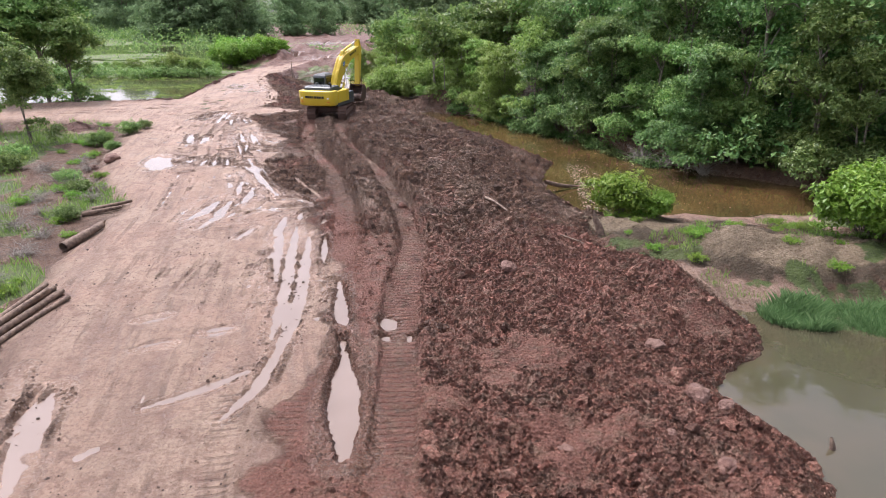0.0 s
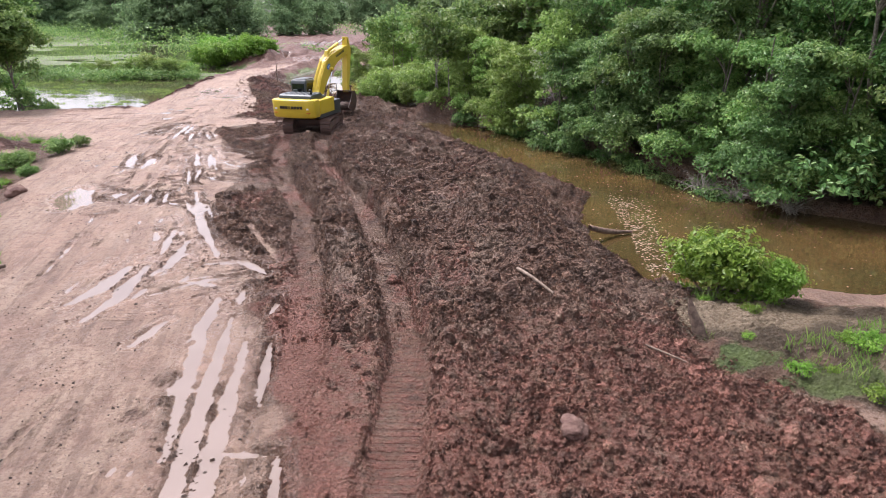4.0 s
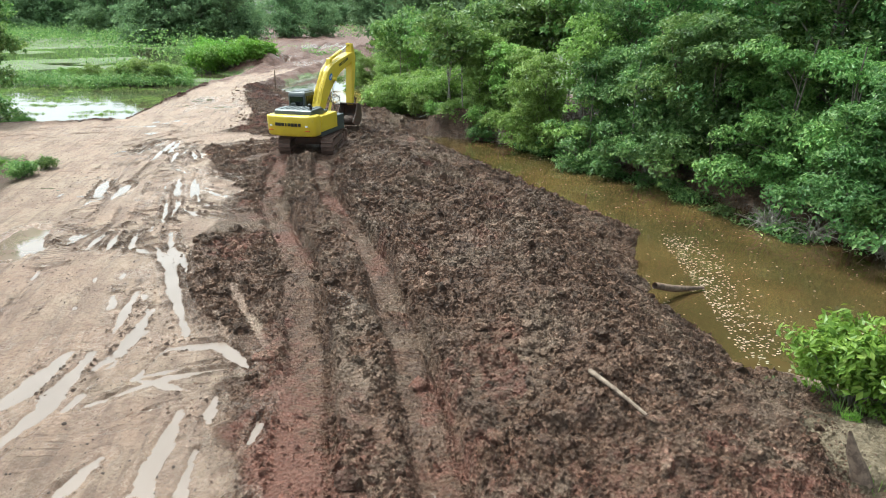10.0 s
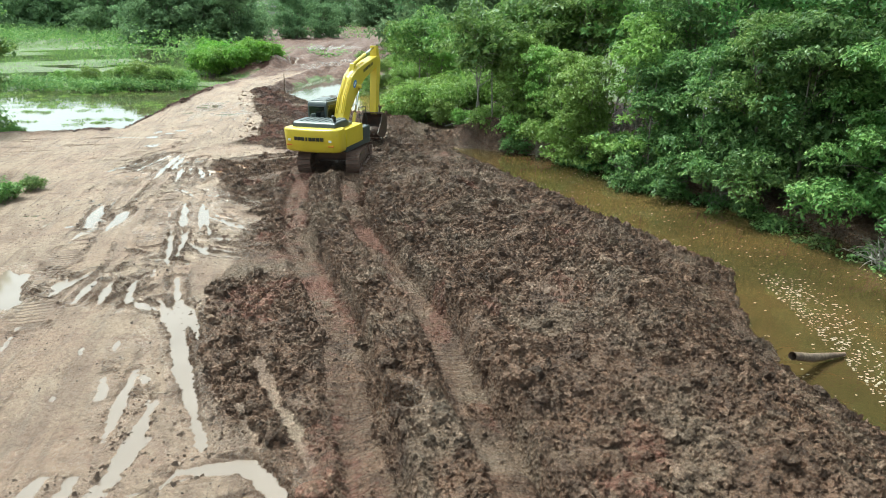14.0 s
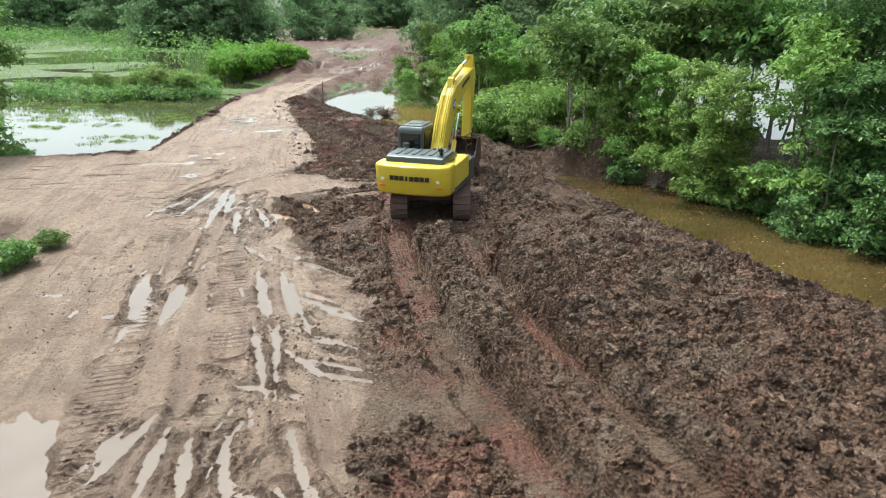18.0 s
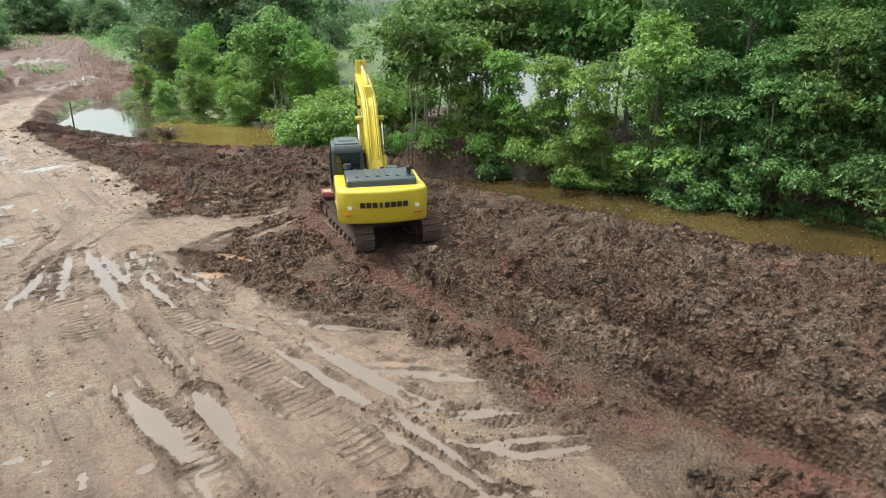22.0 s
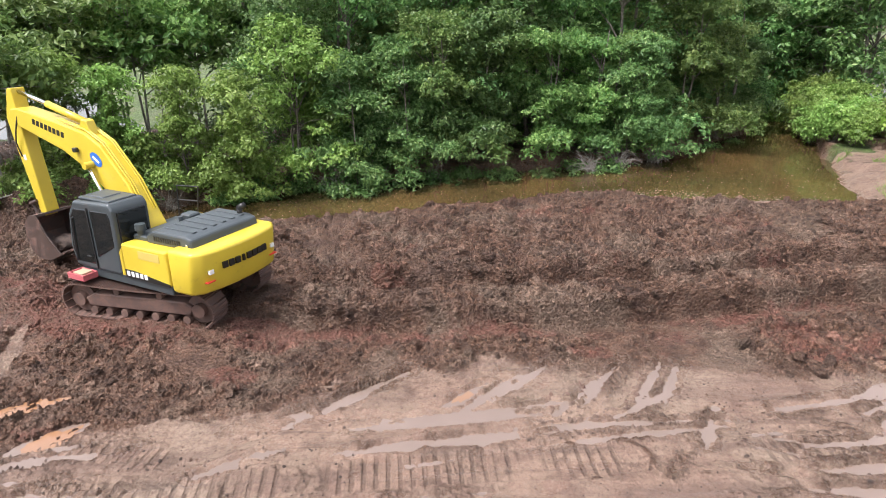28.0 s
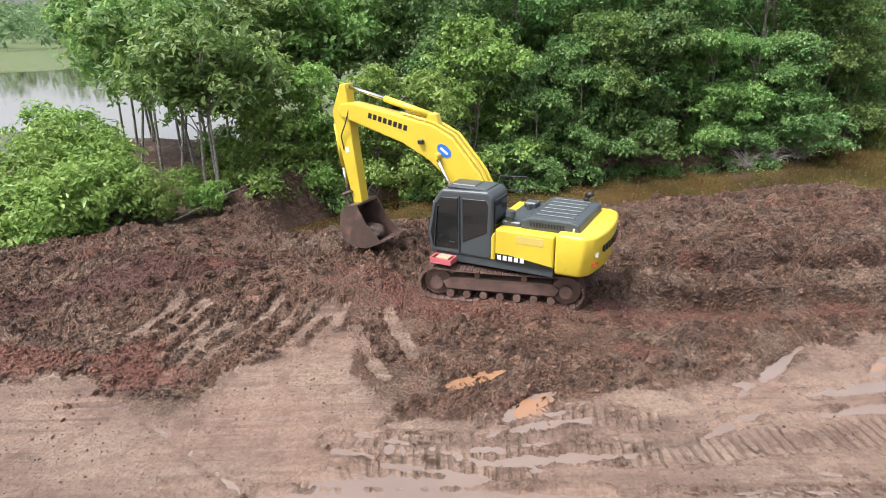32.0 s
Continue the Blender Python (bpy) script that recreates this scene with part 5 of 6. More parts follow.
def far_woods():
    """The wooded skyline: thousands of leafy clumps on low stems, out to half a kilometre."""
    r = np.random.RandomState(77)
    pts, nrm = [], []
    for k in range(620):
        a = radians(r.uniform(-62, 62) if k < 430 else r.uniform(40, 125))
        dist = r.uniform(330, 450) if k < 430 else r.uniform(190, 300)
        cx, cy = -10 + math.sin(a) * dist, 40 + math.cos(a) * dist
        ht = r.uniform(13, 20) if k < 430 else r.uniform(10, 15)
        z0 = float(3.0 * step(np.array([dist]), 180, 700)[0]) - 0.5
        for j in range(6):
            p, nn = clump_points(np.array([cx + r.normal(0, 3.5), cy + r.normal(0, 3.5), z0 + ht * r.uniform(0.15, 0.85)]), (4.2, 4.2, 3.2), 20, r)
            pts.append(p)
            nrm.append(nn)
    v, f = leaves(np.concatenate(pts), np.concatenate(nrm), 1.9, r)
    return tagged(new("far_woods", mesh_np("far_woods", v, f, M_FAR_HAZED)), "hazy line of distant green woods", "woods", kind="stuff")


far_woods()


def scrub():
    """Low bushes that run together across the flood plain."""
    r = np.random.RandomState(78)
    pts, nrm, size = [], [], []
    n = 0
    while n < 520:
        cx, cy = (r.uniform(-220, -40), r.uniform(178, 310)) if n < 330 else (r.uniform(-75, -28), r.uniform(84.5, 91)) if n < 380 else (r.uniform(-60, 60), r.uniform(110, 320))
        if (region(np.array([cx]), np.array([cy]), FIELD)[0] < 4 and r.rand() < 0.93) or low_view(cx, cy) or (8 < cx < 85 and 60 < cy < 178) or (n >= 330 and n < 380 and cx > -30):
            n += 0 if n < 330 or n >= 380 else 1
            if r.rand() < 0.02:
                n += 1
            continue
        big = r.uniform(1.6, 4.2) if n < 330 or n >= 380 else r.uniform(0.5, 1.15)
        near = 330 <= n < 380
        for j in range(3):
            p, nn = clump_points(np.array([cx + r.normal(0, big), cy + r.normal(0, big), -0.3 + big * r.uniform(0.2, 0.7)]), (big * 1.3, big * 1.3, big * 0.8), 170 if near else 80, r, 0.35, 5 if near else 2, 0.25)
            size.append(np.full(len(p), 0.24 if near else 0.46))
            pts.append(p)
            nrm.append(nn)
        n += 1
    v, f = leaves(np.concatenate(pts), np.concatenate(nrm), np.concatenate(size), r)
    return tagged(new("scrub", mesh_np("scrub", v, f, M_LEAF_B)), "low green scrub across the flood plain", "scrub", kind="stuff")


scrub()


def blades(name, places, height, width, mat, label, seed, tilt=0.35, level=-9.0):
    """Grass: one bent triangle pair a blade, at the places given as an array of x, y."""
    r = np.random.RandomState(seed)
    z = ground_z(places[:, 0], places[:, 1])
    n = len(places)
    a = r.uniform(0, 6.28, n)
    h = height * r.uniform(0.5, 1.3, n) * (0.35 + 1.1 * lumps(places[:, 0], places[:, 1], 2.2 * height + 0.3, seed + 400))
    base = np.stack([places[:, 0], places[:, 1], np.maximum(z, level - 0.12) - 0.02], 1)
    wv = np.stack([np.cos(a), np.sin(a), 0 * a], 1) * width
    lean = np.stack([-np.sin(a), np.cos(a), 0 * a], 1) * (h * r.uniform(0, 2 * tilt, n))[:, None]
    up = np.stack([0 * a, 0 * a, h], 1)
    vs = np.stack([base - wv, base + wv, base + up * 0.6 + lean * 0.4 + wv * 0.7, base + up + lean], 1).reshape(-1, 3)
    i = np.arange(n) * 4
    return tagged(new(name, mesh_np(name, vs, np.stack([i, i + 1, i + 2, i + 3], 1), mat)), label, "grass", kind="stuff")


def patch(cx, cy, rx, ry, n, r):
    a, d = r.uniform(0, 6.28, n), np.sqrt(r.uniform(0, 1, n))
    return np.stack([cx + rx * d * np.cos(a), cy + ry * d * np.sin(a)], 1)


r = np.random.RandomState(5)
turf_at = []
cand = np.stack([r.uniform(-32, -9, 60000), r.uniform(8, 60, 60000)], 1)
keep = terrain(cand[:, 0], cand[:, 1])
lush = fbm(cand[:, 0], cand[:, 1], 3.0, 3, 81)
cand = cand[(keep[1]["turf"] > 0.45) & (keep[0] > POND_Z - 0.15) & (lush > -0.3)]
blades("verge_grass", cand, 0.36, 0.012, M_GRASS, "tufted green grass on the verge", 1)
cand = np.stack([r.uniform(5, 20, 26000), r.uniform(16.5, 26, 26000)], 1)
keep = terrain(cand[:, 0], cand[:, 1])
lush = fbm(cand[:, 0], cand[:, 1], 1.6, 3, 83)
cand = cand[(keep[0] > RIVER_Z + 0.2) & (lush > 0.12) & (keep[1]["sand"] < 0.85) & (region(cand[:, 0], cand[:, 1], CHURN) > 0.3)]
blades("spit_grass", cand, 0.2, 0.008, M_GRASS, "short green tufts on sandy soil", 2)
blades("sedge_clump", np.concatenate([patch(10.7, 17.0, 1.4, 0.8, 8000, r), patch(12.8, 16.6, 1.8, 0.9, 9000, r), patch(15.5, 16.4, 1.8, 0.9, 6000, r)]), 0.5, 0.008, M_SEDGE, "pale green sedge growing in the shallow water", 3, 0.4, RIVER_Z)
spots = []
for k in range(46):
    cx, cy = r.uniform(-58, -26), r.uniform(62, 86)
    a = r.uniform(0.3, 1.5)
    spots.append((cx, cy, a, a * r.uniform(0.4, 0.8)))
for k in range(16):
    a = r.uniform(0.8, 2.4)
    spots.append((r.uniform(-48, -27), r.uniform(71, 85), a, a * r.uniform(0.3, 0.6)))
spots += [(-33, 82.5, 4, 1.6), (-45, 82, 6, 2.0), (-29.5, 66.3, 1.8, 0.6), (-36, 70, 1.6, 0.7), (-28.5, 75, 2.2, 1.2)]
blades("pond_grass", np.concatenate([patch(*s, 140 + int(420 * s[2] * s[3] ** 0.5), r) for s in spots]), 0.2, 0.016, M_MARSH, "bright marsh grass standing in the pond", 4, 0.2, POND_Z)
cand = np.stack([r.uniform(-110, -28, 52000), 84 + 116 * r.rand(52000) ** 1.5], 1)
keep = terrain(cand[:, 0], cand[:, 1])
lush = fbm(cand[:, 0], cand[:, 1], 14.0, 3, 85)
cand = cand[(keep[1]["turf"] > 0.5) & (keep[0] > POND_Z - 0.02) & (lush > -0.45)]
blades("marsh_reeds", cand, 0.26, 0.026, M_MARSH, "green reeds across the flood plain", 6, 0.2)


# ---- the excavator ----
def slab(bm, pts, z0, z1, bevel=0.0, seg=1):
    """A plan outline of (x, y) points, drawn up from z0 to z1."""
    vs = [bm.verts.new((x, y, z0)) for x, y in pts]
    f = bm.faces.new(vs)
    g = bmesh.ops.extrude_face_region(bm, geom=[f])
    nv = [e for e in g["geom"] if isinstance(e, bmesh.types.BMVert)]
    bmesh.ops.translate(bm, verts=nv, vec=(0, 0, z1 - z0))
    if bevel:
        bmesh.ops.bevel(bm, geom=list({e for v in vs + nv for e in v.link_edges}), offset=bevel, segments=seg, affect="EDGES", profile=0.5)
    bmesh.ops.recalc_face_normals(bm, faces=bm.faces)
    return bm


def B():
    return bmesh.new()


def tail_y(x):
    return -2.8 + 0.2 * (x / 1.33) ** 2


def lettering(root, rows, axis, mat, at, name="lettering"):
    """Dark bars in place of a maker's name: rows of (centre, width, height) blocks on a face."""
    bm = B()
    for c, w, h in rows:
        c = Vector(c)
        d = Vector((w / 2, 0.008, h / 2)) if axis == "y" else Vector((0.008, w / 2, h / 2))
        box(bm, c - d, c + d)
    return part(name, bm, mat, root, "plain dark bars of lettering", at=at)


def build_excavator(x, y, z, base_turn, swing, pitch):
    root = new("excavator")
    tagged(root, "yellow crawler excavator with muddy tracks standing on churned clay", "excavator")
    root.matrix_basis = Matrix.Translation((x, y, z)) @ Matrix.Rotation(radians(base_turn), 4, "Z") @ Matrix.Rotation(radians(pitch), 4, "X")
    sw = Matrix.Rotation(radians(swing - base_turn), 4, "Z")
    # undercarriage
    bm = box(B(), (-0.75, -0.9, 0.42), (0.75, 0.9, 0.78), 0.06)
    box(bm, (-1.15, -0.75, 0.35), (1.15, -0.35, 0.62), 0.04)
    box(bm, (-1.15, 0.35, 0.35), (1.15, 0.75, 0.62), 0.04)
    part("undercarriage", bm, M_TRACK, root)
    part("slew_ring", rod(B(), (0, 0, 0.76), (0, 0, 1.0), 0.62, seg=24), M_TRACK, root)
    half, rad, wide, pitchlen = 1.66, 0.42, 0.6, 0.19
    shoe = box(B(), (-wide / 2, -0.085, -0.015), (wide / 2, 0.085, 0.015))
    for gy_ in (-0.07, 0.0, 0.07):
        box(shoe, (-wide / 2, gy_ - 0.009, 0.012), (wide / 2, gy_ + 0.009, 0.042))
    shoe_me = bpy.data.meshes.new("track_shoe")
    shoe.to_mesh(shoe_me)
    shoe.free()
    shoe_me.materials.append(M_TRACK)
    for s in (-1, 1):
        cx = 1.1 * s
        bm = prof(B(), [(-half + 0.25, 0.3), (half - 0.25, 0.3), (half - 0.15, 0.5), (half - 0.4, 0.64), (-half + 0.4, 0.64), (-half + 0.15, 0.5)], cx - 0.2, cx + 0.2, 0.03)
        crawler = part("crawler_track", bm, M_TRACK, root, "mud-caked crawler track")
        for yy, nm in ((-half, "sprocket"), (half, "idler")):
            bm = rod(B(), (cx - 0.09, yy, 0.46), (cx + 0.09, yy, 0.46), 0.36, seg=22)
            rod(bm, (cx - 0.24, yy, 0.46), (cx + 0.24, yy, 0.46), 0.17, seg=16)
            part(nm, bm, M_TRACK, crawler)
        for k in range(7):
            yy = -1.3 + k * 2.6 / 6
            part("roller", rod(B(), (cx - 0.22, yy, 0.19), (cx + 0.22, yy, 0.19), 0.1, seg=12), M_TRACK, crawler)
        for yy in (-0.6, 0.6):
            part("carrier_roller", rod(B(), (cx - 0.18, yy, 0.72), (cx + 0.18, yy, 0.72), 0.08, seg=12), M_TRACK, crawler)
        total = 4 * half + 2 * math.pi * rad
        n = round(total / pitchlen)
        for k in range(n):
            d = k * total / n
            if d < 2 * half:
                yy, zz, a = -half + d, 0.46 + rad - 0.03 * math.sin(math.pi * d / (2 * half)), 0.0
            elif d < 2 * half + math.pi * rad:
                a = -(d - 2 * half) / rad
                yy, zz = half - rad * math.sin(a), 0.46 + rad * math.cos(a)
            elif d < 4 * half + math.pi * rad:
                yy, zz, a = half - (d - 2 * half - math.pi * rad), 0.46 - rad, math.pi
            else:
                a = math.pi - (d - 4 * half - math.pi * rad) / rad
                yy, zz = -half - rad * math.sin(a), 0.46 + rad * math.cos(a)
            ob = new("track_shoe", shoe_me)
            ob.parent = crawler
            ob.matrix_basis = Matrix.Translation((cx, yy, zz)) @ Matrix.Rotation(a, 4, "X")
    # slewing deck, counterweight and side housings
    bm = slab(B(), [(-1.3, -1.7), (1.3, -1.7), (1.3, 1.1), (0.45, 1.75), (-0.3, 1.75), (-0.36, 1.5), (-1.3, 1.5)], 0.98, 1.2, 0.02)
    part("deck", bm, M_DARK, root, at=sw)
    xs = np.linspace(-1.33, 1.33, 13)
    pts = [(float(v), tail_y(v)) for v in xs]
    pts[0], pts[-1] = (-1.33, tail_y(1.33) + 0.14), (1.33, tail_y(1.33) + 0.14)
    bm = slab(B(), pts + [(1.33, -1.72), (-1.33, -1.72)], 1.08, 2.12, 0.09, 3)
    for v in bm.verts:
        if v.co.z < 1.35 and v.co.y < -2.2:
            v.co.y += 0.14 * (1.35 - v.co.z) / 0.27
    cw = part("counterweight", bm, M_YELLOW, root, "rounded yellow counterweight", True, sw)
    blocks = [((-0.62 + k * 0.178, tail_y(-0.62 + k * 0.178) - 0.012, 1.70), 0.135 if k != 3 else 0.06, 0.15) for k in range(8)]
    bm = B()
    for c, w, h in blocks:
        box(bm, (c[0] - w / 2, c[1] - 0.004, c[2] - h / 2), (c[0] + w / 2, c[1] + 0.05, c[2] + h / 2))
    part("lettering", bm, M_BLACK, cw, "plain dark bars of lettering")
    for s in (-1, 1):
        part("warning_sticker", box(B(), (0.98 * s - 0.06, tail_y(0.98) - 0.004, 1.58), (0.98 * s + 0.06, tail_y(0.98) + 0.06, 1.67)), M_WHITE, cw, "small white sticker")
        part("reflector_stripe", box(B(), (1.0 * s - 0.12, tail_y(1.0) + 0.012, 1.38), (1.0 * s + 0.12, tail_y(1.0) + 0.12, 1.405)), M_RED, cw, "red reflective stripe")
    bm = box(B(), (-1.33, -1.7, 1.2), (-0.42, -0.18, 2.04), 0.05, 2)
    left = part("side_housing", bm, M_YELLOW, root, "yellow side door", at=sw)
    part("vent_grille", box(B(), (-1.338, -1.45, 1.74), (-1.3, -0.75, 1.94), 0.004), paint_mat("faded_grille", (0.55, 0.42, 0.1), 0.5), left, "faded rectangular grille")
    bm = prof(B(), [(-0.2, 1.2), (-0.95, 1.2), (-1.68, 1.2), (-1.68, 1.26), (-0.55, 1.4), (-0.2, 1.4)], -1.342, -1.32)
    part("model_stripe", bm, M_BLACK, left, "black stripe with pale bars")
    bm = B()
    for k in range(5):
        box(bm, (-1.348, -0.36 - k * 0.15, 1.25), (-1.338, -0.26 - k * 0.15, 1.37))
    part("lettering", bm, M_WHITE, left, "pale bars of lettering")
    bm = prof(B(), [(-0.18, 1.2), (0.62, 1.2), (0.3, 1.42), (-0.18, 1.95)], -1.33, -0.5, 0.03)
    part("cab_wedge", bm, M_YELLOW, root, "yellow wedge panel behind the cab", at=sw)
    bm = box(B(), (0.42, -1.7, 1.2), (1.33, 0.2, 2.02), 0.05, 2)
    part("side_housing", bm, M_YELLOW, root, at=sw)
    bm = box(B(), (0.5, 0.2, 1.2), (1.33, 1.05, 1.8), 0.05, 2)
    part("tool_box", bm, M_DARK, root, at=sw)
    bm = box(B(), (-0.42, -1.6, 1.15), (0.42, -0.5, 2.0), 0.02)
    part("engine_bay", bm, M_DARK, root, at=sw)
    bm = prof(B(), [(-2.25, 2.04), (-2.2, 2.3), (-2.0, 2.36), (-0.98, 2.36), (-0.75, 2.25), (-0.72, 2.02)], -1.02, 1.05, 0.05, 2)
    hood = part("hood", bm, M_DARK, root, "ribbed charcoal engine hood", at=sw)
    for k in range(6):
        part("rib", box(B(), (-0.75 + k * 0.3, -2.0, 2.352), (-0.63 + k * 0.3, -1.05, 2.385), 0.01), M_DARK, hood)
    bm = B()
    for k in range(12):
        box(bm, (-1.03, -1.85 + k * 0.075, 2.12), (-1.005, -1.81 + k * 0.075, 2.24))
    part("louvre", bm, M_BLACK, hood)
    part("latch", box(B(), (-1.06, -2.12, 2.05), (-1.02, -2.06, 2.2), 0.008), M_CHROME, hood, "chrome latch")
    bm = box(B(), (-0.98, -0.72, 2.02), (0.98, -0.2, 2.16), 0.03)
    part("walkway", bm, M_DARK, root, at=sw)
    bm = rod(B(), (0.86, -1.85, 2.3), (0.86, -1.85, 2.52), 0.07, seg=14)
    rod(bm, (0.86, -1.83, 2.5), (0.86, -2.02, 2.6), 0.075, seg=14)
    part("exhaust_pipe", bm, M_BLACK, root, smooth=True, at=sw)
    bm = rod(B(), (-0.9, -0.42, 2.1), (-0.9, -0.42, 2.28), 0.09, seg=14)
    rod(bm, (-0.9, -0.42, 2.28), (-0.9, -0.42, 2.42), 0.13, 0.12, seg=16)
    part("air_intake", bm, M_DARK, root, at=sw)
    bm = rod(B(), (0.2, -0.5, 2.14), (0.2, -0.5, 2.3), 0.06)
    box(bm, (0.35, -0.65, 2.14), (0.7, -0.3, 2.3), 0.03)
    part("filter_box", bm, M_DARK, root, at=sw)
    for p0, p1 in (((1.25, 0.1, 1.95), (1.25, -0.05, 2.75)), ((1.25, 0.85, 1.8), (1.25, 0.75, 2.7)), ((1.25, -0.05, 2.75), (1.25, 0.75, 2.7)), ((1.25, 0.02, 2.35), (1.25, 0.8, 2.3))):
        part("handrail", rod(B(), p0, p1, 0.018, seg=8), M_RUBBER, root, at=sw)
    # cab
    bm = prof(B(), [(-0.1, 1.2), (1.62, 1.2), (1.72, 1.7), (1.55, 2.55), (1.3, 2.9), (0.0, 2.95), (-0.12, 2.8)], -1.35, -0.36, 0.07, 3)
    cab = part("cab", bm, M_DARK, root, "charcoal operator's cab with tinted windows", at=sw)
    bm = prof(B(), [(0.82, 1.34), (1.55, 1.34), (1.62, 1.7), (1.47, 2.5), (1.3, 2.7), (0.82, 2.72)], -1.362, -1.32, 0.012)
    door = part("door_window", bm, M_GLASS, cab, "tinted door glass")
    bm = rod(B(), (-1.37, 0.78, 1.25), (-1.37, 0.78, 2.78), 0.018, seg=8)
    rod(bm, (-1.4, 0.9, 1.55), (-1.4, 1.05, 1.55), 0.016, seg=8)
    part("door_handle", bm, M_RUBBER, door)
    bm = prof(B(), [(0.02, 1.9), (0.7, 1.55), (0.7, 2.72), (0.06, 2.74), (0.0, 2.6)], -1.362, -1.32, 0.012)
    part("side_window", bm, M_GLASS, cab, "tinted side glass")
    part("rear_window", box(B(), (-1.24, -0.15, 2.0), (-0.47, -0.09, 2.74), 0.012), M_GLASS, cab, "tinted rear glass")
    bm = prof(B(), [(1.66, 1.35), (1.755, 1.7), (1.59, 2.52), (1.5, 2.5), (1.6, 1.75), (1.55, 1.35)], -1.25, -0.46, 0.01)
    part("windscreen", bm, M_GLASS, cab, "tinted windscreen")
    bm = prof(B(), [(0.02, 2.0), (1.6, 1.7), (1.45, 2.5), (1.25, 2.72), (0.05, 2.76)], -0.375, -0.345, 0.01)
    part("inner_window", bm, M_GLASS, cab)
    bm = box(B(), (-1.24, 0.08, 2.92), (-0.47, 1.2, 2.985), 0.03, 2)
    box(bm, (-1.1, 0.45, 2.97), (-0.6, 1.1, 3.01), 0.02)
    part("roof", bm, M_DARK, cab)
    for p0, p1 in (((-1.39, 1.5, 1.35), (-1.39, 1.4, 2.45)), ((-1.39, 1.4, 2.45), (-1.33, 1.33, 2.5))):
        part("grab_rail", rod(B(), p0, p1, 0.016, seg=8), M_RUBBER, cab)
    # a tray of tools on the left step
    bm = box(B(), (-1.75, 0.85, 1.02), (-1.36, 1.45, 1.06), 0.01)
    for lo, hi in (((-1.75, 0.85, 1.06), (-1.72, 1.45, 1.17)), ((-1.39, 0.85, 1.06), (-1.36, 1.45, 1.17)), ((-1.72, 0.85, 1.06), (-1.39, 0.88, 1.17)), ((-1.72, 1.42, 1.06), (-1.39, 1.45, 1.17))):
        box(bm, lo, hi)
    tray = part("step_tray", bm, paint_mat("pink_plastic", (0.5, 0.12, 0.13), 0.5, amount=0.4), root, "pinkish red tray on the step", at=sw)
    part("cardboard_lid", box(B(), (-1.7, 0.95, 1.13), (-1.42, 1.3, 1.19), 0.01), paint_mat("cardboard", (0.4, 0.28, 0.18), 0.8), tray)
    # boom, arm and bucket
    bx = 0.06
    bw = sw @ Matrix.Translation((0, 0.35, 1.75)) @ Matrix.Rotation(radians(-5), 4, "X") @ Matrix.Translation((0, -0.35, -1.75))
    aw = bw @ Matrix.Translation((0, 4.75, 4.95)) @ Matrix.Rotation(radians(-6), 4, "X") @ Matrix.Translation((0, -4.75, -4.95))
    foot, bend, tip, wrist = Vector((0, 0.35, 1.75)), Vector((0, 1.75, 4.02)), Vector((0, 4.75, 4.95)), Vector((0, 5.0, 2.25))
    bm = prof(B(), [(0.1, 1.62), (0.62, 1.62), (1.2, 2.55), (2.1, 3.45), (2.9, 3.95), (4.85, 4.72), (4.95, 4.9), (4.8, 5.08), (4.5, 5.1), (3.0, 4.72), (1.9, 4.4), (1.35, 4.05), (0.62, 3.05), (0.14, 2.0)], bx - 0.25, bx + 0.25, 0.035, 2)
    boom = part("boom", bm, M_YELLOW, root, "yellow gooseneck boom", at=bw)
    for s in (-1, 1):
        bm = B()
        for k in range(8):
            c = Vector((0, 2.75, 4.36)).lerp(Vector((0, 3.85, 4.72)), k / 7)
            b0 = Matrix.Translation((bx + 0.252 * s, c.y, c.z)) @ Matrix.Rotation(radians(18), 4, "X") @ Matrix.Diagonal((0.012, 0.11, 0.15, 1))
            bmesh.ops.create_cube(bm, size=1, matrix=b0)
        part("lettering", bm, M_BLACK, boom, "plain dark bars of lettering")
        bm = bmesh.new()
        bmesh.ops.create_cone(bm, cap_ends=True, segments=24, radius1=0.2, radius2=0.2, depth=0.014, matrix=Matrix.Translation((bx + 0.253 * s, 1.62, 3.72)) @ Matrix.Rotation(radians(40), 4, "X") @ Matrix.Rotation(radians(90), 4, "Y") @ Matrix.Diagonal((0.75, 1.15, 1, 1)))
        badge = part("oval_badge", bm, M_BLUE, boom, "blue oval sticker with a pale rim")
        b0 = Matrix.Translation((bx + 0.262 * s, 1.62, 3.72)) @ Matrix.Rotation(radians(40), 4, "X") @ Matrix.Diagonal((0.006, 0.26, 0.06, 1))
        bm = bmesh.new()
        bmesh.ops.create_cube(bm, size=1, matrix=b0)
        part("badge_bar", bm, M_WHITE, badge)
        bm = rod(B(), (bx + 0.4 * s, 0.75, 1.2), (bx + 0.4 * s, 1.25, 2.35), 0.085, seg=14)
        cyl = part("boom_cylinder", bm, M_YELLOW, root, smooth=True, at=bw)
        part("piston_rod", rod(B(), (bx + 0.4 * s, 1.25, 2.35), (bx + 0.4 * s, 1.8, 3.6), 0.045, seg=12), M_CHROME, cyl, "chrome rod", True)
        part("pin", rod(B(), (bx + 0.24 * s, 1.8, 3.6), (bx + 0.5 * s, 1.8, 3.6), 0.09, seg=14), M_YELLOW, cyl)
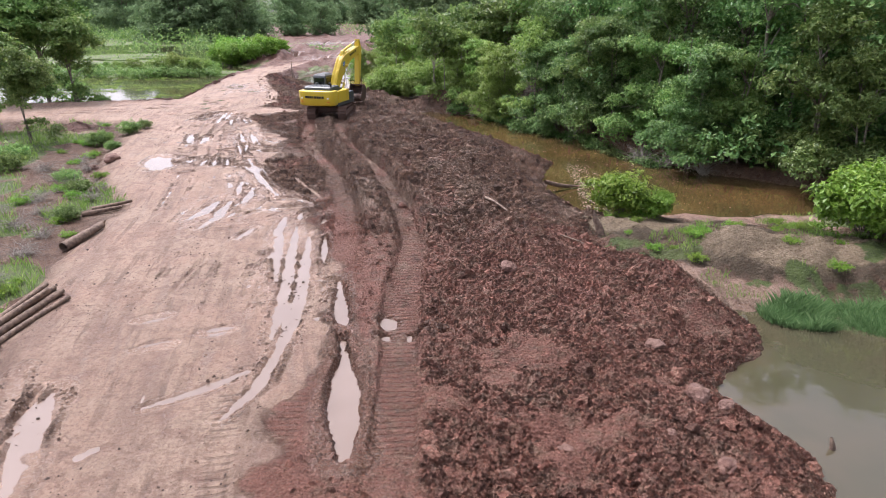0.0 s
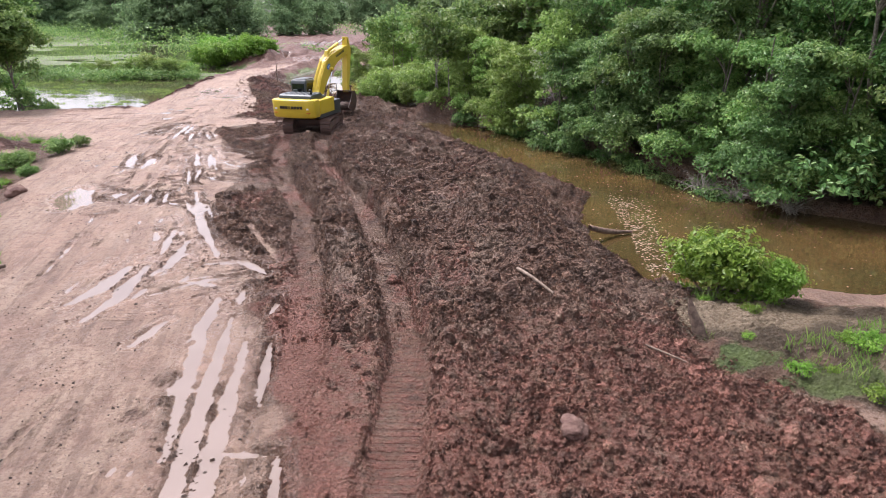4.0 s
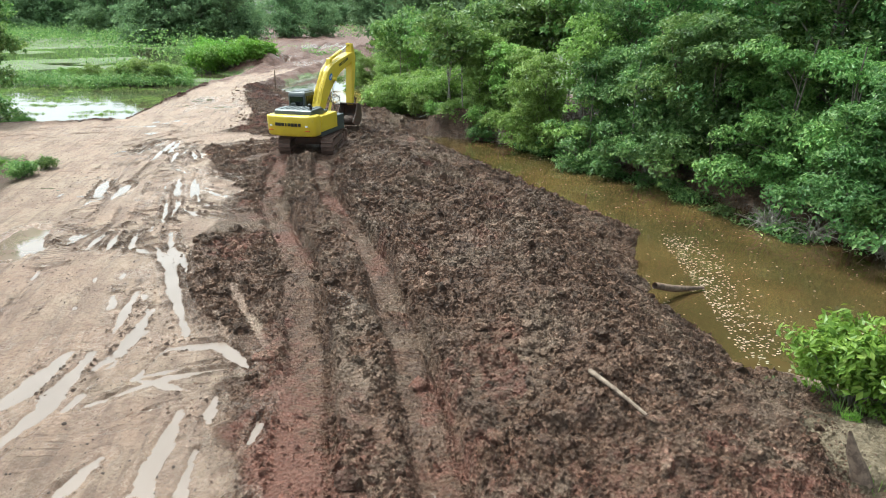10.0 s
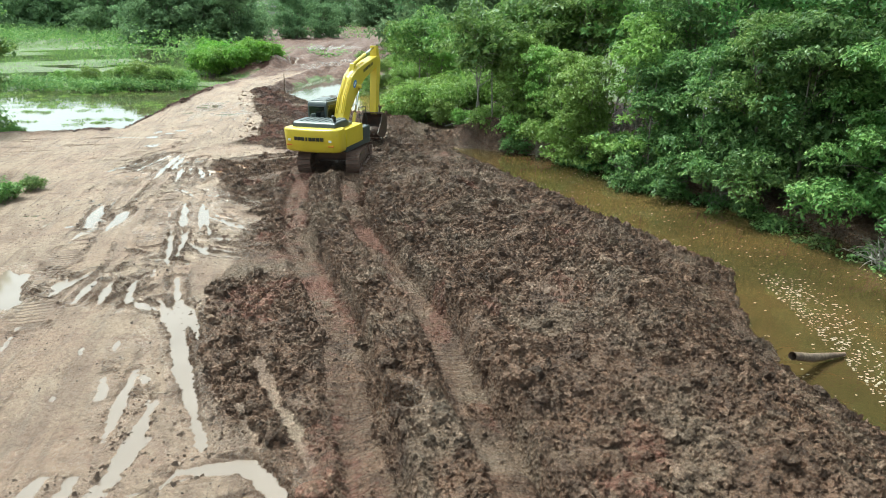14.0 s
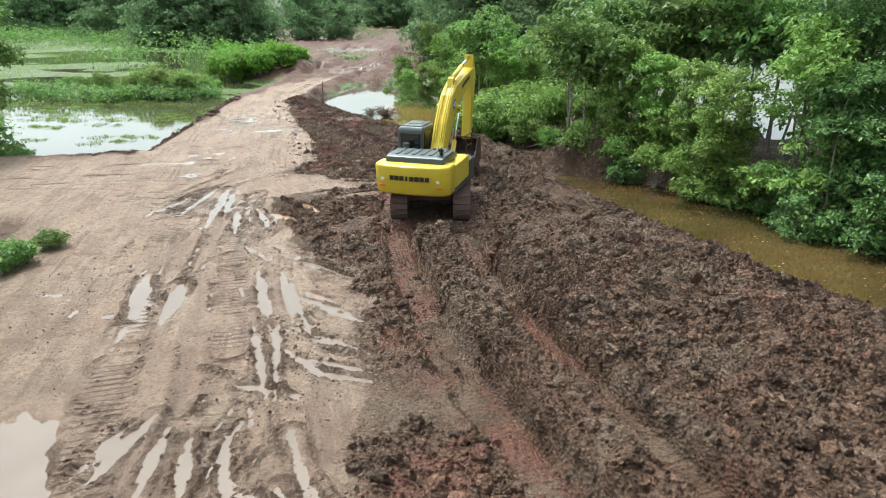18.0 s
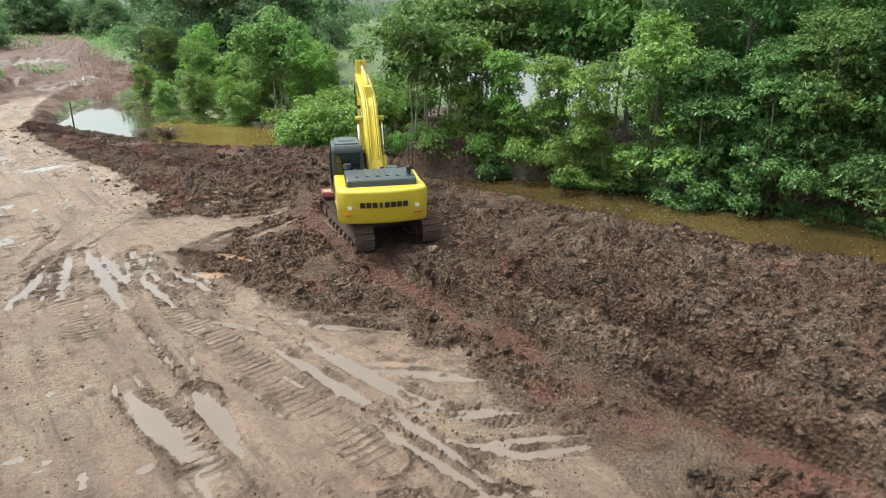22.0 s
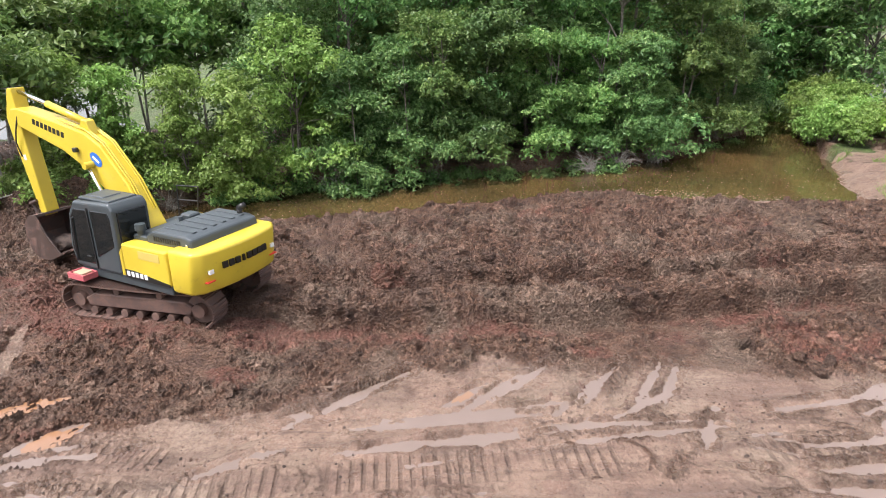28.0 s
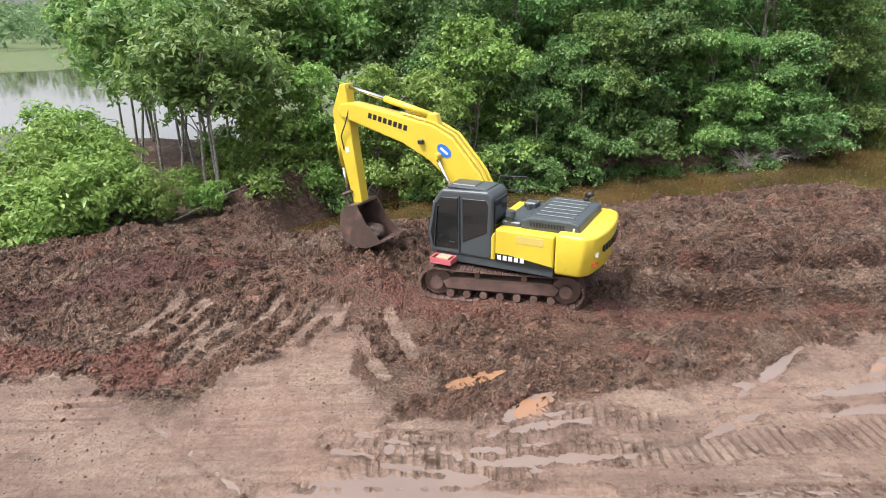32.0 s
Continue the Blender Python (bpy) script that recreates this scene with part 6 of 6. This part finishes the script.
        for k in range(2):
            v, f = tube([(bx + (0.1 + 0.07 * k) * s, 0.3, 2.4), (bx + (0.1 + 0.07 * k) * s, 0.62, 3.16), (bx + (0.1 + 0.07 * k) * s, 1.32, 4.12), (bx + (0.1 + 0.07 * k) * s, 1.9, 4.47), (bx + (0.1 + 0.07 * k) * s, 2.9, 4.76)], [0.022] * 5, 6)
            new("hydraulic_pipe", mesh_np("hydraulic_pipe", v, f, M_YELLOW, True)).parent = boom
    part("cylinder_bracket", prof(B(), [(1.75, 4.3), (2.25, 4.45), (2.05, 4.72), (1.85, 4.68)], bx - 0.12, bx + 0.12, 0.02), M_YELLOW, boom)
    bm = rod(B(), (bx, 1.98, 4.62), (bx, 3.45, 5.14), 0.09, seg=14)
    cyl = part("arm_cylinder", bm, M_YELLOW, root, smooth=True, at=bw)
    part("piston_rod", rod(B(), (bx, 3.45, 5.14), (bx, 4.62, 5.52), 0.05, seg=12), M_CHROME, cyl, "chrome rod", True)
    part("work_lamp", box(B(), (bx - 0.36, 2.2, 3.92), (bx - 0.26, 2.36, 4.04), 0.02), M_BLACK, boom)
    bm = prof(B(), [(4.52, 5.6), (4.72, 5.62), (5.18, 4.9), (5.2, 4.3), (5.14, 2.2), (4.98, 2.08), (4.84, 2.2), (4.7, 4.0), (4.62, 4.75)], bx - 0.19, bx + 0.19, 0.03, 2)
    arm = part("arm", bm, M_YELLOW, root, "yellow dipper arm, muddy at its end", at=aw)
    v, f = tube([(bx - 0.21, 4.5, 5.0), (bx - 0.3, 4.75, 4.5), (bx - 0.26, 5.0, 4.2), (bx - 0.2, 5.05, 3.8)], [0.02] * 4, 6)
    new("hydraulic_hose", mesh_np("hydraulic_hose", v, f, M_RUBBER, True)).parent = arm
    part("sticker", box(B(), (bx - 0.2, 4.88, 3.7), (bx - 0.188, 5.0, 3.85)), M_WHITE, arm, "small pale sticker")
    bm = rod(B(), (bx, 5.28, 4.55), (bx, 5.36, 3.3), 0.075, seg=14)
    cyl = part("bucket_cylinder", bm, M_YELLOW, root, smooth=True, at=aw)
    part("piston_rod", rod(B(), (bx, 5.36, 3.3), (bx, 5.42, 2.5), 0.042, seg=12), M_CHROME, cyl, "chrome rod", True)
    for s in (-1, 1):
        part("bucket_link", rod(B(), (bx + 0.22 * s, 5.42, 2.5), (bx + 0.22 * s, 5.08, 2.55), 0.05), M_BUCKET, root, at=aw)
        part("bucket_link", rod(B(), (bx + 0.16 * s, 5.42, 2.5), (bx + 0.16 * s, 5.3, 2.0), 0.05), M_BUCKET, root, at=aw)
    outer = [(4.8, 2.2), (5.15, 2.2), (5.42, 2.0), (5.55, 1.6), (5.5, 1.2), (5.2, 0.95), (4.75, 0.88), (4.2, 1.02)]
    inner = [(4.22, 1.07), (4.75, 0.94), (5.17, 1.01), (5.44, 1.24), (5.48, 1.6), (5.37, 1.95), (5.13, 2.14), (4.8, 2.14)]
    bm = prof(B(), outer + inner, bx - 0.55, bx + 0.55)
    bucket = part("bucket", bm, M_BUCKET, root, "mud-stained digging bucket", at=aw)
    for s in (-1, 1):
        part("side_plate", prof(B(), outer[:8] + [(4.6, 1.6)], bx + 0.55 * s - 0.02, bx + 0.55 * s + 0.02), M_BUCKET, bucket)
    for k in range(5):
        part("tooth", prof(B(), [(4.24, 1.0), (4.22, 1.09), (3.98, 1.1)], bx - 0.5 + k * 0.235, bx - 0.44 + k * 0.235 + 0.06), M_BUCKET, bucket)
    bm = bmesh.new()
    bmesh.ops.create_icosphere(bm, subdivisions=3, radius=1, matrix=Matrix.Translation((bx, 4.95, 1.22)) @ Matrix.Diagonal((0.5, 0.45, 0.26, 1)))
    for v in bm.verts:
        v.co += Vector((1, 1, 1)) * 0.07 * noise.noise(v.co * 5)
    part("bucket_soil", bm, M_CLOD, bucket, "heap of red clay")
    return root


build_excavator(-8.2, 48.7, EX_Z, -2, -16, 0.5)


# ---- earth, rocks and wood ----
def clods(name, n, seed, mid, spread, lo, hi, sub, label):
    """Loose lumps of clay all over the churned strip, too many to count."""
    r = np.random.RandomState(seed)
    x, y = r.uniform(-27, 9.5, n * 3), 7 + 76 * r.rand(n * 3) ** 1.3
    h, k = terrain(x, y)
    d_edge = region(x, y, CHURN)
    ok = ((k["churn"] > 0.35) & (d_edge < 0.2) | (k["field"] > 0.5) & (y > 40) & (x < -14) & (r.rand(n * 3) < 0.6) | ((d_edge < 1.4) & (d_edge >= 0.2) & (r.rand(n * 3) < 0.07))) & (h > RIVER_Z + 0.03) & (k["cleat"] < 0.3) & (k["wet"] < 0.6) & ((near_line(x, y, TRENCH)[0] > 1.6) | (y > 21) | (r.rand(n * 3) < 0.12)) & ((mid < -2.5) | (y > 24) | (r.rand(n * 3) < 0.4)) & ((np.abs(near_line(x, y, TRENCH)[0] - 1.1) > 0.5) | (r.rand(n * 3) < 0.12) | (y > 50)) & (fbm(x, y, 2.2, 3, 47) < 0.6) & (fbm(x, y, 1.7, 3, 97) > r.uniform(-1.2, 0.2, n * 3))
    ok &= ~((np.abs(x + 8.2) < 1.9) & (np.abs(y - 48.7) < 2.5))
    x, y, h, red_at, field_at, d_edge = (v[ok][:n] for v in (x, y, h, k["red"], k["field"], d_edge))
    n = len(x)
    if sub:
        bm = bmesh.new()
        bmesh.ops.create_icosphere(bm, subdivisions=sub, radius=1)
        v0 = np.array([v.co[:] for v in bm.verts])
        f0 = np.array([[v.index for v in f.verts] for f in bm.faces])
        bm.free()
    else:
        v0 = np.array([(1, 0, -0.3), (0, 1, -0.3), (-1, 0, -0.3), (0, -1, -0.3), (0.45, 0.3, 0.75), (-0.4, -0.35, 0.7)])
        f0 = np.array([(0, 1, 4), (1, 2, 4), (2, 5, 4), (2, 3, 5), (3, 0, 5), (0, 4, 5)])
    size = np.clip(np.exp(r.normal(mid, spread, n)), lo, hi)
    size = np.where((d_edge > -0.2) & (y < 56), np.minimum(size, 0.032), size)
    v = v0[None] * (1 + r.uniform(-0.35, 0.35, (n, len(v0), 1))) * size[:, None, None] * r.uniform(0.55, 1.25, (n, 1, 3))
    turn = r.uniform(0, 6.28, n)[:, None]
    v = np.stack([v[:, :, 0] * np.cos(turn) - v[:, :, 1] * np.sin(turn), v[:, :, 0] * np.sin(turn) + v[:, :, 1] * np.cos(turn), v[:, :, 2]], 2)
    v = v + np.stack([x, y, h + size * 0.05], 1)[:, None, :]
    f = f0[None] + (np.arange(n) * len(v0))[:, None, None]
    me = mesh_np(name, v.reshape(-1, 3), f.reshape(-1, 3), M_CRUMB)
    for key, val in (("churn", np.full(n, 1.0)), ("red", red_at), ("field", field_at)):
        me.attributes.new(key, "FLOAT", "POINT").data.foreach_set("value", np.repeat(val, len(v0)).astype(np.float32))
    return tagged(new(name, me), label, "soil", kind="stuff")


def road_crumbs(n, seed):
    """Small crumbs dropped along the packed road."""
    r = np.random.RandomState(seed)
    x, y = r.uniform(-26, -2.5, n * 3), 8 + 62 * r.rand(n * 3) ** 1.1
    ok = (region(x, y, ROAD) < -0.3) & (region(x, y, CHURN) > 0.2) & (fbm(x, y, 2.5, 3, 91) > -0.1)
    x, y = x[ok][:n], y[ok][:n]
    h, n = ground_z(x, y), len(x)
    bm = bmesh.new()
    bmesh.ops.create_icosphere(bm, subdivisions=1, radius=1)
    v0 = np.array([v.co[:] for v in bm.verts])
    f0 = np.array([[v.index for v in f.verts] for f in bm.faces])
    bm.free()
    size = np.clip(np.exp(r.normal(-4.4, 0.45, n)), 0.007, 0.032)
    v = v0[None] * (1 + r.uniform(-0.3, 0.3, (n, len(v0), 1))) * size[:, None, None] * r.uniform(0.6, 1.5, (n, 1, 3))
    v = v + np.stack([x, y, h + size * 0.2], 1)[:, None, :]
    f = f0[None] + (np.arange(n) * len(v0))[:, None, None]
    return tagged(new("road_crumbs", mesh_np("road_crumbs", v.reshape(-1, 3), f.reshape(-1, 3), M_CLOD)), "small dark crumbs scattered on the road", "soil", kind="stuff")


def rut_clods(lines, n, seed):
    """Clods squeezed up along both sides of the water-filled ruts."""
    r = np.random.RandomState(seed)
    a, b, w = [], [], []
    for *pts, half in lines:
        for p, q in zip(pts, pts[1:]):
            a.append(p), b.append(q), w.append(half)
    a, b, w = np.array(a), np.array(b), np.array(w)
    long = np.hypot(*(b - a).T)
    i = r.choice(len(a), n, p=long / long.sum())
    along = (b - a)[i] / long[i, None]
    side = np.stack([-along[:, 1], along[:, 0]], 1) * r.choice((-1, 1), n)[:, None]
    p = a[i] + (b - a)[i] * r.uniform(-0.08, 1.08, n)[:, None] + side * (w[i] * r.uniform(0.8, 1.3, n) + np.abs(r.normal(0, 0.1, n)))[:, None]
    p = p[fbm(p[:, 0], p[:, 1], 1.6, 3, 19) > -0.02]
    x, y, n = p[:, 0], p[:, 1], len(p)
    v0 = np.array([(1, 0, -0.3), (0, 1, -0.3), (-1, 0, -0.3), (0, -1, -0.3), (0.45, 0.3, 0.75), (-0.4, -0.35, 0.7)])
    f0 = np.array([(0, 1, 4), (1, 2, 4), (2, 5, 4), (2, 3, 5), (3, 0, 5), (0, 4, 5)])
    size = np.clip(np.exp(r.normal(-3.9, 0.5, n)), 0.01, 0.05)
    v = v0[None] * (1 + r.uniform(-0.35, 0.35, (n, 6, 1))) * size[:, None, None] * r.uniform(0.6, 1.4, (n, 1, 3))
    v = v + np.stack([x, y, ground_z(x, y) + size * 0.1], 1)[:, None, :]
    f = f0[None] + (np.arange(n) * 6)[:, None, None]
    return tagged(new("rut_clods", mesh_np("rut_clods", v.reshape(-1, 3), f.reshape(-1, 3), M_RUT_CLOD)), "brown clods pressed up beside the wet ruts", "soil", kind="stuff")


road_crumbs(6000, 12)
rut_clods(POOLS_NEAR + POOLS_MID + POOLS_BEND + POOLS_UP + POOLS_FAR, 6500, 13)
clods("soil_crumbs", 150000, 9, -3.0, 0.4, 0.025, 0.11, 0, "loose crumbs of dark red clay")
clods("clay_lumps", 4200, 10, -2.2, 0.3, 0.07, 0.2, 2, "torn lumps of dark red clay")


def rock(name, x, y, size, seed, mat, label, flat=0.6):
    bm = bmesh.new()
    bmesh.ops.create_icosphere(bm, subdivisions=3, radius=1)
    for v in bm.verts:
        d = 1 + 0.35 * noise.noise(v.co * 1.3 + Vector((seed, 0, 0))) + 0.12 * noise.noise(v.co * 4 + Vector((seed, 3, 0)))
        v.co = Vector((v.co.x * d, v.co.y * d * 0.8, v.co.z * d * flat)) * size
    ob = part(name, bm, mat, None, label)
    ob.matrix_basis = Matrix.Translation((x, y, float(ground_z(x, y)[0]) + size * flat * 0.35)) @ Matrix.Rotation(seed * 1.7, 4, "Z")
    return tagged(ob, category="rock", group="loose laterite rocks")


for k, (x, y, s) in enumerate(((1.94, 18.0, 0.28), (5.0, 13.6, 0.24), (5.2, 11.4, 0.27), (5.6, 11.0, 0.18), (2.2, 9.6, 0.16), (-17.7, 34.3, 0.4), (-18.4, 33.6, 0.28), (4.9, 9.2, 0.2), (4.2, 10.1, 0.15), (-2.5, 57.0, 0.3))):
    rock("laterite_rock", x, y, s, k + 1.0, M_REDROCK, "broken lump of red laterite in the clay")


def stick(name, pts, radii, mat, label, category="log", sides=9):
    v, f = tube(pts, radii, sides)
    ob = new(name, mesh_np(name, v, f, mat, True))
    return tagged(ob, label, category)


def gz(x, y):
    return float(ground_z(x, y)[0])


def lying(name, x0, y0, x1, y1, r0, lift, mat, label, bow=0.0, r1=None):
    zs = [gz(x0, y0) + lift, gz((x0 + x1) / 2, (y0 + y1) / 2) + lift, gz(x1, y1) + lift]
    z0, z1 = min(zs[0], zs[1] + 0.15), min(zs[2], zs[1] + 0.15)
    mid = ((x0 + x1) / 2 + bow * (y1 - y0), (y0 + y1) / 2 - bow * (x1 - x0), max(zs[1], (z0 + z1) / 2))
    q1 = tuple((a + b) / 2 for a, b in zip((x0, y0, z0), mid))
    return stick(name, [(x0, y0, z0), q1, mid, (x1, y1, z1)], [r0, r0 * 0.95, r0 * 0.85, r1 or r0 * 0.7], mat, label)


for x0, y0, x1, y1, r0, up in ((-11.2, 13.6, -10.6, 16.6, 0.11, 0.1), (-11.5, 13.9, -11.0, 16.9, 0.1, 0.1), (-10.9, 13.2, -10.2, 16.2, 0.08, 0.08), (-11.7, 14.8, -11.4, 17.2, 0.09, 0.1), (-11.2, 14.2, -10.8, 16.3, 0.09, 0.28),
                               (-14.4, 24.8, -13.2, 25.6, 0.1, 0.1), (-14.3, 25.4, -13.0, 26.2, 0.09, 0.1), (-13.0, 20.9, -12.5, 22.7, 0.18, 0.16), (-13.2, 22.0, -12.9, 23.6, 0.09, 0.1)):
    lying("cut_log", x0, y0, x1, y1, r0, up, M_WOOD, "dark wet log stacked at the road edge")["group"] = "logs at the road edge"
stick("driftwood_log", [(5.0, 31.0, -0.35), (5.7, 31.4, -0.62), (6.2, 31.7, -0.75), (6.85, 31.95, -0.82)], [0.1, 0.11, 0.09, 0.05], M_WOOD, "dark driftwood log lying in the river edge")
lying("dead_branch", 1.65, 24.4, 2.4, 23.2, 0.05, 0.1, M_BRANCH, "pale stripped branch lying on the clay", 0.06)
lying("dead_branch", 4.0, 20.9, 5.2, 20.3, 0.025, 0.1, M_BRANCH, "thin pale branch on the clay", 0.1)
stick("tree_stump", [(5.75, 22.2, -0.4), (5.65, 22.3, 0.1), (5.5, 22.35, 0.42), (5.42, 22.4, 0.75)], [0.24, 0.14, 0.1, 0.03], M_WOOD, "broken dark stump at the edge of the spit", "stump")
stick("snag", [(7.9, 11.0, -1.3), (7.92, 11.02, -0.85), (7.9, 11.1, -0.68)], [0.07, 0.06, 0.03], M_WOOD, "short dark snag standing in the water", "stump")
stick("wooden_post", [(11, 66.5, -0.6), (11, 66.5, 1.0), (10.95, 66.55, 2.3)], [0.08, 0.08, 0.075], M_WOOD, "weathered wooden post on the bank", "post")
stick("marker_stake", [(-17.9, 79.4, -0.8), (-17.9, 79.4, 0.6), (-17.88, 79.4, 1.9)], [0.05, 0.05, 0.04], M_WOOD, "thin dark stake at the water's edge", "post")


def deadwood(name, x, y, z, spread, n, seed, label, mat, thick=0.02, rise=0.7):
    """A tangle of bare roots and twigs."""
    r = np.random.RandomState(seed)
    pieces = []
    for k in range(n):
        a, ln = r.uniform(0, 6.28), spread * r.uniform(0.4, 1.0)
        e = np.array([math.cos(a) * ln, math.sin(a) * ln, r.uniform(-0.1, rise)])
        s = r.normal(0, 0.15, 3) * (1, 1, 0.4)
        m = (s + e) / 2 + np.array([0, 0, r.uniform(0.1, 0.5) * spread]) + r.normal(0, 0.12, 3)
        t = np.linspace(0, 1, 6)[:, None]
        pieces.append(tube((1 - t) ** 2 * s + 2 * t * (1 - t) * m + t**2 * e, thick * r.uniform(0.5, 1.2) * np.linspace(1, 0.3, 6), 5))
    v, f = stack(pieces)
    ob = new(name, mesh_np(name, v, f, mat, True))
    ob.matrix_basis = Matrix.Translation((x, y, z))
    return tagged(ob, label, "deadwood", group=name.replace("_", " ") + "s")


for k, (x, y, s) in enumerate(((6.6, 49.8, 1.1), (8.2, 48.0, 0.8), (11.6, 38.0, 1.1), (12.7, 36.6, 1.2), (14.2, 34.6, 1.1), (2.6, 56.2, 0.7), (9.2, 45.8, 0.7))):
    deadwood("root_tangle", x, y, RIVER_Z + 0.05, s * 1.25, 44, 200 + k, "grey tangle of dead roots at the waterline", M_DEAD, 0.022, 1.1)
for k, (x, y, s) in enumerate(((-15.4, 27.4, 1.0), (-14.6, 22.4, 0.9), (-17.2, 29.6, 1.1), (-13.4, 17.6, 0.8), (-16.4, 25.4, 1.0), (-18.6, 33.4, 0.9), (-14.2, 20.6, 0.9), (-16.2, 23.4, 1.1), (-17.6, 27.2, 1.2), (-18.9, 31.2, 1.2), (-19.8, 35.0, 1.0), (-15.8, 29.0, 0.8), (-20.6, 32.8, 1.2), (-17.8, 24.8, 1.0))):
    deadwood("dead_brush", x, y, gz(x, y), s, 60, 240 + k, "grey dry brushwood on the verge", M_DEAD, 0.012, 0.5)
deadwood("brush_pile", -12.4, 76.3, POND_Z - 0.1, 1.7, 130, 220, "heap of dark brushwood in the channel", M_WOOD, 0.03, 0.8)
deadwood("brush_pile", -13.9, 78.0, POND_Z - 0.1, 0.8, 40, 221, "heap of dark brushwood in the channel", M_WOOD, 0.03, 0.5)
lying("fallen_branch", -3.0, 62.2, 0.5, 59.6, 0.035, 0.15, M_DEAD, "pale fallen branch on the bank", 0.1)


def scum():
    r = np.random.RandomState(3)
    n = 900
    s = r.rand(n)
    x = 6.3 + np.abs(r.normal(0, 0.8, n)) + 0.8 * s
    y = 27.5 + 9.5 * s + r.normal(0, 0.5, n)
    x2, y2 = r.uniform(2, 14, 900), r.uniform(24, 52, 900)
    x, y = np.concatenate([x, x2]), np.concatenate([y, y2])
    a, w = r.uniform(0, 6.28, len(x)), r.uniform(0.01, 0.035, len(x))
    ring = np.arange(6) * math.pi / 3
    vs = np.stack([x[:, None] + np.cos(a[:, None] + ring) * w[:, None] * 1.3, y[:, None] + np.sin(a[:, None] + ring) * w[:, None] * r.uniform(0.6, 1.2, (len(x), 6)), np.full((len(x), 6), RIVER_Z + 0.006)], 2)
    f = np.arange(len(x) * 6).reshape(-1, 6)
    return tagged(new("river_scum", mesh_np("river_scum", vs.reshape(-1, 3), f, Mat("pale_foam", 0.7, color=(0.3, 0.26, 0.19)).m)), "pale flecks of foam drifting on the river", "foam", kind="stuff")


scum()


# ---- far things ----
def far_digger(x, y, turn):
    z = gz(x, y)
    root = new("far_excavator")
    tagged(root, "small teal excavator working on the far red field", "excavator")
    root.matrix_basis = Matrix.Translation((x, y, z)) @ Matrix.Rotation(turn, 4, "Z")
    for s in (-1, 1):
        part("crawler_track", prof(B(), [(-1.9, 0.4), (-1.6, 0), (1.6, 0), (1.9, 0.4), (1.6, 0.85), (-1.6, 0.85)], s * 1.1 - 0.3, s * 1.1 + 0.3, 0.05), M_TRACK, root)
    part("housing", box(B(), (-1.3, -2.6, 1.0), (1.3, 0.6, 2.2), 0.12, 2), M_TEAL, root)
    part("cab", box(B(), (-1.3, 0.2, 1.1), (-0.3, 1.7, 2.95), 0.1, 2), M_GLASS, root)
    part("boom", prof(B(), [(0.2, 1.7), (0.7, 1.7), (2.0, 4.4), (4.6, 6.1), (4.5, 6.5), (1.6, 5.0)], -0.1, 0.4, 0.03), M_TEAL, root)
    part("arm", prof(B(), [(4.3, 6.6), (4.7, 6.5), (5.3, 3.4), (5.05, 3.4)], -0.05, 0.35, 0.03), M_TEAL, root)
    part("bucket", prof(B(), [(5.0, 3.5), (5.6, 3.2), (5.5, 2.4), (4.8, 2.3)], -0.4, 0.7, 0.04), M_BUCKET, root)


far_digger(-80, 430, 1.0)


def far_car(x, y, turn):
    z = gz(x, y)
    root = new("parked_car")
    tagged(root, "silver car parked far off beyond the marsh", "car")
    root.matrix_basis = Matrix.Translation((x, y, z)) @ Matrix.Rotation(turn, 4, "Z")
    body = part("body", prof(B(), [(-2.1, 0.35), (2.1, 0.35), (2.15, 0.8), (1.3, 0.98), (-2.1, 1.02)], -0.85, 0.85, 0.08, 2), M_SILVER, root)
    part("cabin", prof(B(), [(-1.9, 1.0), (1.1, 1.0), (0.5, 1.5), (-1.6, 1.55)], -0.75, 0.75, 0.06, 2), M_GLASS, root, "dark windows")
    part("roof", prof(B(), [(-1.65, 1.54), (0.45, 1.5), (0.4, 1.58), (-1.55, 1.62)], -0.7, 0.7, 0.02), M_SILVER, root)
    for sx in (-1, 1):
        for yy in (-1.3, 1.3):
            w = part("wheel", rod(B(), (sx * 0.72, yy, 0.34), (sx * 0.9, yy, 0.34), 0.34, seg=18), M_RUBBER, root)
            part("rim", rod(B(), (sx * 0.9, yy, 0.34), (sx * 0.91, yy, 0.34), 0.2, seg=14), M_SILVER, w)


far_car(-131, 303, 1.2)
